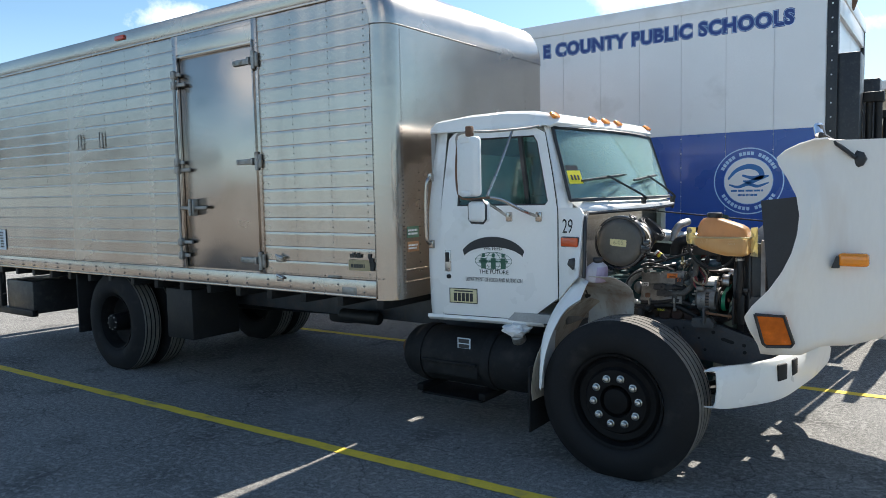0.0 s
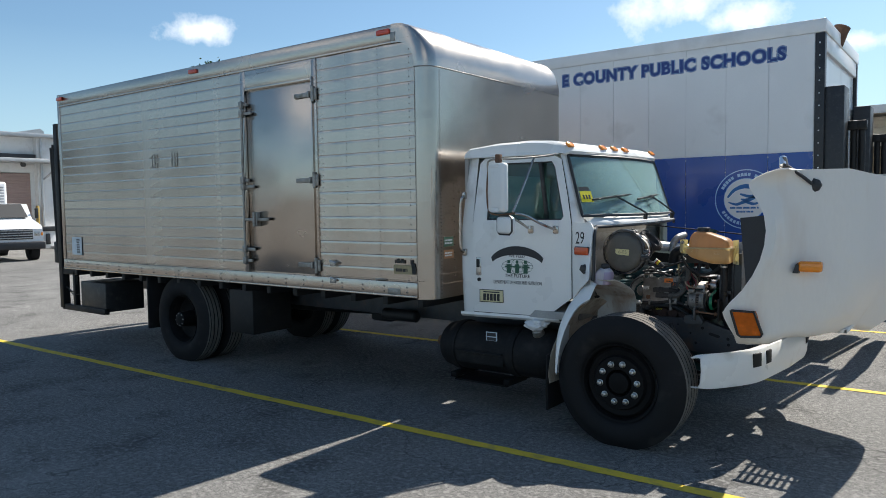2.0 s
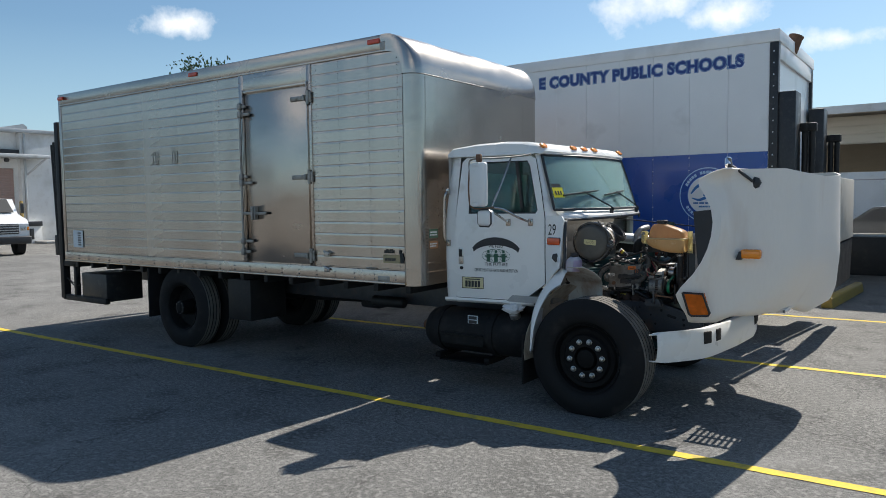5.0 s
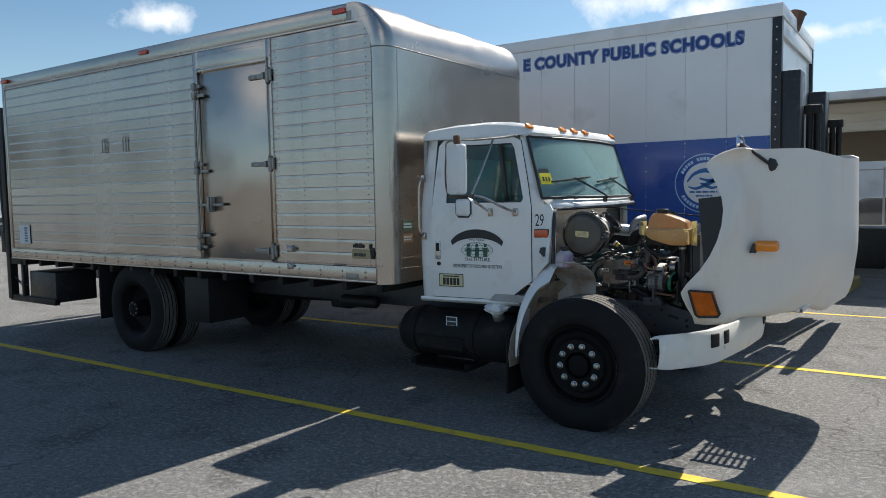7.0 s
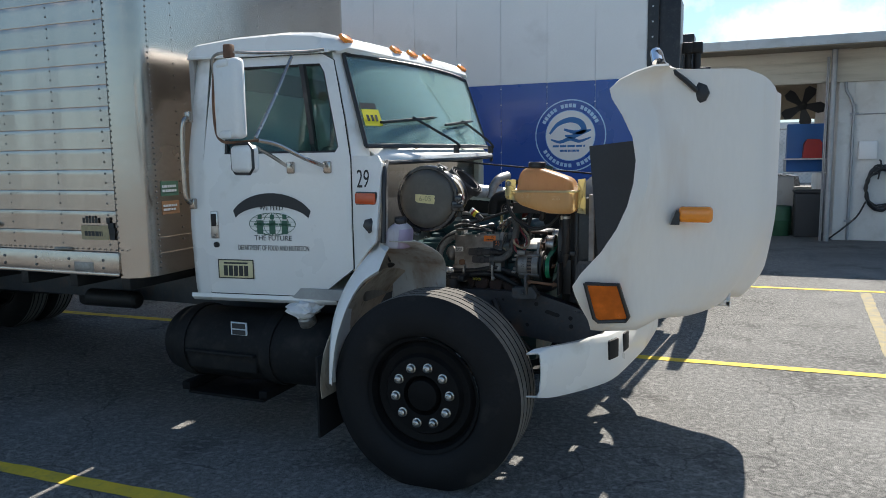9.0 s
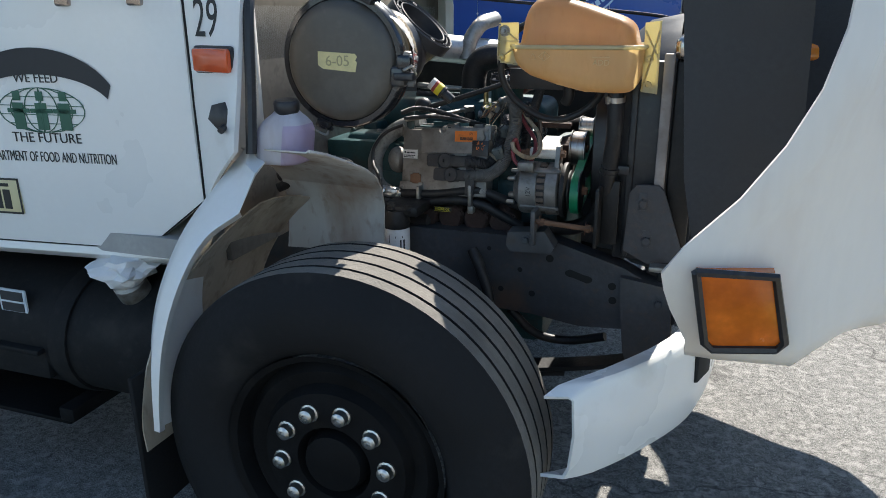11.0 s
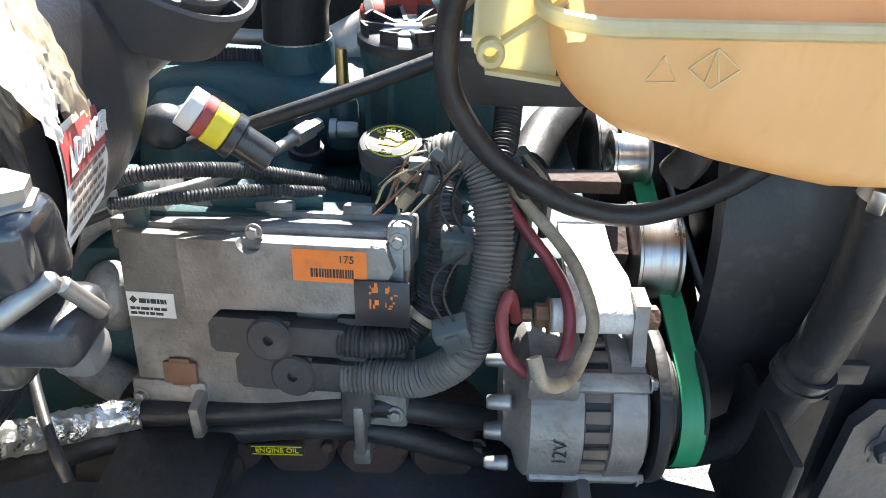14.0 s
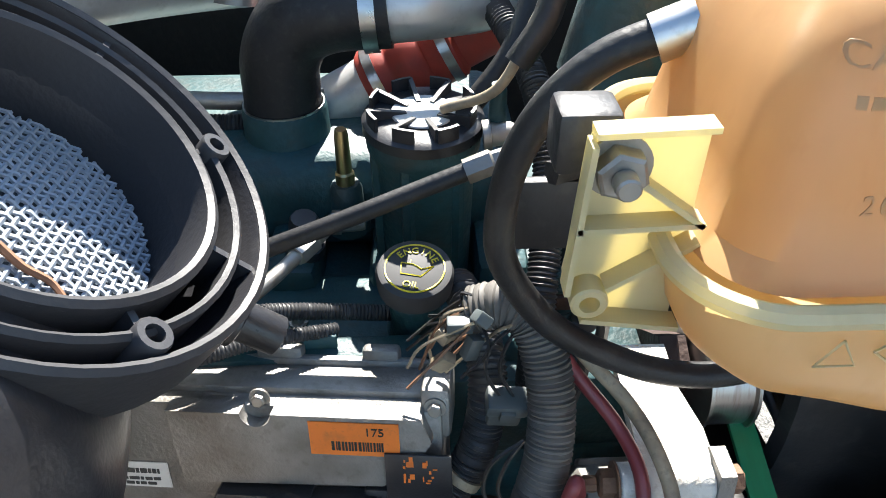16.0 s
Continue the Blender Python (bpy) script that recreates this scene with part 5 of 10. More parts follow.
def cab():
    cab_shell()
    # outer door panels with the window's opening, on both sides
    win = [(-1.235, 1.66), (-0.575, 1.66), (-0.555, 1.69), (-0.655, 2.09), (-0.685, 2.135), (-1.20, 2.135), (-1.235, 2.10)]
    outline = [(-1.372, 0.875), (-0.70, 0.875), (-0.487, 1.035), (-0.487, 1.62), (-0.53, 1.84), (-0.605, 2.15), (-0.67, 2.185), (-1.29, 2.185), (-1.335, 2.14), (-1.365, 1.65)]
    for far in (False, True):
        door = part("cab_door", side_plate(outline, win, 0.008, 0.03, far), WHITE, truck, "white cab door lettered with a department emblem")
        bm = side_plate([(-1.225, 1.64), (-0.55, 1.64), (-0.66, 2.145), (-1.225, 2.145)], None, -0.012, 0.005, far)
        g = part("door_glass", bm, GLASS, door, "green tinted door glass")
        g.visible_shadow = False
        bm = B()
        pts = [(x, (side_y(z) + 0.003), z) for x, z in win + win[:1]]
        if far:
            pts = [(x, 2 * MID - y, z) for x, y, z in pts]
        tube(bm, pts, 0.011, 6, smooth=False)
        prism(bm, [(-0.725, 1.665), (-0.70, 1.665), (-0.755, 2.13), (-0.78, 2.13)], "y", 0.245, 0.275) if not far else None
        part("window_seal", bm, BLACK, door, "black rubber window seal")
        # dark tube draws both the door's seal and the shadow in its gap
        bm = B()
        seam = [(x, side_y(z) - 0.0035, z) for x, z in outline + outline[:1]]
        if far:
            seam = [(x, 2 * MID - y, z) for x, y, z in seam]
        tube(bm, seam, 0.0042, 5, smooth=False)
        part("door_gap_seal", bm, GAPSHADE, door, "dark line for the seal and shadow gap round the door")
        if far:
            continue
        # furniture of the near door
        bm = B()
        m = facing(-0.955, side_y(1.28) - 0.0095, 1.28)
        arc = [(0.262 * math.cos(a), 0.175 * math.sin(a)) for a in (radians(26 + 128 * i / 24) for i in range(25))]
        arc_in = [(0.235 * math.cos(a), 0.098 * math.sin(a)) for a in (radians(20 + 140 * i / 24) for i in range(25))]
        vs = []
        for (a, b), (c, d) in zip(arc, arc_in):
            vs.append((m @ Vector((a, b - 0.01, 0)), m @ Vector((c, d - 0.005, 0))))
        grid_sheet(bm, vs)
        part("spray_band", bm, DARKGREY, door, "dark grey overspray band")
        bm = B()
        emblem(bm, facing(-0.952, side_y(1.29) - 0.0095, 1.275))
        part("door_emblem", bm, GREEN, door, "green globe emblem")
        bm = B()
        bm = B()
        text_mesh(bm, "WE FEED", 0.036, facing(-0.955, side_y(1.36) - 0.0098, 1.362))
        part("door_lettering", bm, DECAL_BLACK, door, "small black lettering", smooth=0)
        bm = B()
        text_mesh(bm, "THE FUTURE", 0.040, facing(-0.952, side_y(1.2) - 0.0095, 1.196))
        part("door_lettering", bm, DECAL_BLACK, door, "small black lettering", smooth=0)
        bm = B()
        text_mesh(bm, "DEPARTMENT OF FOOD AND NUTRITION", 0.042, facing(-0.955, side_y(1.14) - 0.0095, 1.14), squeeze=0.54)
        part("door_lettering", bm, DECAL_BLACK, door, "small black lettering", smooth=0)

        bm = B()
        box(bm, -1.305, -1.085, side_y(1.01) - 0.0125, side_y(1.01), 0.965, 1.07, 0.002)
        plate = part("number_plate", bm, PLATE, door, "pale yellow plate with a dark frame")
        bm = B()
        for i in range(5):
            box(bm, -1.272 + i * 0.032, -1.247 + i * 0.032, side_y(1.01) - 0.0135, side_y(1.01) - 0.0124, 0.978, 1.037)
        for x0, x1, z0, z1 in ((-1.306, -1.084, 0.963, 0.969), (-1.306, -1.084, 1.066, 1.072), (-1.307, -1.301, 0.963, 1.072), (-1.089, -1.083, 0.963, 1.072), (-1.27, -1.12, 1.046, 1.056)):
            box(bm, x0, x1, side_y(1.01) - 0.0135, side_y(1.01) - 0.0124, z0, z1)
        part("plate_marks", bm, DECAL_BLACK, door)
        bm = B()
        box(bm, -1.335, -1.285, side_y(1.28) - 0.016, side_y(1.28), 1.19, 1.345, 0.008)
        latch = part("door_latch", bm, STEEL, door, "chrome recessed door latch")
        bm = B()
        box(bm, -1.325, -1.295, side_y(1.28) - 0.022, side_y(1.28) - 0.01, 1.26, 1.33, 0.004)
        part("latch_paddle", bm, GREASE, door)
        bm = B()
        cyl(bm, (-1.305, side_y(1.2) - 0.016, 1.155), (-1.305, side_y(1.2), 1.155), 0.016, seg=14)
        part("lock_cylinder", bm, GREASE, door)
    for ob in list(truck.children):
        if ob.name.startswith("cab_door"):
            for o in (ob, *ob.children):
                taper(o)
    # cowl side with the fleet number, lamp and hood catch
    def cowl_y(x, z):
        return 0.328 - max(0.0, min(1.1, (x + 0.478) / 0.165)) * 0.25 * max(0.0, 1.62 - z)
    bm = side_plate([(-0.478, 1.03), (-0.38, 1.12), (-0.290, 1.20), (-0.292, 1.35), (-0.300, 1.60), (-0.325, 1.64), (-0.478, 1.64)], None, -0.09, 0.02)
    for xc in (-0.44, -0.40, -0.36, -0.32):
        bmesh.ops.bisect_plane(bm, geom=bm.verts[:] + bm.edges[:] + bm.faces[:], plane_co=(xc, 0, 0), plane_no=(1, 0, 0))
    for v in bm.verts:
        v.co.y = cowl_y(v.co.x, v.co.z) + (0.02 if v.co.y > side_y(v.co.z) + 0.1 else 0.0)
    cowl = part("cowl_side", bm, WHITE, truck, "white cowl side panel")
    bm = B()
    text_mesh(bm, "29", 0.135, facing(-0.408, 0.0, 1.515), squeeze=0.62)
    for v in bm.verts:
        v.co.y += cowl_y(v.co.x, v.co.z) - 0.002
    part("fleet_number", bm, DECAL_BLACK, cowl, "black fleet number", smooth=0)
    bm = B()
    box(bm, -0.452, -0.315, -0.022, 0.012, 1.388, 1.447, 0.008)
    for v in bm.verts:
        v.co.y += cowl_y(v.co.x, 1.418)
    marker = part("side_marker", bm, AMBERRED, cowl, "orange-red side marker lamp")
    bm = B()
    box(bm, -0.458, -0.309, -0.006, 0.012, 1.382, 1.453, 0.008)
    for v in bm.verts:
        v.co.y += cowl_y(v.co.x, 1.418)
    part("marker_base", bm, BLACK, marker)
    bm = B()
    lathe(bm, (-0.345, 0.258, 1.284), (0.25, -1, 0.2), [(-0.01, 0.036), (0.006, 0.036), (0.012, 0.028), (0.014, 0.0)], 6, up=(0.3, 0, 1))
    cyl(bm, (-0.335, 0.25, 1.258), (-0.33, 0.225, 1.252), 0.009, seg=8)
    part("hood_catch", bm, BLACK, cowl, "black rubber hood catch")


def emblem(bm, m):
    """A globe outline with three plain upright shapes."""
    for rx in (1.0, 0.72, 0.38, 0.02):
        pts = [m @ Vector((0.14 * rx * math.cos(a), 0.062 * math.sin(a), 0.0005)) for a in (2 * math.pi * i / 28 for i in range(29))]
        tube(bm, pts, 0.0014, 4, smooth=False, caps=False)
    for h in (-0.6, -0.2, 0.2, 0.6):
        w = 0.14 * math.sqrt(1 - h * h)
        tube(bm, [m @ Vector((-w, 0.062 * h, 0.0005)), m @ Vector((w, 0.062 * h, 0.0005))], 0.0014, 4, smooth=False)
    for x in (-0.075, 0.0, 0.075):
        box(bm, x - 0.018, x + 0.018, -0.055, 0.02, 0, 0.0016, m=m)
        box(bm, x - 0.012, x + 0.012, 0.026, 0.052, 0, 0.0016, 0.0005, m=m)
        box(bm, x - 0.036, x + 0.036, -0.008, 0.004, 0, 0.0016, m=m)


def cab_shell():
    """Back wall, sill, pillars, roof and cowl top, with openings for doors and windscreen."""
    bm = B()
    made = []

    def piece(name, label=""):
        bmesh.ops.remove_doubles(bm, verts=bm.verts[:], dist=0.0008)
        thicken(bm, 0.006)
        made.append(taper(part(name, bm, WHITE, made[0] if made else truck, label, 45)))
        return B()
    backs = B()
    for far in (False, True):
        def yy(y):
            return 2 * MID - y if far else y
        # rear quarter, rounded to the back wall
        rows = []
        for z in (0.84, 0.95, 1.25, 1.6, 1.7, 1.95, 2.15, 2.24):
            y, lean = side_y(z), 0.05 * max(0, z - 1.6)
            rows.append([(-1.372 + 0.4 * lean, yy(y), z), (-1.44 + lean, yy(y + 0.002), z), (-1.485 + lean, yy(y + 0.02), z), (-1.505 + lean, yy(y + 0.06), z), (-1.51 + lean, yy(y + 0.14), z), (-1.51 + lean, MID, z)])
        grid_sheet(backs, rows)
    bm = backs
    bm = piece("cab_back", "white painted cab back and rear corners")
    for far in (False, True):
        def yy(y):
            return 2 * MID - y if far else y
        # sill under the door
        rows = [[(x, yy(y), z) for x in (-1.50, -1.37, -0.9, -0.66, -0.60)] for y, z in ((0.236, 0.868), (0.232, 0.85), (0.25, 0.832), (0.33, 0.826))]
        grid_sheet(bm, rows)
        bm = piece("sill")
        # windscreen pillar and the fillet ahead of the door
        rows = []
        for z, x0, x1 in ((1.02, -0.478, -0.44), (1.3, -0.478, -0.42), (1.55, -0.478, -0.42), (1.68, -0.49, -0.435), (1.85, -0.525, -0.485), (2.05, -0.575, -0.545), (2.19, -0.615, -0.59)):
            y = side_y(z)
            k = min(1.0, max(0.0, (1.75 - z) / 0.3))
            rows.append([(x0, yy(y), z), (x0 + (x1 - x0) * 0.5, yy(y + 0.02 + 0.02 * k), z), (x1, yy(y + 0.07 + 0.04 * k), z), (x1 + 0.005, yy(y + 0.115 + 0.03 * k), z), (x1 - 0.03, yy(y + 0.13 + 0.03 * k), z)])
        grid_sheet(bm, rows)
        bm = piece("windscreen_pillar")
    # roof: crowned, with an overhanging front brow
    prof = [(-1.485, 2.215), (-1.48, 2.25), (-1.44, 2.285), (-1.2, 2.31), (-0.9, 2.318), (-0.70, 2.305), (-0.60, 2.275), (-0.565, 2.245), (-0.550, 2.215), (-0.565, 2.195)]
    ys = [0.275, 0.285, 0.32, 0.38, 0.5, 0.75, MID, 1.69, 1.94, 2.06, 2.12, 2.155, 2.165]
    rows = []
    for x, z in prof:
        row = []
        for i, y in enumerate(ys):
            e = min(abs(y - 0.275), abs(y - 2.165))
            drop = max(0.0, 0.030 * (1 - min(e, 0.1) / 0.1) ** 2)
            bow = 0.045 * (1 - ((y - MID) / 0.95) ** 2) * (1 if x > -0.7 else 0)
            row.append((x + bow - (0.02 if e < 0.02 and x > -0.8 else 0), y, 2.196 if e < 0.005 else max(2.18, z - drop)))
        rows.append(row)
    grid_sheet(bm, rows)
    bm = piece("roof", "crowned white cab roof")
    # drip edge above the doors
    for s in (0.272, 2.168):
        box(bm, -1.47, -0.62, s - 0.008, s + 0.012, 2.188, 2.205, 0.003)
        made.append(taper(part("drip_edge", bm, WHITE, made[0])))
        bm = B()
    # cowl top below the glass, bowed forward
    def bowx(y):
        return 0.20 * (1 - ((y - MID) / 0.86) ** 2)
    ys = [0.36 + 1.72 * i / 12 for i in range(13)]
    rows = [[(x + bowx(y), y, z + (0.030 * (y - 0.36) / 1.72 if z < 1.65 else 0.0)) for y in ys] for x, z in ((-0.47, 1.705), (-0.435, 1.672), (-0.41, 1.655), (-0.385, 1.632), (-0.380, 1.612), (-0.395, 1.60))]
    grid_sheet(bm, rows)
    bm = piece("cowl_top", "white cowl below the windscreen")
    rows = [[(x + 0.5 * bowx(y), y, z) for y in ys] for x, z in ((-0.578, 2.205), (-0.588, 2.178))]
    grid_sheet(bm, rows)
    piece("windscreen_header")


GREEN = material("green_emblem", (0.03, 0.11, 0.07), 0.5, vary=0.1)
PLATE = material("plate_yellow", (0.62, 0.56, 0.33), 0.45, vary=0.08)
AMBERRED = material("orange_red_lens", (0.62, 0.09, 0.02), 0.2, vary=0.1, coat=0.5)
INTERIOR = material("grey_cab_trim", (0.34, 0.34, 0.33), 0.7, vary=0.2, scale=8)
cab()


def cab_outside():
    # windscreen: a bowed sheet of glass with a black seal
    def at(u, v):
        y = 0.389 + 0.051 * v + (1.70 - 0.08 * v) * u
        k = 1 - (2 * u - 1) ** 2
        return Vector((-0.420 - 0.154 * v + 0.06 * (y - 0.4) + (0.20 - 0.10 * v) * k, y, 1.692 + 0.492 * v))
    bm = B()
    grid_sheet(bm, [[at(i / 20, j / 6) for i in range(21)] for j in range(7)])
    thicken(bm, 0.005)
    ws = part("windscreen", bm, SCREENGLASS, truck, "green tinted windscreen with a yellow permit sticker")
    ws.visible_shadow = False
    bm = B()
    ring = [at(i / 20, 0) for i in range(21)] + [at(1, j / 6) for j in range(1, 7)] + [at(1 - i / 20, 1) for i in range(1, 21)] + [at(0, 1 - j / 6) for j in range(1, 7)]
    tube(bm, ring, 0.013, 6, smooth=False)
    part("windscreen_seal", bm, BLACK, ws, "black rubber windscreen seal")
    bm = B()
    for u0, u1, v0, v1 in ((0.012, 0.078, 0.22, 0.40),):
        grid_sheet(bm, [[at(u0, v0) + Vector((0.006, 0, 0)), at(u1, v0) + Vector((0.006, 0, 0))], [at(u0, v1) + Vector((0.006, 0, 0)), at(u1, v1) + Vector((0.006, 0, 0))]])
    part("permit_sticker", bm, YELLOWSTICK, ws, "yellow permit sticker")
    bm = B()
    grid_sheet(bm, [[at(0.010, 0.41) + Vector((0.007, 0, 0)), at(0.070, 0.41) + Vector((0.007, 0, 0))], [at(0.010, 0.47) + Vector((0.007, 0, 0)), at(0.070, 0.47) + Vector((0.007, 0, 0))]])
    for k in range(3):
        p, q = at(0.024 + k * 0.016, 0.27), at(0.032 + k * 0.016, 0.34)
        grid_sheet(bm, [[p + Vector((0.008, 0, 0)), Vector((q.x, q.y, p.z)) + Vector((0.02, 0, 0))], [Vector((p.x, p.y, q.z)) + Vector((-0.004, 0, 0)), q + Vector((0.008, 0, 0))]])
    part("sticker_marks", bm, DECAL_BLACK, ws)
    for y0 in (0.86, 1.42):
        bm = B()
        base = at((y0 + 0.12 - 0.389) / 1.70, 0) + Vector((0.07, 0, -0.022))
        tip = at((y0 - 0.12 - 0.389) / 1.70, 0.33) + Vector((0.03, 0, 0))
        tube(bm, [base, base + Vector((0.02, -0.02, 0.03)), base.lerp(tip, 0.6) + Vector((0.03, 0, 0.0)), tip], 0.008, 6)
        cyl(bm, base - Vector((0, 0, 0.02)), base + Vector((0, 0, 0.025)), 0.018, seg=10)
        a, b = at((y0 - 0.36 - 0.389) / 1.70, 0.26), at((y0 + 0.10 - 0.389) / 1.70, 0.34)
        o = Vector((0.018, 0, 0))
        tube(bm, [a + o, a.lerp(b, 0.5) + o * 1.4, b + o], 0.009, 5)
        tube(bm, [a + o * 2, a.lerp(b, 0.5) + o * 3, b + o * 2], 0.004, 4)
        part("wiper", bm, BLACK, truck, "black windscreen wiper")
    # roof lamps
    for y in (0.455, 0.955, 1.16, 1.37, 1.985):
        bow = 0.045 * (1 - ((y - MID) / 0.95) ** 2)
        x = -0.580 + bow + 0.06 * (y - 0.4)
        bm = B()
        box(bm, -0.026, 0.026, -0.046, 0.046, -0.013, 0.013, 0.009, m=Matrix.Translation((x, y, 2.265)) @ Matrix.Rotation(radians(46), 4, "Y"))
        part("roof_lamp", bm, AMBER, truck, "amber roof marker lamp")
    # grab handle behind the door
    bm = B()
    tube(bm, [(-1.44, 0.225, 1.87), (-1.44, 0.175, 1.85), (-1.45, 0.165, 1.75), (-1.455, 0.165, 1.5), (-1.45, 0.175, 1.41), (-1.445, 0.225, 1.385)], 0.013, 10)
    for z in (1.87, 1.385):
        box(bm, -1.46, -1.425, 0.20, 0.235, z - 0.03, z + 0.03, 0.006)
    part("grab_handle", bm, ALUM, truck, "polished grab handle")
    # mirrors
    head = B()
    mir = Matrix.Translation((-0.865, -0.15, 1.918)) @ Matrix.Rotation(radians(-20), 4, "Z")
    box(head, -0.102, 0.102, -0.035, 0.03, -0.190, 0.190, 0.028, 4, m=mir)
    mh = part("mirror_head", head, WHITE, truck, "white west coast mirror back on rusty arms")
    bm = B()
    box(bm, -0.08, 0.08, 0.028, 0.034, -0.18, 0.18, 0.003, m=mir)
    part("mirror_glass", bm, MIRROR, mh)
    for s in (-1, 1):
        bm = B()
        box(bm, -0.05, 0.05, -0.039, -0.03, s * 0.168 - 0.018, s * 0.168 + 0.018, 0.008, m=mir)
        part("mirror_clamp", bm, WHITE, mh)
    bm = B()
    convex = Matrix.Translation((-0.80, -0.15, 1.632)) @ Matrix.Rotation(radians(-20), 4, "Z")
    box(bm, -0.088, 0.088, -0.03, 0.035, -0.068, 0.068, 0.028, 4, m=convex)
    sm = part("spot_mirror", bm, WHITE, truck, "white convex mirror back")
    bm = B()
    ring = [convex @ Vector((x, -0.012, z)) for x, z in ((-0.09, -0.045), (-0.06, -0.072), (0.06, -0.072), (0.09, -0.045), (0.09, 0.045), (0.06, 0.072), (-0.06, 0.072), (-0.09, 0.045), (-0.09, -0.045))]
    tube(bm, ring, 0.007, 6, smooth=False)
    part("mirror_rim", bm, BLACK, sm, "black rubber rim")
    for pts, r, mat_ in (([(-0.972, -0.13, 2.05), (-0.952, -0.15, 2.122), (-0.86, -0.15, 2.138), (-0.75, -0.04, 2.142), (-0.62, 0.14, 2.162), (-0.56, 0.22, 2.178)], 0.008, ZINC), ([(-0.972, -0.13, 2.05), (-0.976, -0.14, 1.9), (-0.968, -0.14, 1.77), (-0.93, -0.15, 1.722), (-0.86, -0.15, 1.712), (-0.74, -0.12, 1.72)], 0.007, RUST), ([(-0.74, -0.12, 1.72), (-0.70, -0.02, 1.70), (-0.645, 0.14, 1.63), (-0.615, 0.27, 1.59)], 0.011, ALUM), ([(-0.80, -0.13, 1.71), (-0.82, 0.06, 1.66), (-0.83, 0.24, 1.595)], 0.010, ALUM), ([(-0.76, -0.11, 1.73), (-0.78, 0.10, 1.95), (-0.80, 0.29, 2.165)], 0.009, ALUM)):
        bm = B()
        tube(bm, pts, r, 8)
        part("mirror_arm", bm, mat_, truck, "rusty mirror arm" if mat_ is RUST else "aluminium mirror arm")
    for x, z in ((-0.615, 1.585), (-0.83, 1.585), (-0.86, 2.145)):
        bm = B()
        box(bm, x - 0.022, x + 0.022, side_y(z) - 0.02 if z < 2 else -0.17, side_y(z) + 0.004 if z < 2 else -0.13, z - 0.035, z + 0.03, 0.007)
        taper(part("arm_bracket", bm, RUST if z > 2 else ALUM, truck)) if z < 2 else part("arm_bracket", bm, RUST, truck)
    # inside of the cab: floor, rear window wall, dash, wheel, seats
    bm = B()
    box(bm, -1.49, -0.50, 0.30, 2.14, 0.86, 0.92)
    box(bm, -1.49, -1.46, 0.30, 2.14, 0.9, 1.62)
    box(bm, -1.49, -1.46, 0.30, 0.62, 1.62, 2.2)
    box(bm, -1.49, -1.46, 1.82, 2.14, 1.62, 2.2)
    box(bm, -1.49, -1.46, 0.62, 1.82, 2.06, 2.2)
    box(bm, -0.75, -0.42, 0.34, 2.10, 1.35, 1.60, 0.05, 3)
    part("cab_trim", bm, INTERIOR, truck, "grey cab trim and dashboard")
    for y in (0.72, 1.75):
        bm = B()
        box(bm, -1.35, -0.9, y - 0.25, y + 0.25, 1.0, 1.25, 0.06, 3)
        box(bm, -1.42, -1.26, y - 0.25, y + 0.25, 1.2, 1.72, 0.06, 3)
        part("seat", bm, INTERIOR, truck, "grey cab seat")
    bm = B()
    pts = [Vector((-0.86, 1.72, 1.60)) + Vector((0.10 * math.sin(a), 0.22 * math.cos(a), 0.19 * math.sin(a))) for a in (2 * math.pi * i / 24 for i in range(25))]
    tube(bm, pts, 0.013, 8, smooth=False)
    part("steering_wheel", bm, BLACK, truck)
    # rear edge of the near wheel arch, left with the cab
    bm = B()
    outer = spline([(-0.325, 0.315, 1.192), (-0.378, 0.215, 1.09), (-0.425, 0.14, 0.99), (-0.462, 0.075, 0.85), (-0.472, 0.035, 0.705), (-0.470, 0.012, 0.50)], 5)
    inner = spline([(-0.232, 0.130, 1.072), (-0.318, 0.095, 1.005), (-0.380, 0.055, 0.885), (-0.426, 0.028, 0.735), (-0.444, 0.012, 0.60), (-0.452, 0.005, 0.495)], 5)
    rows = []
    for i, (p, q) in enumerate(zip(inner, outer)):
        f = i / (len(outer) - 1)
        rows.append([p + Vector((-0.02, 0.04, -0.02)), p, p.lerp(q, 0.5) + Vector((0.0, -0.012, 0.006)), q, q + Vector((-0.03 * (1 - f), 0.10, -0.02)), q + Vector((-0.05 * (1 - f), 0.24 - 0.1 * (1 - f), -0.03))])
    top = Vector((-0.29, 0.30, 1.19))
    grid_sheet(bm, rows)
    grid_sheet(bm, [[rows[0][1], rows[0][2], rows[0][3]], [Vector((-0.225, 0.20, 1.155)), Vector((-0.27, 0.23, 1.17)), Vector((-0.318, 0.318, 1.196))], [Vector((-0.24, 0.27, 1.17)), Vector((-0.28, 0.29, 1.18)), Vector((-0.315, 0.33, 1.20))]])
    bmesh.ops.remove_doubles(bm, verts=bm.verts[:], dist=0.001)
    thicken(bm, 0.005)
    part("fender_lip", bm, WHITE, truck, "white rear edge of the front fender", 50)
    # mud flap and fuel tank
    bm = B()
    box(bm, -0.56, -0.545, 0.03, 0.33, 0.19, 0.62, 0.004)
    part("mud_flap", bm, RUBBER, truck, "black rubber mud flap")
    bm = B()
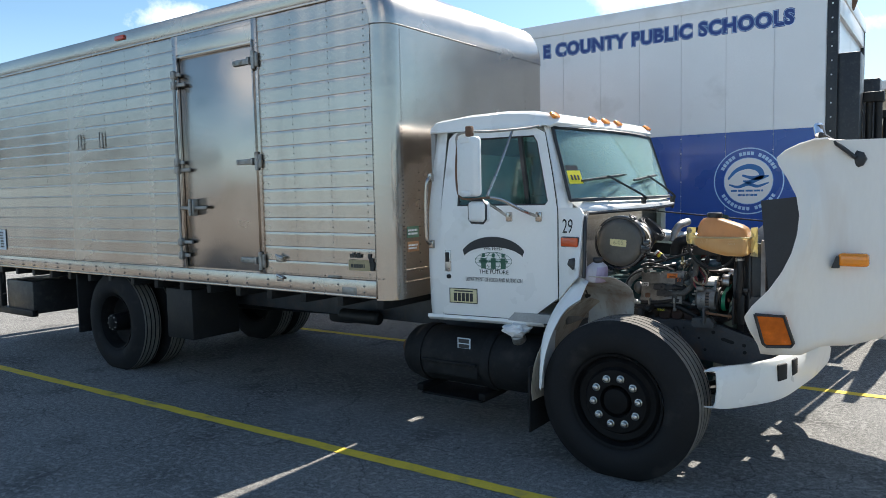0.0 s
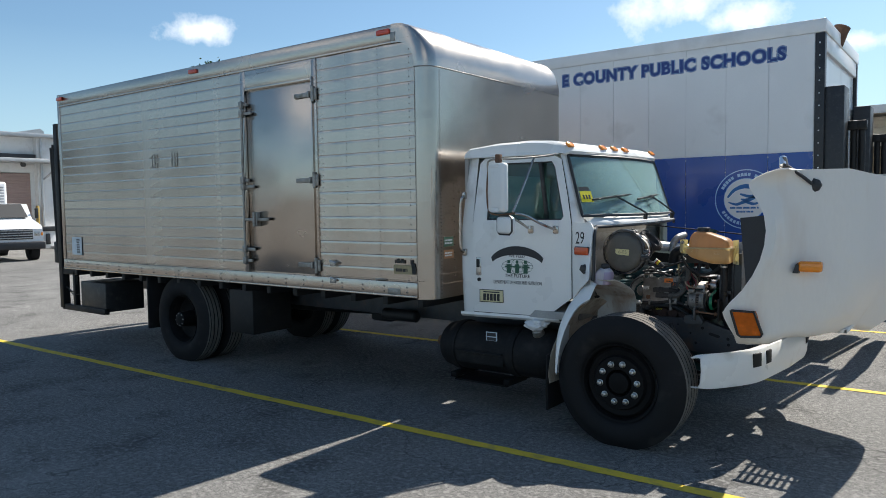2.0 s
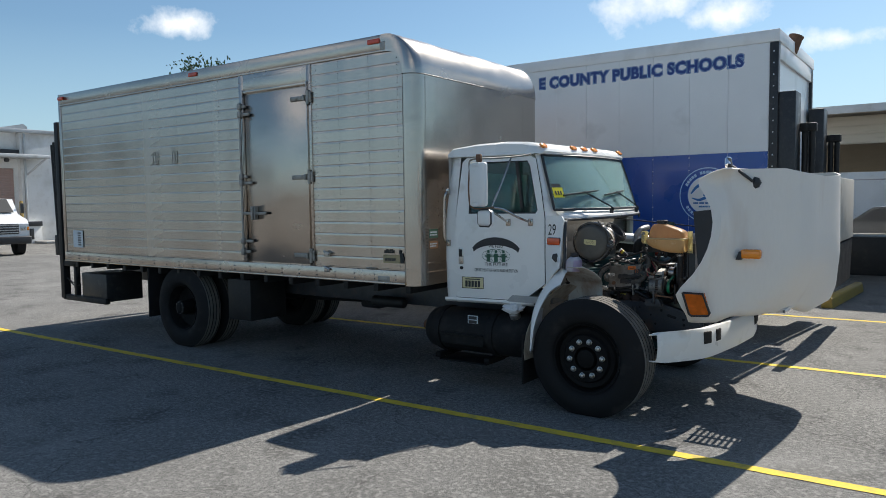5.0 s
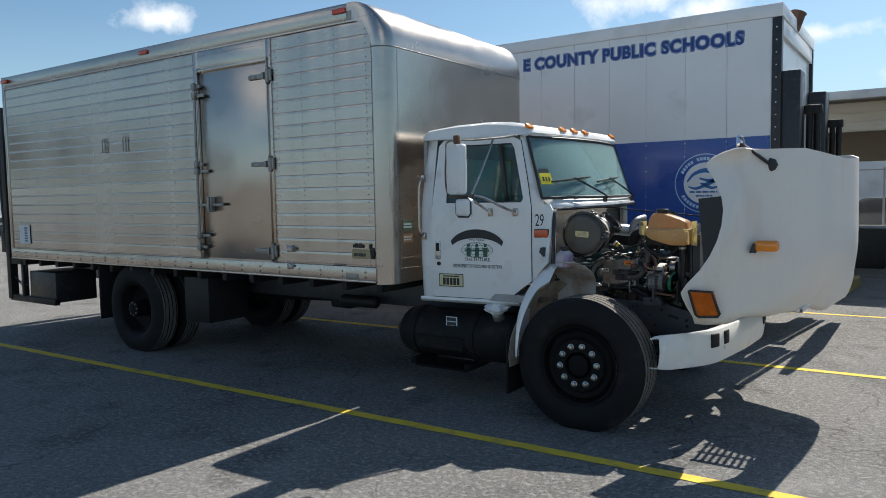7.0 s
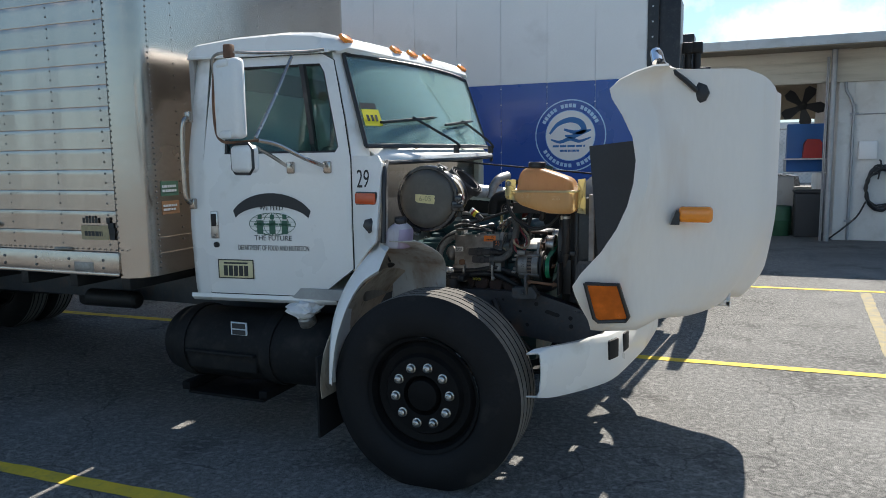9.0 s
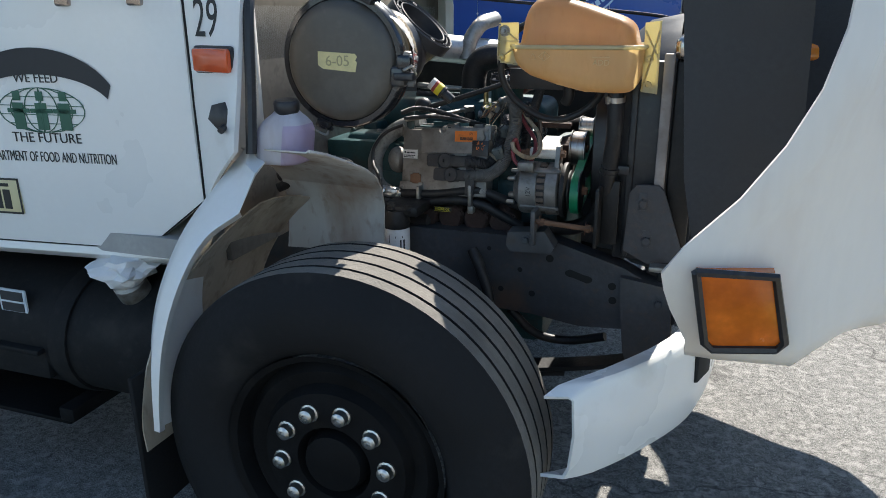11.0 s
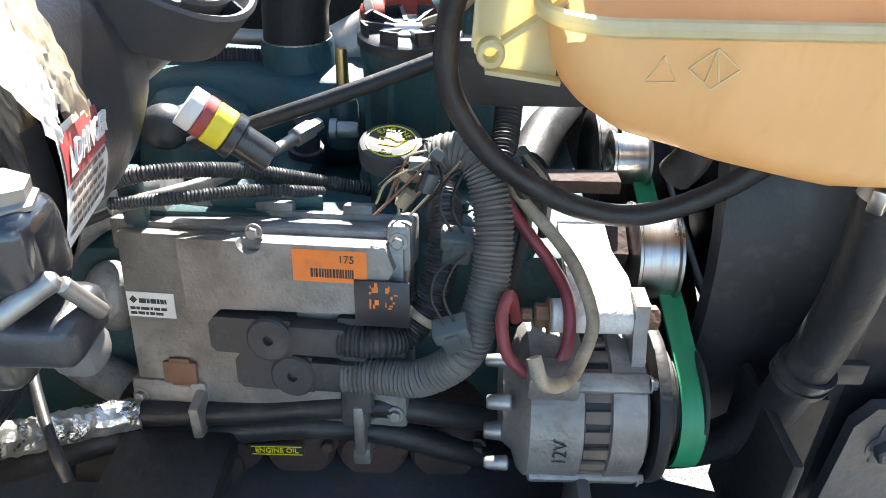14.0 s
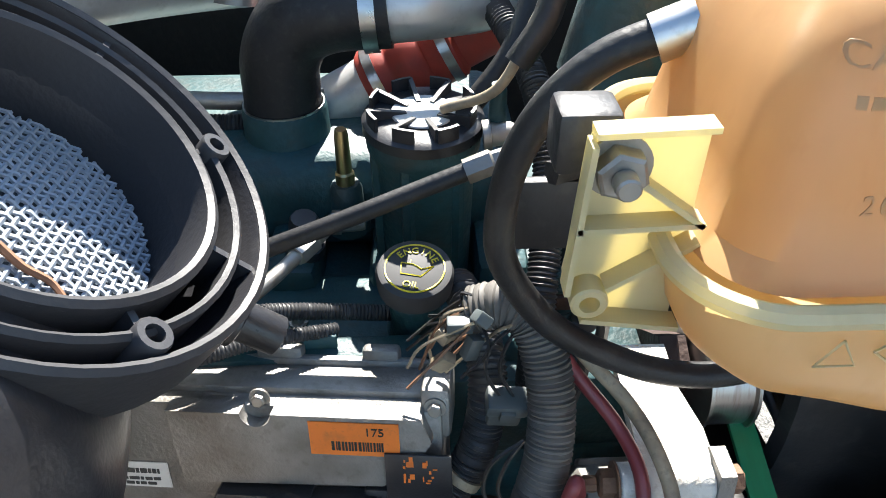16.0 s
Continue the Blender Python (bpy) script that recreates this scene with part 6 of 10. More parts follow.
    lathe(bm, (-1.785, 0.47, 0.53), (1, 0, 0), [(0, 0.0), (0.0, 0.14), (0.012, 0.175), (0.04, 0.195), (0.09, 0.204), (0.13, 0.206), (0.14, 0.211), (0.30, 0.211), (1.02, 0.211), (1.065, 0.211), (1.075, 0.206), (1.10, 0.202), (1.135, 0.182), (1.145, 0.15), (1.145, 0)], 40, up=(0, 0, 1), squash=(1.0, 1.12))
    tank = part("fuel_tank", bm, TANKBLACK, truck, "grimy black cylindrical fuel tank")
    for x in (-1.62, -1.02):
        bm = B()
        lathe(bm, (x, 0.47, 0.53), (1, 0, 0), [(-0.035, 0.210), (-0.035, 0.220), (-0.012, 0.224), (0.012, 0.224), (0.035, 0.220), (0.035, 0.210)], 40, up=(0, 0, 1), squash=(1.0, 1.12))
        part("tank_strap", bm, TANKBLACK, tank, "black tank strap")
    bm = B()
    box(bm, -1.56, -1.08, 0.205, 0.26, 0.515, 0.535, 0.006)
    box(bm, -1.56, -1.08, 0.235, 0.27, 0.42, 0.52, 0.01)
    part("tank_step", bm, TANKBLACK, tank)
    for x in (-1.60, -1.05):
        bm = B()
        box(bm, x - 0.03, x + 0.03, 0.24, 0.74, 0.27, 0.32, 0.008)
        part("tank_bracket", bm, RIMBLACK, tank)
    bm = B()
    box(bm, -1.60, -1.06, 0.26, 0.60, 0.245, 0.262, 0.005)
    part("foot_plate", bm, RIMBLACK, tank, "bent black foot plate")
    bm = B()
    box(bm, -1.265, -1.155, 0.262, 0.268, 0.625, 0.705, 0.0, m=Matrix.Translation((0, 0, 0)))
    part("tank_label", bm, PALEPAPER, tank)
    bm = B()
    box(bm, -1.255, -1.165, 0.259, 0.263, 0.632, 0.660)
    box(bm, -1.255, -1.165, 0.259, 0.263, 0.668, 0.698)
    part("label_print", bm, DARKGREY, tank)
    bm = B()
    cyl(bm, (-0.80, 0.36, 0.70), (-0.80, 0.33, 0.76), 0.05, seg=16, cap=0.01)
    part("filler_cap", bm, ZINC, tank)
    bm = B()
    bmesh.ops.create_icosphere(bm, subdivisions=3, radius=0.085)
    for v in bm.verts:
        v.co = Vector((v.co.x * 1.2, v.co.y * 0.9, v.co.z * 0.55)) * (1 + 0.55 * noise.noise(v.co * 22)) + Vector((-0.80, 0.33, 0.80))
    rag = whole("rag", bm, RAGWHITE, "crumpled white rag stuffed on the fuel filler", "rag", smooth=25)
    bm = B()
    cyl(bm, (-1.90, 0.62, 0.50), (-2.02, 0.62, 0.50), 0.06, 0.05, seg=16)
    part("exhaust_end", bm, RUST, truck, "rusty exhaust end")
    # chassis
    for y in (0.79, 1.57):
        bm = B()
        box(bm, -8.0, -0.45, y, y + 0.08, 0.66, 0.93, 0.006)
        part("frame_rail", bm, RAILPAINT, truck, "oily black frame rail")
    for i in range(16):
        bm = B()
        x = -7.9 + i * 0.405
        box(bm, x, x + 0.06, 0.03, 2.41, 0.90, 0.985, 0.004)
        part("cross_bearer", bm, GREASE, truck)
    bm = B()
    cyl(bm, (-5.42, 0.3, 0.488), (-5.42, 2.14, 0.488), 0.075, seg=16)
    bmesh.ops.create_uvsphere(bm, u_segments=16, v_segments=10, radius=0.21, matrix=Matrix.Translation((-5.40, MID, 0.5)))
    part("rear_axle", bm, GREASE, truck)
    bm = B()
    cyl(bm, (0.03, 0.3, 0.46), (0.03, 2.14, 0.46), 0.055, seg=12)
    part("front_axle", bm, GREASE, truck)
    bm = B()
    cyl(bm, (-5.2, MID, 0.55), (-1.4, MID, 0.68), 0.05, seg=12)
    part("drive_shaft", bm, GREASE, truck)
    for y in (0.70, 1.66):
        bm = B()
        for k in range(5):
            l = 0.75 - 0.13 * k
            box(bm, -5.42 - l, -5.42 + l, y, y + 0.075, 0.60 - 0.018 * k, 0.614 - 0.018 * k)
        part("leaf_spring", bm, GREASE, truck)
    bm = B()
    box(bm, -4.55, -4.15, 0.08, 0.62, 0.42, 0.90, 0.01)
    part("battery_box", bm, GREASE, truck, "dark battery box under the cargo box")
    bm = B()
    box(bm, -3.2, -2.9, 0.9, 1.5, 0.55, 0.80, 0.04)
    part("gearbox", bm, GREASE, truck)
    bm = B()
    cyl(bm, (-4.75, 0.42, 0.60), (-4.75, 1.0, 0.60), 0.12, seg=20, cap=0.02)
    part("air_tank", bm, GREASE, truck)
    bm = B()
    cyl(bm, (-2.75, 0.62, 0.70), (-2.3, 0.62, 0.70), 0.06, seg=14, cap=0.02)
    part("exhaust_silencer", bm, GREASE, truck)
    bm = B()
    box(bm, -6.12, -6.09, 0.03, 0.62, 0.32, 0.96, 0.004)
    part("rear_mud_flap", bm, RUBBER, truck)
    # lift gate at the back
    for y in (0.02, 2.34):
        bm = B()
        box(bm, -8.34, -8.24, y, y + 0.10, 0.42, 3.0 if y < 1 else 3.0, 0.008)
        part("lift_column", bm, GREASE, truck, "black lift gate column")
    bm = B()
    for x0, x1, z0, z1 in ((-8.30, -7.15, 0.40, 0.48), (-8.30, -7.9, 0.90, 0.98)):
        box(bm, x0, x1, 0.03, 0.10, z0, z1, 0.006)
    box(bm, -7.98, -7.92, 0.03, 0.10, 0.45, 0.95, 0.006)
    lift = part("lift_frame", bm, GREASE, truck, "black lift gate frame")
    bm = B()
    box(bm, -7.80, -7.15, 0.05, 0.6, 0.43, 0.82, 0.015)
    part("pump_box", bm, BLACK, lift, "black pump box")
    bm = B()
    tube(bm, [(-8.22, 0.06, 0.72), (-8.05, 0.06, 0.66), (-7.95, 0.06, 0.70), (-7.9, 0.06, 0.88)], 0.01, 6)
    tube(bm, [(-8.2, 0.07, 0.70), (-8.0, 0.05, 0.62), (-7.85, 0.06, 0.64)], 0.008, 6)
    part("lift_cable", bm, HOSE, lift)
    bm = B()
    for dx, zt in ((-8.48, 2.68), (-8.42, 2.72)):
        tube(bm, [(dx + 0.08, 0.06, 1.2), (dx + 0.04, 0.06, 2.0), (dx, 0.06, zt)], 0.03, 8)
    box(bm, -8.40, -8.30, 0.1, 2.3, 0.95, 1.9, 0.01)
    box(bm, -8.50, -8.34, 0.04, 0.12, 1.05, 1.35, 0.01)
    part("lift_arm", bm, GREASE, lift)


YELLOWSTICK = material("yellow_sticker", (0.85, 0.72, 0.02), 0.5, vary=0.05)
RAGWHITE = material("rag_cloth", (0.72, 0.72, 0.72), 0.9, vary=0.1, scale=30)
cab_outside()
# ---- the hood, tilted forward on its hinges ----
HOODX = {  # height: x of the wheel arch's edge
    0.80: 0.84, 0.86: 0.79, 0.95: 0.752, 1.03: 0.728, 1.07: 0.738, 1.137: 0.803, 1.226: 0.875, 1.35: 0.945, 1.47: 0.982, 1.61: 0.992, 1.70: 0.975, 1.78: 0.94, 1.89: 0.872, 1.92: 0.875, 1.965: 0.945, 2.0: 1.07}


def hood_section(z):
    """The hood's outline at a height, from the near arch edge over the top panel to the middle."""
    ks = sorted(HOODX)
    e = HOODX[ks[0]]
    for a, b in zip(ks, ks[1:]):
        if a <= z <= b:
            e = HOODX[a] + (HOODX[b] - HOODX[a]) * (z - a) / (b - a)
    if z > ks[-1]:
        e = HOODX[ks[-1]]
    f = (z - 0.8) / 1.22
    ye = 0.135 + 0.12 * max(0, f - 0.5) + (0.10 * max(0.0, (1.04 - z) / 0.2))
    tuck = 0.16 * (max(0.0, 1.38 - z) / 0.52) ** 2
    pts = [(e, ye), (e + 0.06, ye - 0.005 + 0.02 * f), (e + (1.15 - e) * 0.6, 0.19 + 0.09 * f), (1.14, 0.275 + 0.07 * f), (1.21, 0.325 + 0.06 * f), (1.32, 0.375 + 0.05 * f), (1.42, 0.44 + 0.05 * f), (1.49, 0.52 + 0.05 * f), (1.525, 0.61 + 0.06 * f), (1.550, 0.80), (1.575, 1.0), (1.592, MID)]
    return [(x - tuck * max(0.0, (x - 0.95) / 0.6), y) for x, y in pts]


def hood():
    zs = [0.87, 0.90, 0.95, 1.0, 1.04, 1.1, 1.2, 1.3, 1.4, 1.5, 1.6, 1.7, 1.8, 1.87, 1.91, 1.945, 1.975, 1.995]
    bm = B()
    rows = []
    # the nose turns under towards the grille
    for k, (dz, pull) in enumerate(((-0.055, 0.16), (-0.045, 0.075), (-0.02, 0.02))):
        base = hood_section(0.86)
        rows.append([Vector((x + (MID - y) * 0.0 - pull * max(0.0, x - 1.0) * 1.2, y + pull * (1 if y < 1 else 0) * 0.5, 0.86 + dz + 0.18 * max(0.0, (x - 1.25)) * 2)) for x, y in base])
    for z in zs:
        lift = [(0.18 * max(0.0, x - 1.25) * 2 * max(0.0, (1.3 - z) / 0.44)) for x, y in hood_section(z)]
        rows.append([Vector((x, y, z + d - 0.055 * max(0.0, (z - 1.7) / 0.3) ** 2 * max(0.0, (x - 1.42) / 0.18))) for (x, y), d in zip(hood_section(z), lift)])
    full = []
    for r in rows:
        far_half = [Vector((p.x + (0.12 + 0.11 * (max(0.0, 1.38 - p.z) / 0.52) ** 2) * (MID - p.y) / 0.6 * min(1, max(0, (p.x - 1.0) / 0.4)), 2 * MID - p.y, p.z - 0.05 * max(0.0, (1.3 - p.z) / 0.44) * min(1, max(0, (p.x - 1.2) / 0.3)))) for p in r[-2::-1]]
        full.append(r + far_half)
    for r in full:
        for p in r:
            near = min(1.0, max(0.0, (0.85 - p.y) / 0.4)) * min(1.0, max(0.0, (p.x - 0.97) / 0.06))
            middle = max(0.0, 1 - abs(p.y - 1.42) / 0.36) * min(1.0, max(0.0, (p.x - 1.25) / 0.1))
            p.z += 0.062 * near * min(1.0, max(0.0, (1.02 - p.z) / 0.12)) - 0.055 * middle * min(1.0, max(0.0, (1.15 - p.z) / 0.2))
    grid_sheet(bm, full)
    thicken(bm, 0.012)
    root = part("hood", bm, CHALK, truck, "chalky white hood tilted forward over the bumper", 55)
    # dark bare fibreglass on the inside
    bm = B()
    inner = [[p + (Vector((1.12, MID, p.z)) - p).normalized() * 0.022 for p in r[1:-1]] for r in full[4:-4]]
    grid_sheet(bm, inner)
    thicken(bm, 0.003)
    part("hood_lining", bm, SHIELD, root, "dark grey inside of the hood", 55)
    bm = B()
    grid_sheet(bm, [[(0.80, 0.60, 0.98), (1.0, 0.60, 0.98)], [(0.77, 0.40, 0.91), (1.0, 0.42, 0.90)], [(0.765, 0.27, 0.88), (0.98, 0.30, 0.86)]])
    thicken(bm, 0.006)
    part("shield_flap", bm, SHIELD, root, "dark rubber flap below the shield")
    # grille under the nose: bars across the truck and ribs between them
    for i in range(10):
        bm = B()
        box(bm, 0.985 + i * 0.0437, 1.005 + i * 0.0437, 0.72, 1.74, 0.875, 0.90, 0.003)
        part("grille_bar", bm, CHALK, root)
    for i in range(7):
        bm = B()
        box(bm, 0.97, 1.40, 0.72 + i * 0.168, 0.735 + i * 0.168, 0.872, 0.903, 0.003)
        part("grille_rib", bm, CHALK, root)
    # corner lamp
    for far in (False, True):
        f = (lambda y: 2 * MID - y) if far else (lambda y: y)
        bm = B()
        poly = [(0.792, 1.062), (0.930, 1.058), (0.968, 0.905), (0.955, 0.885), (0.838, 0.878), (0.822, 0.895)]
        prism(bm, poly, "y", f(0.127), f(0.18))
        bevel_all(bm, 0.008)
        for v in bm.verts:
            v.co.y += (0.02 if not far else -0.02) * (v.co.x - 0.88) / 0.1 + (0.34 if not far else -0.34) * max(0, (1.05 - v.co.z))
        lamp = part("corner_lamp", bm, AMBERDARK, root, "amber corner lamp with dark bezel")
        bm = B()
        ring = [Vector((x, f(0.124) + (1 if not far else -1) * (0.02 * (x - 0.88) / 0.1 + 0.34 * max(0, 1.05 - z)), z)) for x, z in poly + poly[:1]]
        tube(bm, ring, 0.009, 6, smooth=False)
        part("lamp_bezel", bm, BLACK, lamp)
        bm = B()
        box(bm, 1.160, 1.300, f(0.265) if not far else f(0.345), f(0.345) if not far else f(0.265), 1.325, 1.395, 0.018, 3)
        marker = part("side_lamp", bm, AMBER, root, "amber side lamp on a black stalk")
        bm = B()
        prism(bm, [(1.128, 1.315), (1.165, 1.315), (1.165, 1.372), (1.150, 1.378)], "y", f(0.268), f(0.36))
        part("lamp_stalk", bm, BLACK, marker)
    # look-down mirror arm
    bm = B()
    lathe(bm, (1.225, 0.395, 1.89), (-0.15, -1, 0), [(-0.02, 0.048), (0.008, 0.048), (0.014, 0.03), (0.016, 0)], 8)
    tube(bm, [(1.22, 0.37, 1.90), (1.16, 0.34, 1.955), (1.08, 0.33, 2.02)], 0.011, 8)
    tube(bm, [(1.075, 0.30, 2.01), (1.055, 0.34, 2.07)], 0.02, 8, smooth=False)
    part("hood_mirror", bm, BLACK, root, "black look-down mirror arm")
    bm = B()
    cyl(bm, (1.06, 0.30, 2.02), (1.045, 0.36, 2.075), 0.025, seg=10)
    part("mirror_face", bm, MIRROR, root)
    # inner splash shields
    for y in (0.62, 1.80):
        bm = B()
        prism(bm, [(0.715, 1.67), (1.0, 1.70), (1.02, 1.3), (0.99, 0.95), (0.80, 0.95), (0.765, 1.12)], "y", y, y + 0.012)
        part("splash_shield", bm, SHIELD, root, "dark grey rubberised splash shield")
    for o in (root, *root.children_recursive):
        for v in o.data.vertices:
            w = min(1.0, max(0.0, (0.75 - v.co.y) / 0.5))
            v.co += Vector((0.022, -0.07, 0.02 * (1.65 - v.co.z))) * w
    # bumper
    bm = B()
    plan = [(0.135, 0.565), (0.16, 0.60), (0.23, 0.665), (0.33, 0.735), (0.44, 0.805), (0.55, 0.855), (0.67, 0.88), (0.80, 0.897), (1.22, 0.945), (1.70, 0.965), (1.93, 0.935), (2.12, 0.86), (2.25, 0.76), (2.30, 0.70)]

    def bx(y):
        for (a, p), (b, q) in zip(plan, plan[1:]):
            if y <= b:
                return p + (q - p) * (y - a) / (b - a)
        return plan[-1][1]
    rows = []
    n = 60
    for z, off in ((0.728, -0.06), (0.737, -0.004), (0.728, 0.008), (0.62, 0.014), (0.52, 0.006), (0.488, -0.006), (0.482, -0.06)):
        row = []
        for i in range(n + 1):
            y = 0.135 + 2.165 * i / n
            end = max(0.0, 1 - min(y - 0.135, 2.30 - y) / 0.07) ** 2
            x = sum(bx(min(2.30, max(0.135, y + d))) for d in (-0.05, -0.025, 0, 0.025, 0.05)) / 5
            row.append((x + off, y, z + (0.6 - z) * 0.14 * end))
        rows.append(row)
    grid_sheet(bm, rows)
    thicken(bm, 0.008)
    bump = part("bumper", bm, WHITE, truck, "white painted steel bumper", 50)
    # no slots are cut: dark blocks imitate the shade inside them
    for y in (0.545, 0.725, 1.70, 1.86):
        bm = B()
        lean = math.atan2(bx(y + 0.04) - bx(y - 0.04), 0.08)
        box(bm, -0.012, 0.010, -0.048, 0.048, -0.050, 0.050, 0.008, m=Matrix.Translation((bx(y) + 0.008, y, 0.658)) @ Matrix.Rotation(-lean, 4, "Z"))
        part("bumper_slot", bm, GAPSHADE, bump, "dark block in place of a bumper slot's shade")


AMBERDARK = material("dark_amber_lens", (0.62, 0.14, 0.012), 0.18, vary=0.25, scale=20, coat=0.5)
SHIELD = material("rubberised_shield", (0.035, 0.04, 0.046), 0.7, vary=0.2, scale=6, bump=0.2, bump_scale=120)
hood()
# ---- engine bay materials ----
TEAL = material("teal_engine_paint", (0.020, 0.064, 0.071), 0.5, spec=0.36, vary=0.35, scale=12, fine=120, bump=0.15, bump_scale=140, dirt=(0.05, 0.045, 0.038), dirt_amount=0.35, dirt_scale=14)
MOULD = material("moulded_black", (0.024, 0.024, 0.027), 0.34, spec=0.45, vary=0.2, scale=15, fine=200, bump=0.06, bump_scale=400, dirt=(0.11, 0.105, 0.095), dirt_amount=0.12, dirt_scale=10)
COVERM = material("filter_cover", (0.085, 0.075, 0.062), 0.42, vary=0.2, scale=5, dirt=(0.16, 0.14, 0.115), dirt_amount=0.25, dirt_scale=4)
TAPE = material("masking_tape", (0.66, 0.58, 0.30), 0.8, vary=0.12, scale=40, bump=0.2, bump_scale=300)
INK = material("pencil_ink", (0.34, 0.30, 0.17), 0.8)
ORANGEL = material("orange_label", (0.80, 0.20, 0.025), 0.5, vary=0.12, scale=60, dirt=(0.35, 0.12, 0.04), dirt_amount=0.25, dirt_scale=40)
LABELW = material("white_label", (0.62, 0.61, 0.58), 0.55, vary=0.1, scale=50)
LABELR = material("red_label", (0.33, 0.05, 0.045), 0.5, vary=0.1)
BROWNL = material("brown_label", (0.17, 0.085, 0.045), 0.6, vary=0.25, scale=60)
GREENB = material("green_belt", (0.008, 0.20, 0.085), 0.4, vary=0.15, scale=20, stretch=(6, 1, 1))
REDH = material("red_silicone", (0.36, 0.045, 0.03), 0.55, vary=0.2, scale=14, dirt=(0.16, 0.05, 0.035), dirt_amount=0.3, dirt_scale=12)
REDW = material("red_cable", (0.20, 0.035, 0.04), 0.45, vary=0.2, scale=30)
TANCABLE = material("weathered_cable", (0.31, 0.25, 0.17), 0.6, vary=0.3, scale=40, dirt=(0.06, 0.05, 0.045), dirt_amount=0.4, dirt_scale=35)
LOOM = material("grey_convoluted_loom", (0.115, 0.108, 0.098), 0.65, vary=0.25, scale=20, dirt=(0.05, 0.047, 0.044), dirt_amount=0.4, dirt_scale=18)
BLACKLOOM = material("black_convoluted_loom", (0.03, 0.03, 0.032), 0.5, vary=0.2, scale=30)
CONNECT = material("grey_connector", (0.075, 0.09, 0.092), 0.5, vary=0.2, scale=60)
YELLOWT = material("yellow_print", (0.75, 0.62, 0.03), 0.5)
CREAM = material("oil_filter_white", (0.72, 0.73, 0.73), 0.35, vary=0.05, scale=20, dirt=(0.4, 0.38, 0.33), dirt_amount=0.2, dirt_scale=20)
LINER = material("dirty_fender_liner", (0.50, 0.435, 0.35), 0.7, vary=0.25, scale=5, dirt=(0.13, 0.085, 0.05), dirt_amount=0.55, dirt_scale=5, stretch=(1, 1, 0.5), bump=0.1, bump_scale=60)
FOIL = material("foil_tape", (0.62, 0.61, 0.58), 0.3, metal=0.9, vary=0.3, scale=40, bump=0.6, bump_scale=60)
FIREWALL = material("stained_firewall", (0.22, 0.20, 0.175), 0.6, vary=0.3, scale=5, dirt=(0.06, 0.052, 0.045), dirt_amount=0.5, dirt_scale=5)
SCREEN = material("filter_paper", (0.30, 0.335, 0.38), 0.8, vary=0.15, scale=30)
BRASS = material("brass_fitting", (0.62, 0.47, 0.22), 0.35, metal=1.0, vary=0.2, scale=40)
RED_CAP = material("red_cap", (0.45, 0.02, 0.03), 0.4)
BRICK = material("rust_brown_exhaust", (0.05, 0.028, 0.022), 0.85, vary=0.35, scale=14, bump=0.3, bump_scale=110)


def translucent(name, colour, glow, rough=0.35, soak=0.36):
    """Yellowed translucent plastic: light soaks through it."""
    mat = material(name, colour, rough, vary=0.14, scale=9, fine=50, dirt=tuple(c * k for c, k in zip(colour, (0.66, 0.56, 0.44))), dirt_amount=0.3, dirt_scale=8, stretch=(1.6, 1.0, 0.6))
    nt = mat.node_tree
    p = nt.nodes["Principled BSDF"]
    out = next(n for n in nt.nodes if n.type == "OUTPUT_MATERIAL")
    tr = nt.nodes.new("ShaderNodeBsdfTranslucent")
    tr.inputs["Color"].default_value = (*glow, 1)
    mx = nt.nodes.new("ShaderNodeMixShader")
    mx.inputs[0].default_value = soak
    nt.links.new(p.outputs[0], mx.inputs[1])
    nt.links.new(tr.outputs[0], mx.inputs[2])
    nt.links.new(mx.outputs[0], out.inputs["Surface"])
    return mat


TANKTOP = translucent("amber_tank_plastic", (0.52, 0.315, 0.145), (0.78, 0.45, 0.16), soak=0.34)
TANKLOW = translucent("cream_tank_plastic", (0.52, 0.40, 0.215), (0.76, 0.55, 0.24), soak=0.34)
TANKLUG = translucent("pale_tank_lug", (0.60, 0.55, 0.37), (0.86, 0.77, 0.42), soak=0.45)
BOTTLE = translucent("milky_bottle", (0.74, 0.72, 0.76), (0.6, 0.5, 0.68))
BOTTLEP = translucent("violet_fluid_bottle", (0.60, 0.50, 0.66), (0.52, 0.38, 0.62))


def bolt(bm, at, axis, r=0.008, h=0.008, washer=True, mat=0):
    at, d = Vector(at), Vector(axis).normalized()
    if washer:
        lathe(bm, at - d * 0.001, d, [(0, r * 1.5), (0.002, r * 1.5), (0.002, 0)], 14, mat=mat)
    lathe(bm, at, d, [(0, r), (h, r), (h + r * 0.15, r * 0.8), (h + r * 0.15, 0)], 6, mat=mat)


# ---- air cleaner ----
RINGM = material("dull_collar_plastic", (0.030, 0.030, 0.033), 0.48, vary=0.25, scale=15, spec=0.42, bump=0.05, bump_scale=300)
GLOSSM = material("glossy_black_cover", (0.018, 0.018, 0.02), 0.22, vary=0.2, scale=8, coat=0.5, dirt=(0.07, 0.065, 0.055), dirt_amount=0.17, dirt_scale=8)


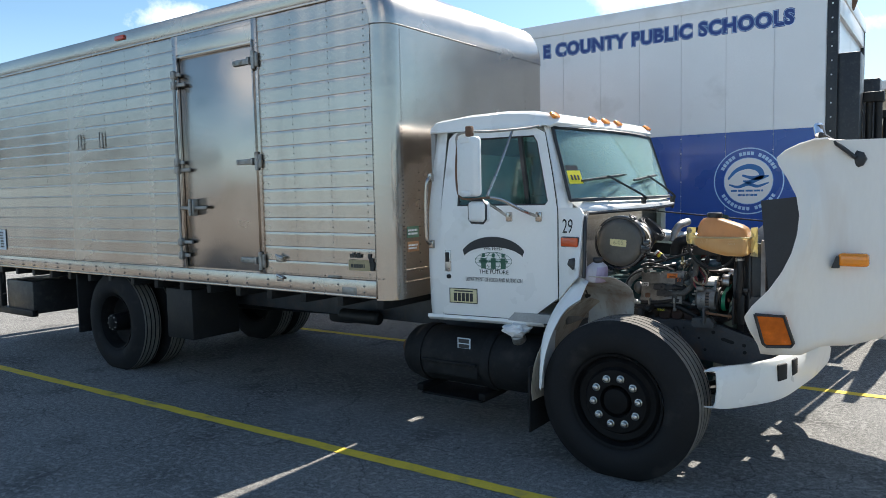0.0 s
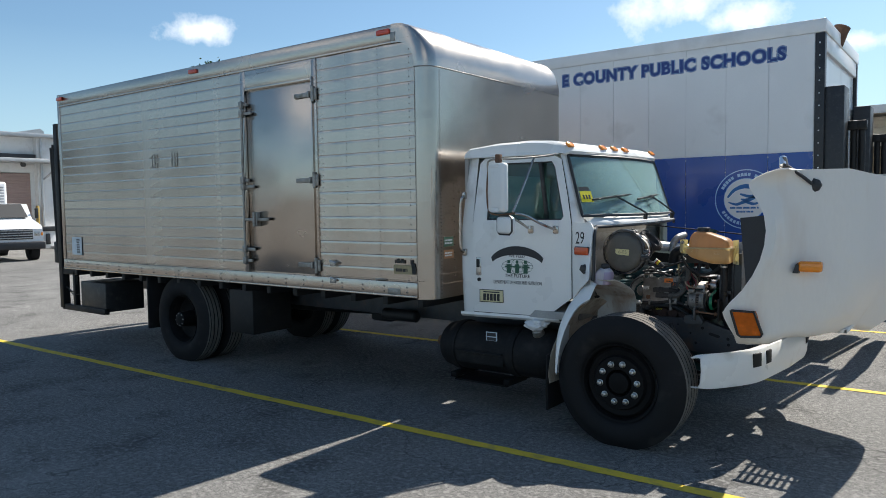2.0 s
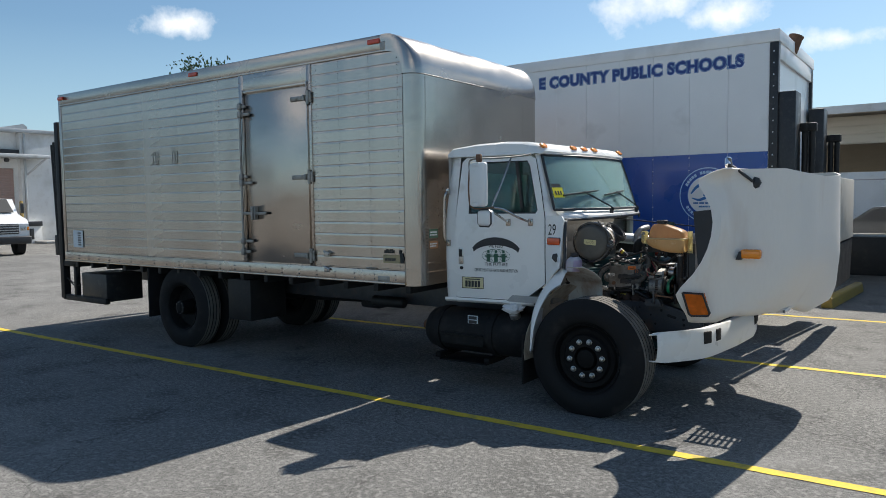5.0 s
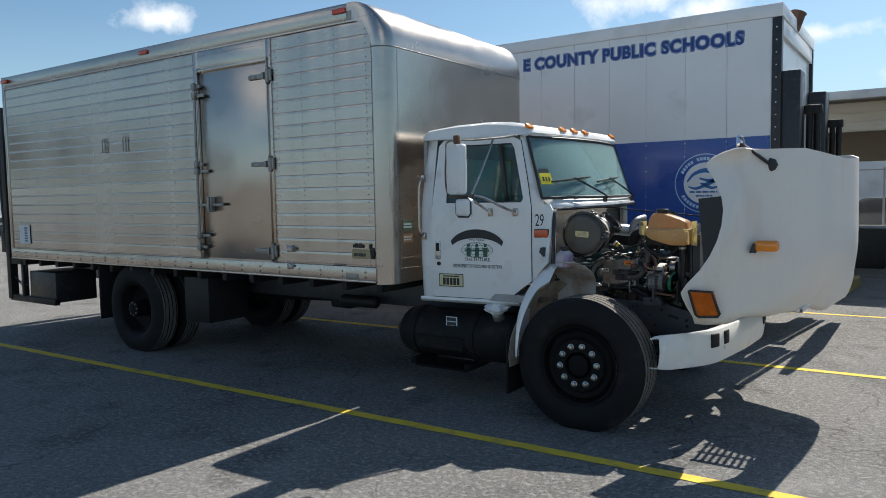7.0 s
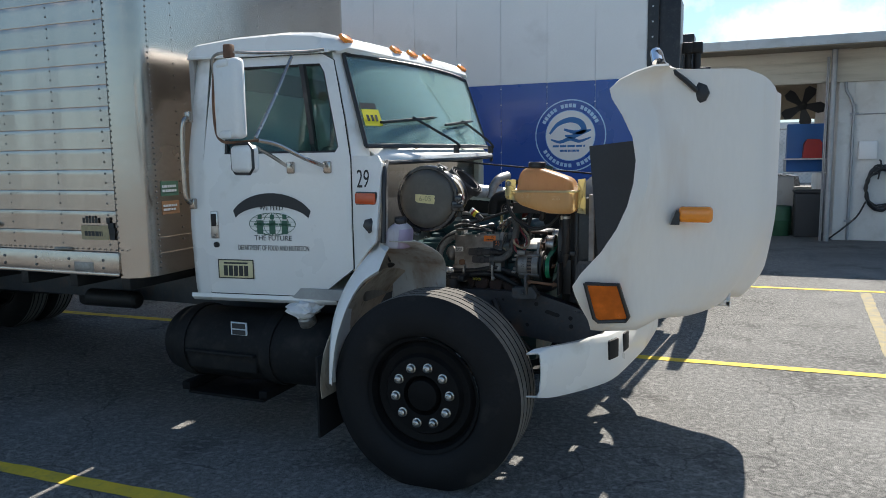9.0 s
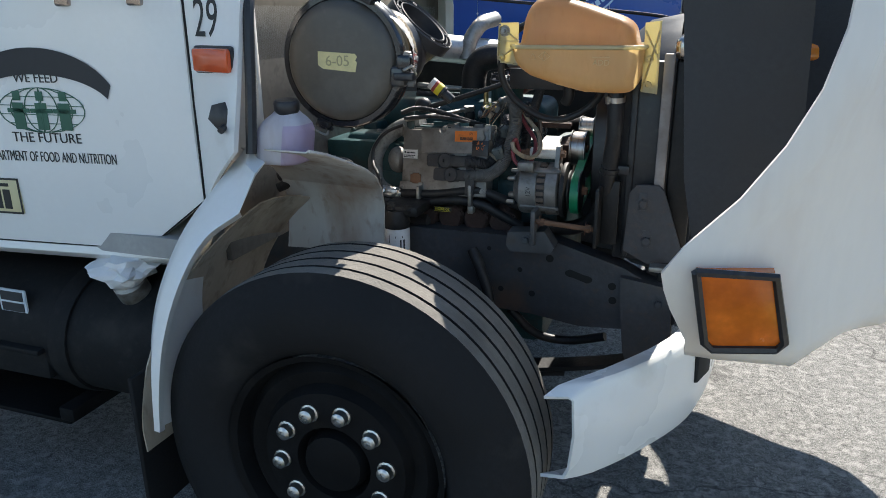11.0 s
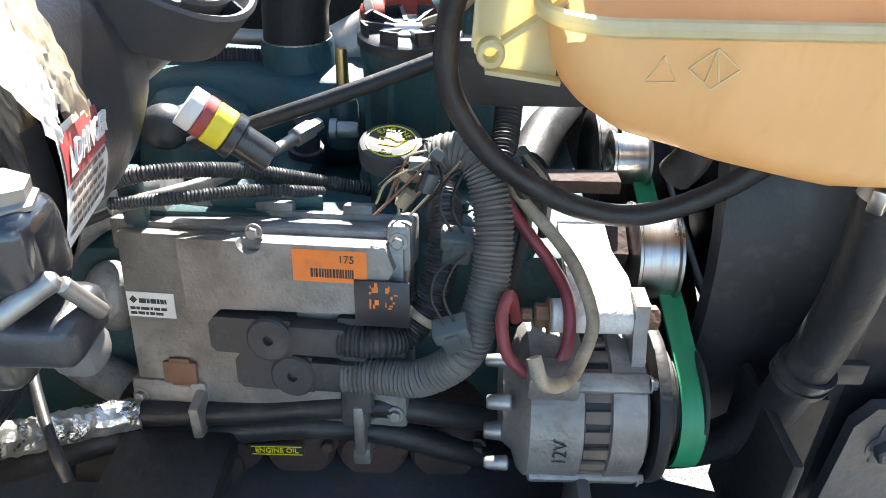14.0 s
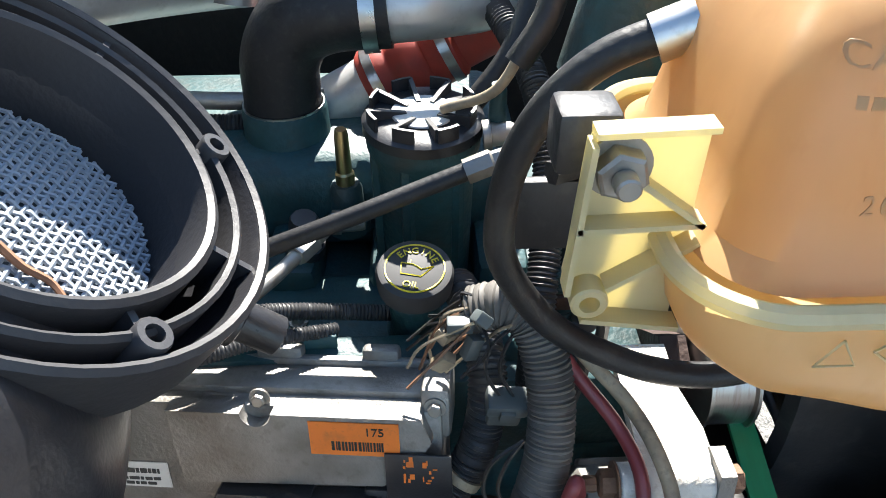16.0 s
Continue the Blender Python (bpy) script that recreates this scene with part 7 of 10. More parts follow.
def air_cleaner():
    c = Vector((-0.145, 0.515, 1.402))
    t = thing("air_cleaner", (c.x, 0.6, c.z - 0.18), "black air cleaner with a taped round cover and open intake funnel", "air filter")
    bm = B()
    lathe(bm, (c.x, 0.0, c.z), (0, 1, 0), [(0.515, 0.0), (0.515, 0.128), (0.517, 0.140), (0.523, 0.156), (0.535, 0.166), (0.55, 0.168)], 72)
    part("end_cover", bm, COVERM, t, "dusty brown-black round end cover")
    bm = B()
    lathe(bm, (c.x, 0.0, c.z), (0, 1, 0), [(0.545, 0.164), (0.538, 0.170), (0.538, 0.184), (0.546, 0.190), (0.566, 0.191), (0.572, 0.186), (0.578, 0.190), (0.598, 0.190), (0.604, 0.182), (0.604, 0.170)], 72)
    part("cover_rim", bm, GLOSSM, t, "black clamp rim")
    bm = B()
    lathe(bm, (c.x, 0.0, c.z), (0, 1, 0), [(0.60, 0.174), (0.638, 0.178), (0.652, 0.172), (0.658, 0.15), (0.66, 0.04), (0.93, 0.035), (0.94, 0.0)], 64)
    part("body", bm, MOULD, t, "black moulded filter body")
    # masking tape with pencil figures
    bm = B()
    pts = [(-0.060, 0.026), (0.055, 0.020), (0.061, 0.012), (0.055, 0.002), (0.060, -0.004), (0.054, -0.030), (-0.046, -0.022), (-0.062, -0.012)]
    prism(bm, [(c.x + x, c.z + 0.002 + z) for x, z in pts], "y", 0.5135, 0.5148)
    tape = part("tape", bm, TAPE, t, "strip of masking tape")
    bm = B()
    text_mesh(bm, "6-05", 0.042, facing(c.x, 0.5132, c.z + 0.001))
    part("tape_writing", bm, INK, tape, "pencilled 6-05", smooth=0)
    # over-centre clips on the rim
    for a in (62, 250):
        m = Matrix.Translation((c.x, 0.565, c.z)) @ Matrix.Rotation(radians(-a), 4, "Y") @ Matrix.Translation((0.178, 0, 0))
        bm = B()
        box(bm, 0.0, 0.018, -0.045, 0.02, -0.020, 0.020, 0.004, m=m)
        box(bm, 0.014, 0.026, -0.04, 0.05, -0.012, 0.012, 0.004, m=m)
        cyl(bm, m @ Vector((0.022, -0.02, -0.026)), m @ Vector((0.022, -0.02, 0.026)), 0.007, seg=10)
        clip = part("cover_clip", bm, MOULD, t, "black plastic cover clip")
        bm = B()
        tube(bm, [m @ Vector(p) for p in ((0.026, -0.035, -0.022), (0.034, -0.045, -0.02), (0.036, -0.045, 0.02), (0.026, -0.035, 0.022))], 0.0035, 6)
        part("clip_wire", bm, ZINC, clip)
    # intake funnel with its ribbed collar
    rc = Vector((0.011, 0.759, 1.492))
    n = Vector((0.68, -0.013, 0.733)).normalized()
    bm = B()
    seg = 48
    a = n.cross(Vector((0, 1, 0))).normalized()
    b = n.cross(a)
    rings = []
    for k, (s, r) in enumerate(((0.0, 0.114), (0.012, 0.111), (0.035, 0.104), (0.07, 0.094), (0.10, 0.084), (0.13, 0.076), (0.17, 0.072))):
        ctr = rc - n * s * 0.9 + (Vector((-0.35, -0.02, -0.75)) * max(0.0, s - 0.08) * 0.7)
        rings.append([bm.verts.new(ctr + (a * math.cos(w) + b * math.sin(w)) * r) for w in (2 * math.pi * i / seg for i in range(seg))])
    for p, q in zip(rings, rings[1:]):
        for i in range(seg):
            bm.faces.new((p[i], p[(i + 1) % seg], q[(i + 1) % seg], q[i]))
    thicken(bm, 0.004)
    funnel = part("intake_funnel", bm, MOULD, t, "black moulded intake funnel")
    for r, h0, h1, w in ((0.113, -0.034, 0.004, 0.0028), (0.098, -0.036, 0.002, 0.0024), (0.083, -0.050, 0.004, 0.003)):
        bm = B()
        lathe(bm, rc, n, [(h0, r - w), (h0, r + w), (h1 - 0.002, r + w), (h1, r), (h1 - 0.002, r - w), (h0, r - w)], 56)
        part("collar_ring", bm, RINGM, funnel, "black collar ring")
    for k in range(8):
        w = 2 * math.pi * (k + 1.067) / 8
        d = a * math.cos(w) + b * math.sin(w)
        s = d.cross(n)
        bm = B()
        for r0, r1 in ((0.083, 0.113),):
            p, q = rc + d * r0, rc + d * r1
            vs = [bm.verts.new(x + s * e + n * h) for x in (p, q) for e in (-0.0018, 0.0018) for h in (-0.028, -0.002)]
            bmesh.ops.convex_hull(bm, input=vs)
        if k % 2 == 0:
            lathe(bm, rc + d * 0.101, n, [(-0.03, 0.0085), (0.003, 0.0085), (0.0042, 0.0078), (0.0042, 0.0045), (-0.01, 0.0042)], 16)
        part("collar_rib", bm, RINGM, funnel)
    bm = B()
    lathe(bm, rc, n, [(0.0, 0.086), (-0.02, 0.081), (-0.05, 0.077), (-0.09, 0.074)], 48)
    part("funnel_throat", bm, MOULD, funnel)
    # woven screen inside, with a dry twig on it
    bm = B()
    pc = rc - n * 0.050
    step = 0.0047
    m = 16
    for i in range(-m, m + 1):
        for s, (u, v) in ((0, (a, b)), (1, (b, a))):
            o = pc + u * (i * step)
            half = math.sqrt(max(0.0, 0.0765 ** 2 - (i * step) ** 2))
            if half < 0.006:
                continue
            k = max(2, int(half * 2 / (step)))
            pts = []
            for j in range(k + 1):
                pts.append(o + v * (-half + 2 * half * j / k) + n * (0.0009 * (1 if (i + j + s) % 2 else -1)))
            tube(bm, pts, 0.00125, 4, smooth=False, caps=False)
    tagged(part("screen", bm, SCREEN, funnel, "pale blue-grey woven filter screen"), kind="stuff")
    bm = B()
    lathe(bm, pc - n * 0.006, n, [(0, 0), (0, 0.077)], 40)
    part("screen_back", bm, DARKBLUE, funnel)
    bm = B()
    pts = [Vector(p) for p in ((-0.0135, 0.742, 1.4525), (-0.0035, 0.7376, 1.4425), (0.0057, 0.7375, 1.4335), (0.0137, 0.7308, 1.4250), (0.019, 0.7262, 1.4195))]
    tube(bm, pts, lambda f: 0.0022 - 0.0009 * f, 6)
    twig = whole("twig", bm, TWIG, "dry brown twig lying on the intake screen", "twig")
    # outlet pipe towards the turbo
    bm = B()
    tube(bm, [(-0.26, 1.12, 1.425), (-0.16, 1.24, 1.41), (-0.06, 1.33, 1.395), (0.04, 1.40, 1.38), (0.15, 1.50, 1.36)], 0.05, 24)
    outlet = part("outlet_pipe", bm, PIPE, t, "dull aluminium outlet pipe")
    bm = B()
    tube(bm, [(-0.03, 1.30, 1.36), (-0.02, 1.32, 1.43), (0.01, 1.36, 1.485), (0.02, 1.5, 1.50)], 0.028, 12)
    breather = part("breather_pipe", bm, ZINC, t)
    bm = B()
    tube(bm, [(-0.030, 0.680, 1.440), (-0.040, 0.650, 1.430), (-0.050, 0.610, 1.425), (-0.057, 0.560, 1.418), (-0.052, 0.522, 1.416)], lambda f: 0.092 + 0.020 * min(1.0, f * 3) + 0.009 * max(0.0, f * 2 - 1), 44, caps=False)
    neck_ = part("intake_elbow", bm, MOULD, t, "black moulded intake elbow")
    seat([o for o in t.children if o not in (funnel, outlet, breather, neck_)], (0.033, -0.065, 0.006), 0.93, (c.x, 0.515, c.z))
    # torn paper label and crinkled film over the snout's shoulder
    def shoulder(ang, y, lift):
        cx = -0.049 - 0.009 * min(1.0, max(0.0, (y - 0.50) / 0.06))
        r = 0.121 + lift
        return Vector((cx + r * math.cos(ang), y, 1.416 + r * math.sin(ang)))
    for nm, mat_, lab_ in (("peeling_label", PAPER, "torn white paper label peeling off"), ("film", FILM, "crinkled amber plastic film")):
        paper = nm == "peeling_label"
        bm = B()
        rows = []
        for i in range(49):
            f = i / 48
            ang = radians(4 + 74 * f)
            y0, y1 = (0.513 - 0.030 * min(1.0, 2.2 * f), 0.533 + 0.006 * f) if paper else (0.530 + 0.004 * f, 0.556 + 0.014 * f)
            row = []
            for k in range(17):
                g = k / 16
                ragged = 0.045 * noise.noise(Vector((k * 0.6, 2.0 if paper else 7.0, 0))) * (1 - f) + (0.10 * (1 - g) * (1 - f) if not paper else 0.16 * g * (1 - f) ** 3)
                y = y0 + (y1 - y0) * g + 0.0025 * noise.noise(Vector((i * 0.35, 3.0 if k else 1.0, 5))) * (abs(g - 0.5) * 2)
                crumple = abs(noise.noise(Vector((i * 0.30, k * 0.30, 0 if paper else 3))))
                row.append(shoulder(ang + ragged * 0.9, y, 0.006 + (0.004 if paper else 0.005) * crumple + 0.0012 * noise.noise(Vector((i * 0.8, k * 0.7, 9)))))
            rows.append(row)
        grid_sheet(bm, rows)
        part(nm, bm, mat_, t, lab_, smooth=50)
    # danger label on the snout's side
    lo, hi, top = Vector((0.064, 0.523, 1.380)), Vector((0.045, 0.605, 1.368)), Vector((0.057, 0.582, 1.419))
    e1 = (hi - lo).normalized()
    e2 = top - hi
    e2 = (e2 - e1 * e1.dot(e2)).normalized()
    e3 = e1.cross(e2)
    mid = (lo + top) / 2 + e3 * 0.004
    W, H, R = 0.041, 0.028, 0.12

    def on_label(u, v, up):
        return mid + e1 * u + e2 * v + e3 * (up - v * v / (2 * R))

    def sheet(u0, u1, v0, v1, up):
        b_ = B()
        grid_sheet(b_, [[on_label(u0 + (u1 - u0) * i / 8, v0 + (v1 - v0) * k / 6, up) for i in range(9)] for k in range(7)])
        return b_
    sticker = part("danger_label", sheet(-W, W, -H, H, 0.0), LABELW, t, "white warning label headed DANGER in red")
    part("danger_heading", sheet(-W + 0.002, W - 0.002, H - 0.024, H - 0.003, 0.0006), LABELR, sticker, "red heading")
    bm = B()
    at_ = on_label(0.006, H - 0.0135, 0.0016)
    text_mesh(bm, "DANGER", 0.017, Matrix(((e1.x, e2.x, e3.x, at_.x), (e1.y, e2.y, e3.y, at_.y), (e1.z, e2.z, e3.z, at_.z), (0, 0, 0, 1))), squeeze=0.92)
    part("danger_word", bm, LABELW, sticker, smooth=0)
    bm = B()
    tri_ = [bm.verts.new(on_label(-W + 0.006 + u, H - 0.021 + v, 0.0014)) for u, v in ((0, 0), (0.012, 0), (0.006, 0.013))]
    bm.faces.new(tri_)
    part("warning_triangle", bm, LABELW, sticker, smooth=0)
    for k in range(5):
        bm = B()
        v = 0.000 - k * 0.0052
        u, rng = -W + 0.008, random.Random(70 + k)
        while u < W - 0.012:
            w = rng.uniform(0.004, 0.011)
            grid_sheet(bm, [[on_label(u + w * i, v + 0.0026 * j, 0.0006) for i in (0, 1)] for j in (0, 1)])
            u += w + 0.002
        part("label_print", bm, BROWNL, sticker, smooth=0)
    # clamp lug of the cover ring with its bolt
    bm = B()
    box(bm, 0.048, 0.090, 0.454, 0.486, 1.388, 1.427, 0.009, 3)
    box(bm, 0.030, 0.070, 0.455, 0.500, 1.345, 1.400, 0.010, 3)
    lug = part("clamp_lug", bm, GLOSSM, t, "black clamp lug with a steel bolt")
    bm = B()
    box(bm, 0.040, 0.096, 0.452, 0.488, 1.362, 1.384, 0.007, 3)
    part("clamp_flange", bm, MOULD, lug)
    bm = B()
    lathe(bm, (0.076, 0.471, 1.426), (0.1, 0, 1), [(0, 0.0125), (0.002, 0.0125), (0.003, 0.0105), (0.008, 0.0105), (0.0095, 0.008), (0.0095, 0)], 6)
    part("clamp_bolt", bm, ZINC, lug, "hexagon bolt head")
    bm = B()
    cyl(bm, (0.072, 0.448, 1.389), (0.093, 0.462, 1.401), 0.0042, seg=12, cap=0.002)
    cyl(bm, (0.093, 0.462, 1.398), (0.0985, 0.474, 1.376), 0.0035, seg=10, cap=0.001)
    part("clamp_pin", bm, ZINC, lug, "bright steel pin")
    bm = B()
    box(bm, 0.074, 0.094, 0.466, 0.486, 1.346, 1.364, 0.006)
    part("clamp_nut", bm, LOOM, lug, "dusty grey nut")
    seat([funnel, twig], (0.018, -0.050, 0.010), 0.905, rc)


PAPER = translucent("torn_paper", (0.80, 0.78, 0.73), (0.8, 0.75, 0.6), 0.5)
FILM = translucent("amber_film", (0.42, 0.36, 0.27), (0.62, 0.45, 0.24), 0.12)
DARKBLUE = material("dark_filter_media", (0.07, 0.085, 0.10), 0.9)
TWIG = material("twig_bark", (0.23, 0.11, 0.06), 0.85, vary=0.3, scale=60)
PIPE = material("dull_pipe", (0.58, 0.58, 0.57), 0.42, metal=0.6, vary=0.12, scale=12, dirt=(0.2, 0.19, 0.17), dirt_amount=0.2, dirt_scale=14)
air_cleaner()


# ---- coolant tank ----
def coolant_tank():
    t = thing("coolant_tank", (0.45, 0.79, 1.31), "yellowed translucent coolant tank on a bracket", "coolant tank")
    seam = 1.431

    def along(table, x):
        for (a, za), (b, zb) in zip(table, table[1:]):
            if x <= b:
                k = max(0.0, (x - a) / (b - a))
                k = k * k * (3 - 2 * k) * 0.35 + k * 0.65
                return za + (zb - za) * k
        return table[-1][1]

    def shell(table, sides):
        """Blow-moulded half: rounded walls from the seam to a shaped top or bottom."""
        bm = B()
        rows = []
        n = 12
        for s, inset in sides:
            x0, x1, y0, y1, r = 0.274 + inset, 0.614 - inset, 0.690 + inset, 0.902 - inset, 0.040 - inset * 0.3
            ring = []
            for cx, cy, a0 in ((x1 - r, y1 - r, 0), (x0 + r, y1 - r, 90), (x0 + r, y0 + r, 180), (x1 - r, y0 + r, 270)):
                for k in range(n):
                    w = radians(a0 + 90 * k / (n - 1))
                    ring.append((cx + r * math.cos(w), cy + r * math.sin(w)))
            full = []
            for i, (px, py) in enumerate(ring):
                qx, qy = ring[(i + 1) % len(ring)]
                m_ = 8 if i % n == n - 1 else 1
                full += [(px + (qx - px) * j / m_, py + (qy - py) * j / m_) for j in range(m_)]
            rows.append([bm.verts.new((x, y, seam + s * (along(table, x) - seam))) for x, y in full])
        for p, q in zip(rows, rows[1:]):
            for i in range(len(p)):
                bm.faces.new((p[i], p[(i + 1) % len(p)], q[(i + 1) % len(q)], q[i]))
        last = rows[-1]
        mid = [bm.verts.new((0.444 + (v.co.x - 0.444) * 0.5, 0.796 + (v.co.y - 0.796) * 0.3, 0)) for v in last]
        for v in mid:
            v.co.z = seam + (along(table, v.co.x) - seam) * 1.0
        for i in range(len(last)):
            bm.faces.new((last[i], last[(i + 1) % len(last)], mid[(i + 1) % len(mid)], mid[i]))
        bm.faces.new(mid)
        bmesh.ops.recalc_face_normals(bm, faces=bm.faces)
        return bm
    upt = [(0.274, 1.522), (0.33, 1.552), (0.40, 1.552), (0.60, 1.494), (0.62, 1.488)]
    lowt = [(0.274, 1.375), (0.335, 1.350), (0.41, 1.328), (0.47, 1.315), (0.62, 1.312)]
    upper = part("upper_shell", shell(upt, ((0.0, 0.008), (0.08, 0.017), (0.35, 0.022), (0.66, 0.027), (0.80, 0.033), (0.90, 0.041), (0.97, 0.053), (1.0, 0.066))), TANKTOP, t, "orange-stained upper half")
    lower = part("lower_shell", shell(lowt, ((0.0, 0.0), (0.35, 0.002), (0.60, 0.005), (0.78, 0.011), (0.90, 0.020), (0.97, 0.032), (1.0, 0.046))), TANKLOW, t, "cream-coloured lower half")
    bm = B()
    ring = []
    for cx, cy, a0 in ((0.574, 0.862, 0), (0.314, 0.862, 90), (0.314, 0.730, 180), (0.574, 0.730, 270)):
        ring += [(cx + 0.044 * math.cos(radians(a0 + 9 * k)), cy + 0.044 * math.sin(radians(a0 + 9 * k)), seam) for k in range(11)]
    tube(bm, ring + ring[:1], 0.0055, 8, smooth=False, caps=False)
    part("seam_flange", bm, TANKLUG, t, "moulded seam flange")
    # mounting wing on the engine side, ribbed, with a nut
    bm = B()
    prism(bm, [(0.233, 1.489), (0.283, 1.491), (0.283, 1.383), (0.240, 1.389), (0.229, 1.398), (0.227, 1.412), (0.230, 1.44)], "y", 0.7435, 0.7460)
    ribs = []
    for p, q in (((0.232, 1.489), (0.282, 1.491)), ((0.229, 1.442), (0.285, 1.444)), ((0.246, 1.408), (0.285, 1.434)), ((0.236, 1.389), (0.285, 1.382)), ((0.232, 1.484), (0.228, 1.405)), ((0.254, 1.466), (0.285, 1.443))):
        rib = B()
        p0, q0 = Vector((p[0], 0.738, p[1])), Vector((q[0], 0.738, q[1]))
        d = (q0 - p0).normalized()
        sd = d.cross(Vector((0, 1, 0))) * 0.0014
        vs = [rib.verts.new(x + s + Vector((0, dy, 0))) for x in (p0, q0) for s in (sd, -sd) for dy in (-0.006, 0.006)]
        bmesh.ops.convex_hull(rib, input=vs)
        ribs.append(rib)
    for x, z in ((0.239, 1.4005),):
        lathe(bm, (x, 0.750, z), (0, -1, 0), [(0, 0.0092), (0.018, 0.0092), (0.019, 0.008), (0.019, 0.005), (0.004, 0.0045)], 20)
    wing = part("mounting_wing", bm, TANKLUG, t, "pale ribbed mounting wing")
    for rib in ribs:
        part("wing_rib", rib, TANKLUG, wing)
    bm = B()
    lathe(bm, (0.245, 0.743, 1.470), (0, -1, 0), [(0, 0.0150), (0.002, 0.0150), (0.003, 0.0)], 24)
    lathe(bm, (0.245, 0.741, 1.470), (0, -1, 0), [(0, 0.0118), (0.009, 0.0118), (0.0105, 0.010), (0.0105, 0)], 6)
    cyl(bm, (0.245, 0.731, 1.470), (0.245, 0.721, 1.470), 0.0056, seg=12, cap=0.001)
    part("nut", bm, ZINC, wing, "plated hexagon nut")
    bm = B()
    prism(bm, [(0.61, 1.49), (0.648, 1.495), (0.650, 1.312), (0.612, 1.316)], "y", 0.762, 0.768)
    for p, q in (((0.612, 1.318), (0.648, 1.47)), ((0.648, 1.495), (0.650, 1.312)), ((0.612, 1.47), (0.65, 1.40))):
        tube(bm, [(p[0], 0.758, p[1]), (q[0], 0.758, q[1])], 0.003, 5, smooth=False)
    for z in (1.334, 1.40):
        lathe(bm, (0.627, 0.765, z), (0, -1, 0), [(0, 0.010), (0.014, 0.010), (0.014, 0.005), (0.004, 0.005)], 14)
    part("mounting_wing", bm, TANKLUG, t, "pale ribbed mounting wing")
    # filler cap
    bm = B()
    lathe(bm, (0.385, 0.80, 1.545), (0, 0, 1), [(0, 0.036), (0.008, 0.036), (0.010, 0.046), (0.032, 0.046), (0.038, 0.040), (0.038, 0)], 32)
    part("filler_cap", bm, MOULD, t, "black filler cap")
    # moulded marks
    bm = B()
    m = facing(0.366, 0.6885, 1.408)
    for p, q in zip(((0, 0.012), (0.015, 0), (0, -0.012), (-0.015, 0)), ((0.015, 0), (0, -0.012), (-0.015, 0), (0, 0.012))):
        tube(bm, [m @ Vector((*p, 0)), m @ Vector((*q, 0))], 0.0007, 4, smooth=False)
    tube(bm, [m @ Vector((0, 0.012, 0)), m @ Vector((-0.004, -0.008, 0))], 0.0007, 4)
    tube(bm, [m @ Vector((0, 0.012, 0)), m @ Vector((0.004, -0.008, 0))], 0.0007, 4)
    part("moulded_diamond", bm, TANKLUG, t)
    bm = B()
    mm = facing(0.336, 0.6885, 1.406)
    tube(bm, [mm @ Vector((*p, 0)) for p in ((0, 0.009), (0.009, -0.006), (-0.009, -0.006), (0, 0.009))], 0.0007, 4, smooth=False)
    part("moulded_triangle", bm, TANKLUG, t)
    bm = B()
    tube(bm, [(0.490, 0.6905, 1.407), (0.535, 0.6905, 1.408)], 0.0012, 4)
    part("level_mark", bm, TANKLUG, t)
    bm = B()
    text_mesh(bm, "ADD", 0.020, facing(0.513, 0.691, 1.393))
    part("level_word", bm, TANKLUG, t)
    # raised lettering that follows the curve of the upper half
    bm = B()
    text_mesh(bm, "CAUTION", 0.0125, facing(0.346, 0.0, 1.524), depth=0.0003)
    text_mesh(bm, "2002105", 0.0125, facing(0.362, 0.0, 1.467), depth=0.0003, spread=1.25)
    bars(bm, facing(0.348, 0.0, 1.509), 0.050, 0.009, 1, seed=4)
    bars(bm, facing(0.358, 0.0, 1.494), 0.024, 0.008, 1, seed=6)
    box(bm, 0.340, 0.372, -0.0004, 0.0004, 1.4865, 1.4880)
    wall = BVHTree.FromPolygons([v.co.copy() for v in upper.data.vertices], [p.vertices[:] for p in upper.data.polygons])
    for v in bm.verts:
        at = wall.ray_cast(Vector((v.co.x, 0.4, v.co.z)), Vector((0, 1, 0)))[0]
        v.co.y = (at.y if at else 0.72) + max(-0.0003, min(0.0003, v.co.y))
    part("raised_lettering", bm, TANKTOP, t)
    # bracket behind the wing
    bm = B()
    box(bm, 0.222, 0.252, 0.762, 0.790, 1.452, 1.484, 0.004)
    part("wing_boss", bm, BLACK, wing)
    bm = B()
    tube(bm, [(0.25, 0.90, 1.37), (0.31, 0.93, 1.37), (0.322, 0.95, 1.38), (0.308, 0.96, 1.405)], 0.009, 6)
    box(bm, 0.22, 0.60, 0.905, 0.915, 1.30, 1.36, 0.003)
    part("tank_bracket", bm, BLACK, t, "black steel tank bracket")
    seat([t], (0.023, -0.018, 0.008), 1.02, (0.444, 0.796, 1.431))


coolant_tank()


def hose(name, pts, r, mat_, label, ribs=None, seg=12, cat="hose"):
    bm = B()
    tube(bm, pts, r, seg, ribs=ribs)
    return whole(name, bm, mat_, label, cat, cat + "s in the engine bay")


def ring_clamp(bm, at, axis, r, w=0.006, screw=True):
    at, d = Vector(at), Vector(axis).normalized()
    lathe(bm, at - d * w, d, [(0, r), (0, r + 0.0016), (2 * w, r + 0.0016), (2 * w, r)], 28)
    if screw:
        o = d.orthogonal().normalized()
        box(bm, -0.010, 0.010, -0.006, 0.006, -0.005, 0.005, 0.002, m=Matrix.Translation(at + o * (r + 0.005)) @ o.to_track_quat("Z", "X").to_matrix().to_4x4())


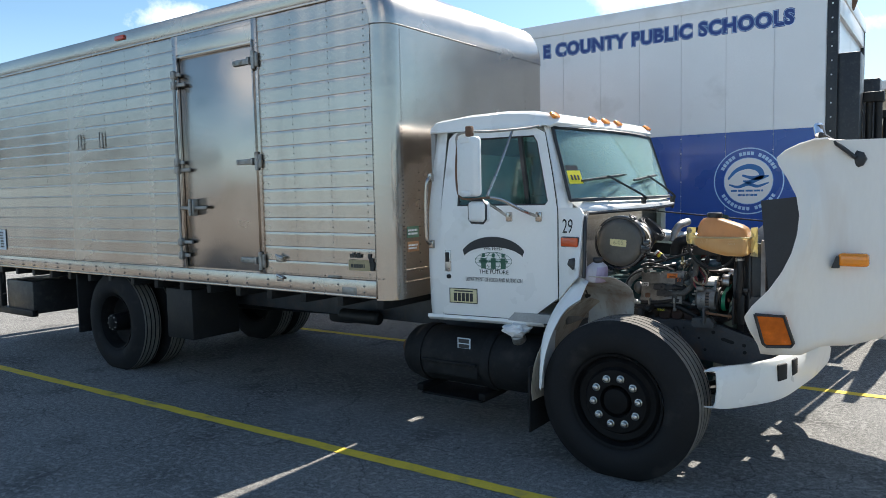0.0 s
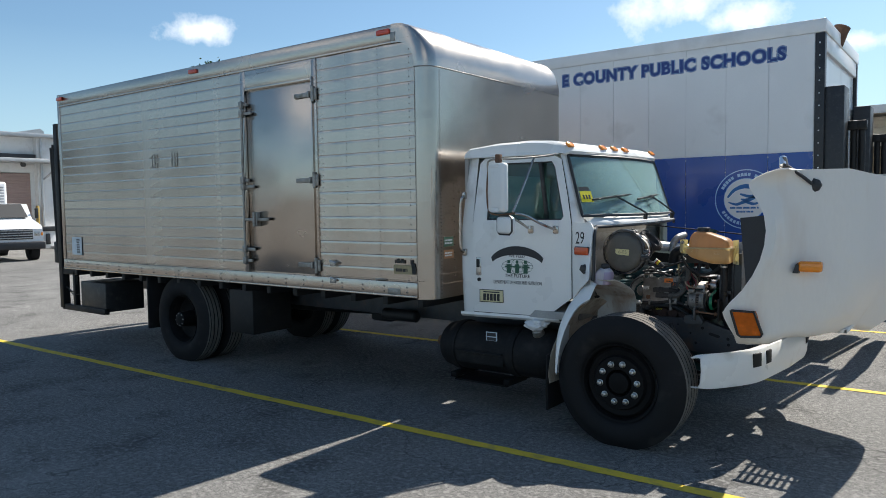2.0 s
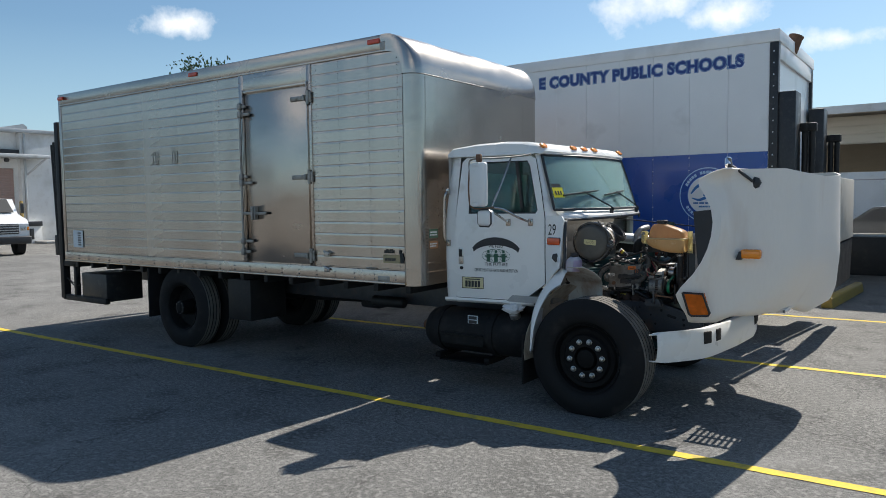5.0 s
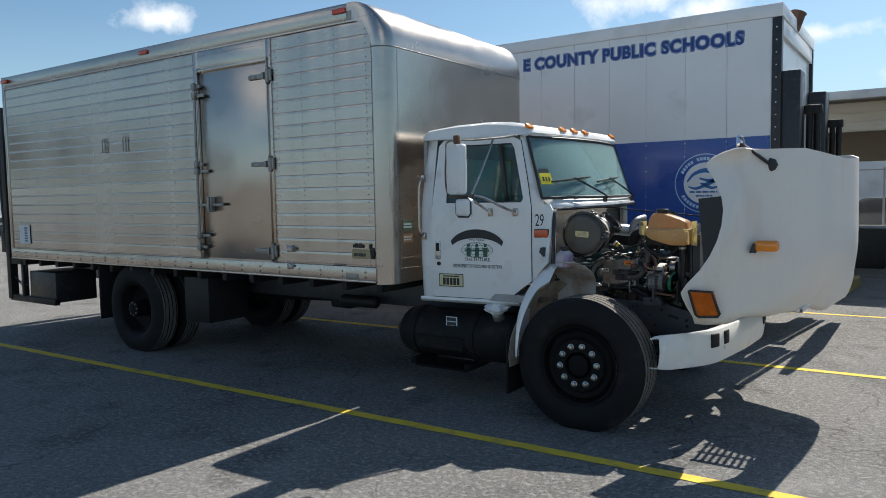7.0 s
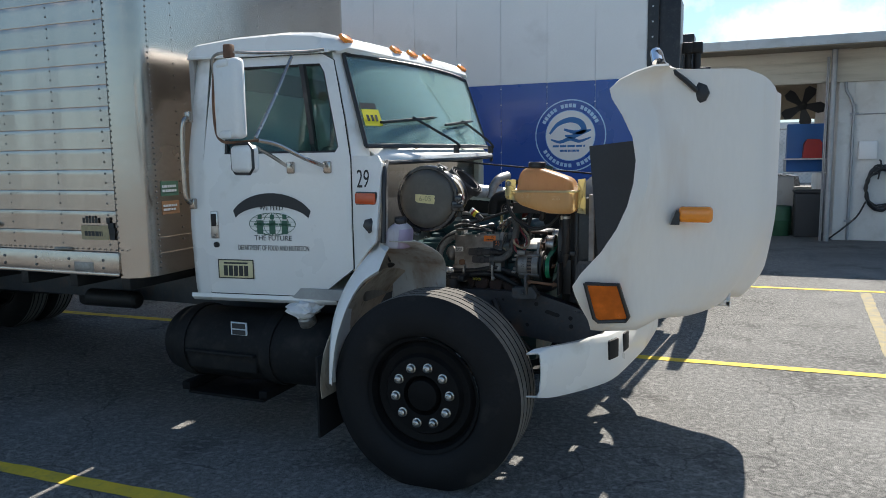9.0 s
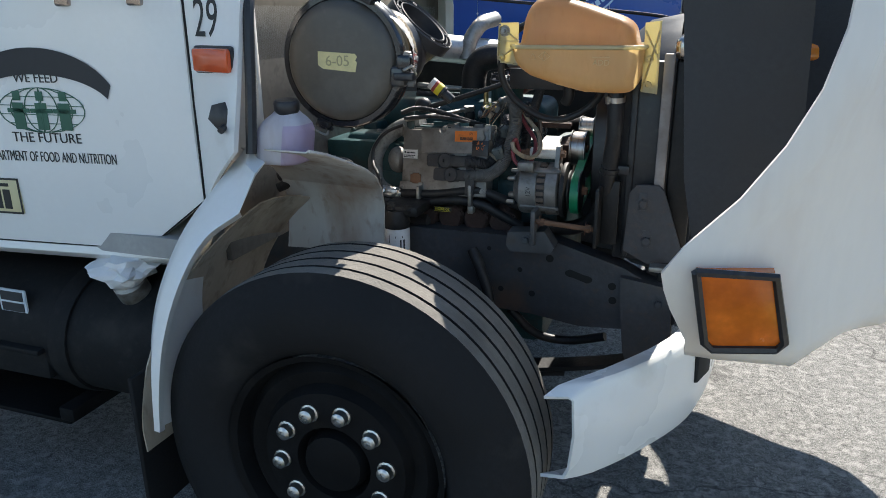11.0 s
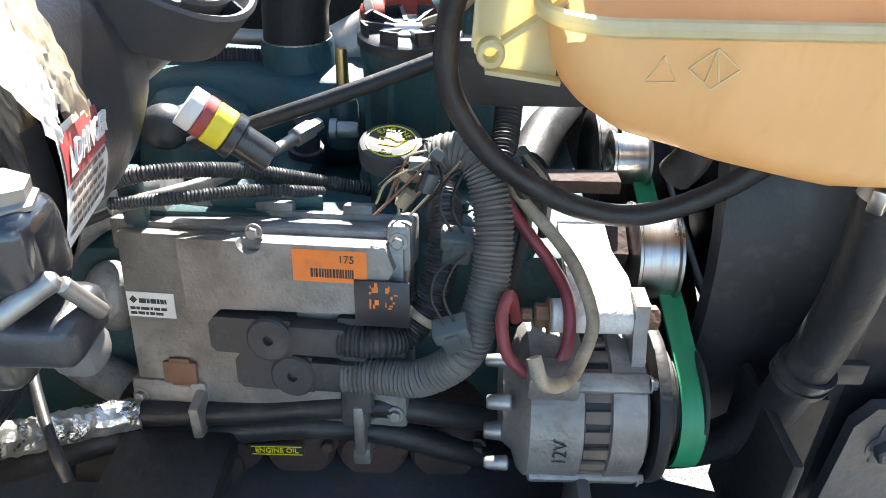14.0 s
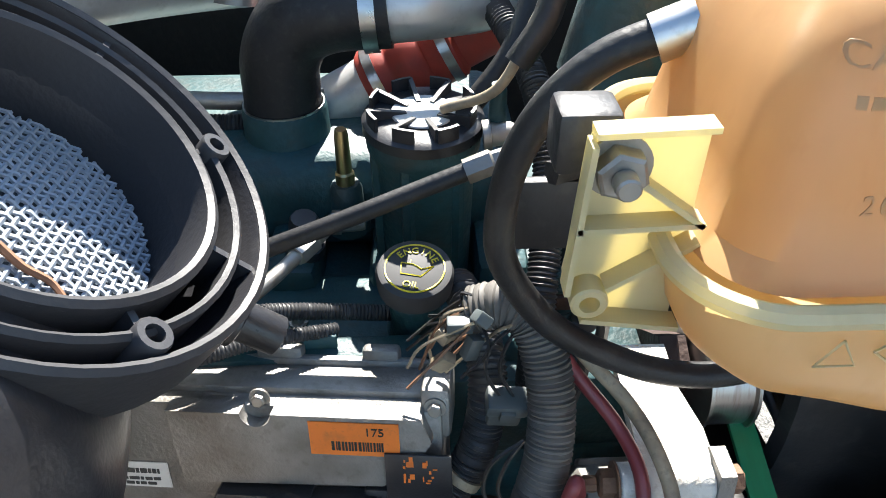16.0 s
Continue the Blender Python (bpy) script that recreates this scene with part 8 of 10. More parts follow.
def tank_hoses():
    bm = B()
    tube(bm, [(0.345, 0.815, 1.508), (0.316, 0.825, 1.500), (0.282, 0.83, 1.484), (0.255, 0.83, 1.459), (0.237, 0.83, 1.426), (0.229, 0.83, 1.390), (0.229, 0.83, 1.352), (0.243, 0.83, 1.318), (0.270, 0.83, 1.282), (0.305, 0.83, 1.256), (0.350, 0.83, 1.234), (0.395, 0.83, 1.226), (0.440, 0.83, 1.236), (0.485, 0.828, 1.262), (0.520, 0.82, 1.30), (0.528, 0.81, 1.33)], 0.0103, 14, n=8)
    t = whole("overflow_hose", bm, HOSE, "black overflow hose looping round the coolant tank", "hose")
    bm = B()
    lathe(bm, (0.316, 0.825, 1.500), (-0.85, 0.1, -0.4), [(-0.012, 0.0125), (-0.012, 0.0138), (0.012, 0.0138), (0.012, 0.0125)], 24)
    part("spring_clamp", bm, STEEL, t, "steel spring clamp")
    bm = B()
    text_mesh(bm, "3/8", 0.008, Matrix.Translation((0.258, 0.8195, 1.463)) @ Matrix.Rotation(radians(-45), 4, "Y") @ FACE)
    part("hose_print", bm, LABELW, t, smooth=0)
    bm = B()
    tube(bm, [(0.572, 0.752, 1.325), (0.574, 0.750, 1.26), (0.574, 0.753, 1.19), (0.566, 0.765, 1.10), (0.555, 0.785, 1.02), (0.525, 0.82, 0.945), (0.47, 0.85, 0.90), (0.40, 0.87, 0.885), (0.33, 0.89, 0.89)], 0.0225, 18, n=8)
    t = whole("radiator_hose", bm, HOSE, "thick black lower radiator hose", "hose")
    bm = B()
    ring_clamp(bm, (0.5735, 0.751, 1.300), (0, 0.1, -1), 0.0232, 0.007)
    part("hose_clamp", bm, STEEL, t, "bright worm-drive clamp")
    bm = B()
    ring_clamp(bm, (0.566, 0.765, 1.10), (0.15, -0.2, 1), 0.0238, 0.005, False)
    lathe(bm, (0.566, 0.765, 1.10), Vector((0.15, -0.2, 1)), [(-0.010, 0.023), (-0.010, 0.0275), (-0.004, 0.0275), (-0.004, 0.0245), (0.004, 0.0245), (0.004, 0.0275), (0.010, 0.0275), (0.010, 0.023)], 24)
    box(bm, 0.588, 0.622, 0.758, 0.768, 1.09, 1.115, 0.003)
    part("hose_support", bm, BLACK, t)
    bm = B()
    tube(bm, [(0.435, 0.80, 1.33), (0.435, 0.802, 1.30), (0.425, 0.81, 1.278)], 0.016, 12)
    whole("tank_outlet", bm, HOSE, "black elbow under the coolant tank", "hose")


tank_hoses()


# ---- engine control module ----
def module():
    ex = Vector((0.985, -0.125, 0.045)).normalized()
    ev = Vector((0.0, 0.205, 0.979))
    ev = (ev - ex * ev.dot(ex)).normalized()
    ew = ex.cross(ev)
    m = Matrix.Translation((-0.103, 0.8345, 0.985)) @ Matrix((ex, ev, ew)).transposed().to_4x4()
    t = thing("control_module", (0.05, 0.85, 0.965), "cast aluminium engine control module with labels and plugs", "control unit")

    def b(nm, boxes, mat_, lab="", bev=0.004, parent=None):
        bm = B()
        for x0, x1, y0, y1, z0, z1 in boxes:
            box(bm, x0, x1, y0, y1, z0, z1, bev, m=m)
        return part(nm, bm, mat_, parent or t, lab)
    base = b("case", [(0.0, 0.300, -0.016, 0.190, -0.055, 0.0)], CASTING, "grey cast case", 0.005)
    for span in ((-0.012, 0.016, 0.165, 0.200, -0.045, -0.012), (0.282, 0.306, 0.160, 0.208, -0.052, -0.004), (-0.006, 0.080, -0.020, 0.022, -0.03, 0.004)):
        b("case_flange", [span], CASTING, "", 0.004)
    # driver box: a shallow cast cover with a slanted end and a pocket for a bolt
    bm = B()
    pocket = [(0.148 + 0.013 * math.cos(radians(a)), 0.190 + 0.013 * math.sin(radians(a))) for a in range(180, 361, 20)]
    prism(bm, [(0.076, 0.115), (0.250, 0.120), (0.282, 0.150), (0.292, 0.168), (0.284, 0.190)] + pocket[::-1] + [(0.072, 0.190)], "z", -0.012, 0.012)
    bevel_all(bm, 0.0025, 2, 40)
    bmesh.ops.transform(bm, matrix=m, verts=bm.verts)
    drv = part("driver_box", bm, CASTING, t, "grey driver box with an orange label")
    b("top_ledge", [(0.012, 0.292, 0.188, 0.1965, -0.052, -0.016)], CASTING, "", 0.002)
    b("rear_rim", [(0.020, 0.284, 0.190, 0.203, -0.060, -0.050), (0.035, 0.085, 0.19, 0.211, -0.066, -0.052), (0.130, 0.172, 0.19, 0.212, -0.066, -0.052), (0.225, 0.258, 0.19, 0.212, -0.066, -0.052)], CASTING, "", 0.004)
    for x, y, z in ((0.148, 0.1945, -0.004), (0.002, 0.180, -0.010), (0.294, 0.192, -0.003), (0.004, 0.002, 0.004), (0.288, 0.002, 0.002)):
        bm = B()
        bolt(bm, m @ Vector((x, y, z)), ew, 0.006, 0.006)
        part("case_bolt", bm, ZINC, t)
    lab = b("orange_label", [(0.192, 0.266, 0.153, 0.186, 0.0123, 0.0132)], ORANGEL, "orange printed label", 0)
    bm = B()
    rnd = random.Random(2)
    x = 0.210
    while x < 0.252:
        w = rnd.uniform(0.0008, 0.0024)
        box(bm, x, x + w, 0.158, 0.167, 0.0132, 0.0137, m=m)
        x += w + rnd.uniform(0.0006, 0.0014)
    text_mesh(bm, "175", 0.011, m @ Matrix.Translation((0.246, 0.177, 0.0134)))
    part("label_print", bm, DECAL_BLACK, lab)
    lab = b("white_label", [(0.003, 0.056, 0.096, 0.124, 0.0003, 0.001)], LABELW, "", 0)
    bm = B()
    prism(bm, [(0.006, 0.1155), (0.0105, 0.120), (0.015, 0.1155), (0.0105, 0.111)], "z", 0.001, 0.0014)
    bmesh.ops.transform(bm, matrix=m, verts=bm.verts)
    bars(bm, m @ Matrix.Translation((0.035, 0.1145, 0.001)), 0.036, 0.009, 1, seed=8)
    bars(bm, m @ Matrix.Translation((0.029, 0.103, 0.001)), 0.046, 0.011, 2, seed=9)
    part("label_print", bm, DECAL_BLACK, lab)
    b("brown_plug", [(0.034, 0.072, 0.020, 0.046, 0.0, 0.005), (0.041, 0.065, 0.014, 0.050, 0.0, 0.004)], BROWNL, "brown square plug", 0.002)
    lab = b("black_flap", [(0.253, 0.308, 0.110, 0.158, 0.0132, 0.0160)], MOULD, "black tape flap with orange marks", 0.001)
    bm = B()
    rnd = random.Random(5)
    for k in range(26):
        x0, y0 = rnd.uniform(0.268, 0.294), rnd.uniform(0.128, 0.152)
        if not 0.275 < x0 < 0.284:
            box(bm, x0, x0 + rnd.uniform(0.001, 0.004), y0, y0 + rnd.uniform(0.001, 0.006), 0.0161, 0.0165, m=m)
    part("flap_marks", bm, ORANGEL, lab)
    # two large bolted plugs on the face
    for y0, y1, x0, x1, cx, w in ((0.073, 0.112, 0.102, 0.188, 0.1665, 0.022), (0.030, 0.070, 0.124, 0.206, 0.1865, 0.016)):
        bm = B()
        prism(bm, [(x0, y0 + 0.006), (x0 + 0.006, y0), (x1, y0), (x1, y1), (x0 + 0.006, y1), (x0, y1 - 0.008)], "z", 0.0, w)
        bevel_all(bm, 0.003, 2, 40)
        bmesh.ops.transform(bm, matrix=m, verts=bm.verts)
        plug = part("harness_plug", bm, PLUGM, t, "dusty black bolted harness plug")
        bm = B()
        box(bm, x1 - 0.004, x1 + 0.058, y0 + 0.002, y1 - 0.003, 0.0, w + 0.004, 0.006, m=m)
        part("backshell", bm, PLUGM, plug)
        bm = B()
        lathe(bm, m @ Vector((cx, (y0 + y1) / 2, w)), ew, [(-0.002, 0.0235), (0.004, 0.0235), (0.0065, 0.021), (0.0068, 0.0055), (0.001, 0.005), (0.001, 0)], 28)
        part("bolt_socket", bm, PLUGM, plug)
    b("clamp_post", [(0.232, 0.262, -0.012, 0.115, 0.0, 0.012), (0.240, 0.268, 0.012, 0.062, 0.008, 0.022)], PLUGM, "", 0.004)
    bm = B()
    tube(bm, [m @ Vector(p) for p in ((0.235, 0.092, 0.014), (0.272, 0.090, 0.010))] + [(0.192, 0.826, 1.085), (0.214, 0.84, 1.112), (0.227, 0.852, 1.15), (0.230, 0.868, 1.185), (0.226, 0.91, 1.203), (0.21, 0.98, 1.20)], 0.0175, 14, ribs=(0.0044, 0.0022))
    loom = whole("black_loom", bm, BLACKLOOM, "black convoluted wiring loom rising behind the module", "wiring loom")
    bm = B()
    cyl(bm, (0.205, 0.834, 1.099), (0.2095, 0.837, 1.105), 0.0195, seg=20)
    part("cable_tie", bm, TANCABLE, loom)


PLUGM = material("dusty_black_plug", (0.030, 0.030, 0.032), 0.6, vary=0.25, scale=25, bump=0.08, bump_scale=300, dirt=(0.085, 0.078, 0.068), dirt_amount=0.3, dirt_scale=16)
module()


def looms():
    t = hose("grey_loom", [(0.215, 0.876, 1.258), (0.240, 0.870, 1.268), (0.262, 0.859, 1.258), (0.274, 0.836, 1.221), (0.275, 0.814, 1.184), (0.267, 0.794, 1.145), (0.250, 0.784, 1.095), (0.211, 0.789, 1.060), (0.174, 0.800, 1.050), (0.130, 0.808, 1.045)], 0.0195, LOOM, "dusty grey convoluted wiring loom", ribs=(0.0046, 0.0026), seg=16, cat="wiring loom")
    # frayed tape and bare wires where the loom opens
    for k in range(20):
        rnd = random.Random(k)
        p = Vector((0.232 + rnd.uniform(-0.03, 0.012), 0.862 + rnd.uniform(-0.018, 0.018), 1.268 + rnd.uniform(-0.008, 0.006)))
        q = p + Vector((rnd.uniform(-0.055, -0.01), rnd.uniform(-0.02, 0.02), rnd.uniform(-0.07, -0.01)))
        bm = B()
        tube(bm, [p, p.lerp(q, 0.5) + Vector((rnd.uniform(-0.015, 0.015), rnd.uniform(-0.01, 0.01), rnd.uniform(0.0, 0.014))), q], 0.0014, 5, n=6)
        part("wire", bm, (BROWNL, HOSE, HOSE, TANCABLE)[k % 4], t)
    for k, (x, y, z) in enumerate(((0.205, 0.855, 1.262), (0.196, 0.862, 1.246), (0.221, 0.85, 1.272), (0.192, 0.85, 1.228), (0.214, 0.846, 1.247))):
        bm = B()
        box(bm, -0.010, 0.010, -0.006, 0.006, -0.005, 0.005, 0.0015, m=Matrix.Translation((x, y, z)) @ Euler((0.4 * k, 0.3 * k, 0.9 * k)).to_matrix().to_4x4())
        part("wire_connector", bm, TANCABLE if k % 2 else CONNECT, t)
    for at, tall in (((0.243, 0.838, 1.194), 0.030), ((0.237, 0.768, 1.140), 0.028)):
        m = Matrix.Translation(at) @ Euler((0.25, 0.1 if tall > 0.029 else -0.35, 0)).to_matrix().to_4x4()
        bm = B()
        box(bm, -0.014, 0.014, -0.009, 0.009, -tall, 0.004, 0.003, m=m)
        box(bm, -0.017, 0.017, -0.011, 0.011, -0.010, 0.006, 0.003, m=m)
        box(bm, -0.006, 0.006, -0.014, -0.009, -0.012, 0.002, 0.001, m=m)
        c = whole("connector", bm, CONNECT, "grey electrical connector hanging from the loom", "connector")
        bm = B()
        for s in (-0.006, 0.005):
            o = Vector(at)
            tube(bm, [o + Vector((s, 0, 0.004)), o + Vector((s - 0.012, 0.004, 0.03)), o + Vector((s - 0.006, 0.01, 0.055)), o + Vector((0.012, 0.02, 0.068))], 0.0016, 5)
        part("lead", bm, HOSE, c)
    hose("loom", [(0.262, 1.22, 1.38), (0.290, 1.13, 1.345), (0.300, 1.06, 1.30), (0.295, 1.00, 1.24), (0.285, 0.95, 1.19), (0.28, 0.93, 1.10)], 0.016, BLACKLOOM, "black convoluted loom dropping beside the fuel filter", ribs=(0.0046, 0.0024), seg=14, cat="wiring loom")
    hose("loom", [(-0.11, 0.872, 1.222), (-0.06, 0.870, 1.238), (-0.008, 0.90, 1.229), (0.035, 0.93, 1.212), (0.085, 0.95, 1.194), (0.15, 0.965, 1.176)], 0.0085, BLACKLOOM, "thin black convoluted loom above the module", ribs=(0.0034, 0.0014), seg=10, cat="wiring loom")
    hose("loom", [(-0.10, 0.868, 1.205), (-0.02, 0.87, 1.214), (0.037, 0.90, 1.207), (0.10, 0.93, 1.19)], 0.007, BLACKLOOM, "thin black convoluted loom above the module", ribs=(0.0034, 0.0014), seg=10, cat="wiring loom")
    # extra hose, added only to cover the glaring sunlit head
    hose("coolant_hose", [(0.33, 1.08, 1.15), (0.36, 1.16, 1.165), (0.40, 1.28, 1.15), (0.42, 1.40, 1.12)], 0.03, HOSE, "black hose added to hide the sunlit cylinder head", seg=14)
    # steel-ended lines crossing the valve cover
    for name, pts, r, label in (("fuel_line", [(-0.04, 0.945, 1.235), (0.035, 0.958, 1.258), (0.114, 0.97, 1.283), (0.179, 0.98, 1.305), (0.228, 0.985, 1.323)], 0.0085, "long black rubber fuel line"), ("fuel_line", [(-0.10, 0.87, 1.20), (-0.02, 0.90, 1.212), (0.030, 0.955, 1.217), (0.066, 1.007, 1.224)], 0.007, "grey steel fuel line with a hexagon fitting")):
        t = hose(name, pts, r, HOSE if r > 0.008 else ZINC, label, seg=12)
        p, q = Vector(pts[-2]), Vector(pts[-1])
        d = (q - p).normalized()
        bm = B()
        lathe(bm, q - d * 0.012, d, [(0, 0.0), (0, 0.0115), (0.024, 0.0115), (0.026, 0.009), (0.040, 0.008), (0.04, 0)], 6)
        part("hex_fitting", bm, ZINC, t, "hexagon fitting")
    hose("battery_cable", [(0.275, 0.872, 1.245), (0.297, 0.858, 1.208), (0.332, 0.828, 1.172), (0.346, 0.792, 1.152), (0.343, 0.765, 1.118), (0.321, 0.755, 1.096), (0.293, 0.757, 1.112), (0.283, 0.768, 1.145), (0.289, 0.775, 1.172), (0.298, 0.79, 1.135)], 0.0060, REDW, "faded red battery cable", seg=10, cat="cable")
    hose("earth_cable", [(0.275, 0.875, 1.255), (0.307, 0.86, 1.219), (0.338, 0.835, 1.193), (0.355, 0.80, 1.177), (0.365, 0.768, 1.150), (0.352, 0.738, 1.130), (0.332, 0.70, 1.138), (0.310, 0.676, 1.160), (0.302, 0.685, 1.178)], 0.0062, TANCABLE, "weathered tan cable to the alternator", seg=10, cat="cable")
    for pts in ([(0.29, 0.85, 1.26), (0.31, 0.87, 1.20), (0.30, 0.88, 1.10), (0.29, 0.86, 1.02)], [(0.30, 0.87, 1.27), (0.33, 0.90, 1.22), (0.335, 0.92, 1.15)]):
        hose("cable", pts, 0.006, BLACKLOOM, "dark cable behind the alternator", seg=8, cat="cable")


looms()


# ---- alternator, belt and pulleys ----
STATORM = material("dull_stator_iron", (0.115, 0.088, 0.070), 0.7, vary=0.3, scale=40)


def alternator():
    y, z = 0.802, 1.016
    t = thing("alternator", (0.36, y, z - 0.09), "dull aluminium alternator with twelve volt mark", "alternator")

    def ring(nm, prof, mat_, lab="", seg=48):
        bm = B()
        lathe(bm, (0, y, z), (1, 0, 0), prof, seg)
        return part(nm, bm, mat_, t, lab)
    ring("rear_housing", [(0.268, 0), (0.268, 0.045), (0.280, 0.055), (0.286, 0.074), (0.292, 0.080), (0.343, 0.0815), (0.345, 0.078), (0.345, 0.0)], CASTING, "cast rear housing")
    ring("stator", [(0.343, 0.0755), (0.371, 0.0755)], GREASE, "dark laminated stator")
    ring("front_housing", [(0.369, 0), (0.369, 0.078), (0.371, 0.0815), (0.404, 0.080), (0.408, 0.074), (0.412, 0.05), (0.412, 0.0)], CASTING, "cast front housing")
    for k in range(24):
        a = 2 * math.pi * k / 24
        bm = B()
        mm = Matrix.Translation((0.357, y, z)) @ Matrix.Rotation(a, 4, "X")
        box(bm, -0.0125, 0.0125, -0.0062, 0.0062, 0.0745, 0.0795, 0.001, m=mm)
        part("stator_rib", bm, STATORM, t)
    for k in range(4):
        a = 2 * math.pi * (k + 0.4) / 4
        bm = B()
        mm = Matrix.Translation((0.357, y, z)) @ Matrix.Rotation(a, 4, "X")
        box(bm, -0.062, 0.050, -0.010, 0.010, 0.074, 0.086, 0.004, m=mm)
        bolt(bm, mm @ Vector((0.050, 0, 0.08)), (1, 0, 0), 0.006, 0.006)
        part("through_bolt_boss", bm, CASTING, t)
    bm = B()
    text_mesh(bm, "12V", 0.020, Matrix(((0, -1, 0, 0.322), (0, 0, -1, y - 0.0822), (1, 0, 0, z + 0.004), (0, 0, 0, 1))))
    for v in bm.verts:
        v.co.y = y - math.sqrt(max(1e-6, 0.0824 ** 2 - (v.co.z - z) ** 2))
    part("volt_mark", bm, DARKGREY, t, smooth=0)
    # terminals on the back
    for dy, dz, r in ((-0.045, 0.035, 0.009), (-0.03, -0.02, 0.011), (-0.06, -0.035, 0.008), (0.0, 0.05, 0.008)):
        bm = B()
        cyl(bm, (0.275, y + dy, z + dz), (0.250, y + dy, z + dz), r, r * 0.8, 12, cap=0.002)
        part("terminal", bm, ZINC, t)
    bm = B()
    box(bm, 0.285, 0.335, y - 0.075, y - 0.04, z + 0.065, z + 0.092, 0.005)
    part("regulator", bm, CASTING, t, "small sunlit regulator block")
    ring("fan_disc", [(0.415, 0.0), (0.415, 0.083), (0.421, 0.085), (0.427, 0.083), (0.427, 0.0)], GREASE, "dark fan disc")
    ring("pulley", [(0.427, 0.03), (0.433, 0.060), (0.438, 0.060), (0.442, 0.052), (0.464, 0.052), (0.467, 0.060), (0.471, 0.060), (0.473, 0.03), (0.473, 0.0)], GREASE, "black pulley")
    bm = B()
    bolt(bm, (0.473, y, z), (1, 0, 0), 0.013, 0.014)
    part("pulley_nut", bm, RUST, t, "rusty pulley nut")
    seat([t], (0.019, 0, 0.009), 0.965, (0.36, 0.802, 1.016))
    # mounting bracket with pivot tube and ear
    bm = B()
    rows = [[(x, yy, zz) for x in (0.338, 0.350, 0.375, 0.388 + 0.01 * (i > 1))] for i, (yy, zz) in enumerate(((0.93, 1.158), (0.88, 1.153), (0.84, 1.148), (0.815, 1.146), (0.803, 1.140), (0.797, 1.125)))]
    grid_sheet(bm, rows)
    thicken(bm, 0.012)
    brk = part("mounting_bracket", bm, BRACKETG, t, "pale galvanised mounting bracket")
    bm = B()
    cyl(bm, (0.318, 0.805, 1.126), (0.404, 0.805, 1.126), 0.0165, seg=24, cap=0.003)
    part("pivot_tube", bm, BRACKETG, brk)
    bm = B()
    prism(bm, [(0.79, 1.150), (0.82, 1.150), (0.835, 1.12), (0.83, 1.06), (0.80, 1.045), (0.77, 1.06), (0.775, 1.10), (0.785, 1.12)], "x", 0.396, 0.409)
    bevel_all(bm, 0.003, 2)
    part("ear", bm, CASTING, brk, "grey cast ear")
    bm = B()
    bolt(bm, (0.409, 0.805, 1.126), (1, 0, 0), 0.012, 0.012)
    part("pivot_nut", bm, RUST, brk, "rusty pivot nut")
    bm = B()
    bolt(bm, (0.318, 0.805, 1.126), (-1, 0, 0), 0.012, 0.012)
    lathe(bm, (0.302, 0.805, 1.126), (-1, 0, 0), [(0, 0.007), (0.01, 0.007), (0.01, 0)], 8)
    part("pivot_bolt", bm, RUST, brk, "rusty pivot bolt")
    seat([brk], (0.012, -0.003, 0.005))
    # grooved belt round the alternator, idler and fan pulleys
    bm = B()
    circles = ((y, z, 0.055), (1.20, 1.10, 0.085))
    pts = []
    hull_pts = [(cy + r * math.cos(a), cz + r * math.sin(a)) for cy, cz, r in circles for a in (2 * math.pi * i / 40 for i in range(40))]
    hull_pts = convex(hull_pts)
    n = len(hull_pts)
    inner = [bm.verts.new((0.460, p[0], p[1])) for p in hull_pts]
    outer = [bm.verts.new((0.484, p[0], p[1])) for p in hull_pts]
    for i in range(n):
        bm.faces.new((inner[i], inner[(i + 1) % n], outer[(i + 1) % n], outer[i]))
    thicken(bm, -0.005)
    whole("drive_belt", bm, GREENB, "green ribbed drive belt round the pulleys", "belt")
    for cy, cz, r, nm, lab in ((0.925, 1.128, 0.054, "idler_pulley", "bright worn steel idler pulley"), (1.075, 1.17, 0.034, "guide_pulley", "small steel guide pulley"), (1.20, 1.10, 0.083, "fan_pulley", "dark fan pulley behind the belt")):
        root = thing(nm, (0.455, cy, cz - r), lab, "pulley")
        bm = B()
        lathe(bm, (0, cy, cz), (1, 0, 0), [(0.428, 0), (0.428, r - 0.012), (0.431, r + 0.001), (0.434, r + 0.001), (0.436, r - 0.003), (0.472, r - 0.003), (0.474, r + 0.001), (0.477, r + 0.001), (0.479, r - 0.012), (0.470, r - 0.02), (0.468, 0)], 48)
        part("drum", bm, POLISHED if r < 0.08 else GREASE, root)
        bm = B()
        bolt(bm, (0.468, cy, cz), (1, 0, 0), 0.012, 0.012)
        lathe(bm, (0.470, cy, cz), (1, 0, 0), [(0, 0.022), (0.003, 0.022), (0.003, 0)], 20)
        part("hub_bolt", bm, RUST, root)
    bm = B()
    prism(bm, [(0.90, 1.14), (0.94, 1.16), (1.02, 1.10), (1.10, 1.0), (1.05, 0.95), (0.93, 1.07)], "x", 0.40, 0.425)
    bevel_all(bm, 0.004)
    box(bm, 0.30, 0.42, 0.955, 0.985, 1.182, 1.198, 0.002)
    whole("pulley_bracket", bm, BRICK, "rust-brown bracket behind the drive belt", "bracket")


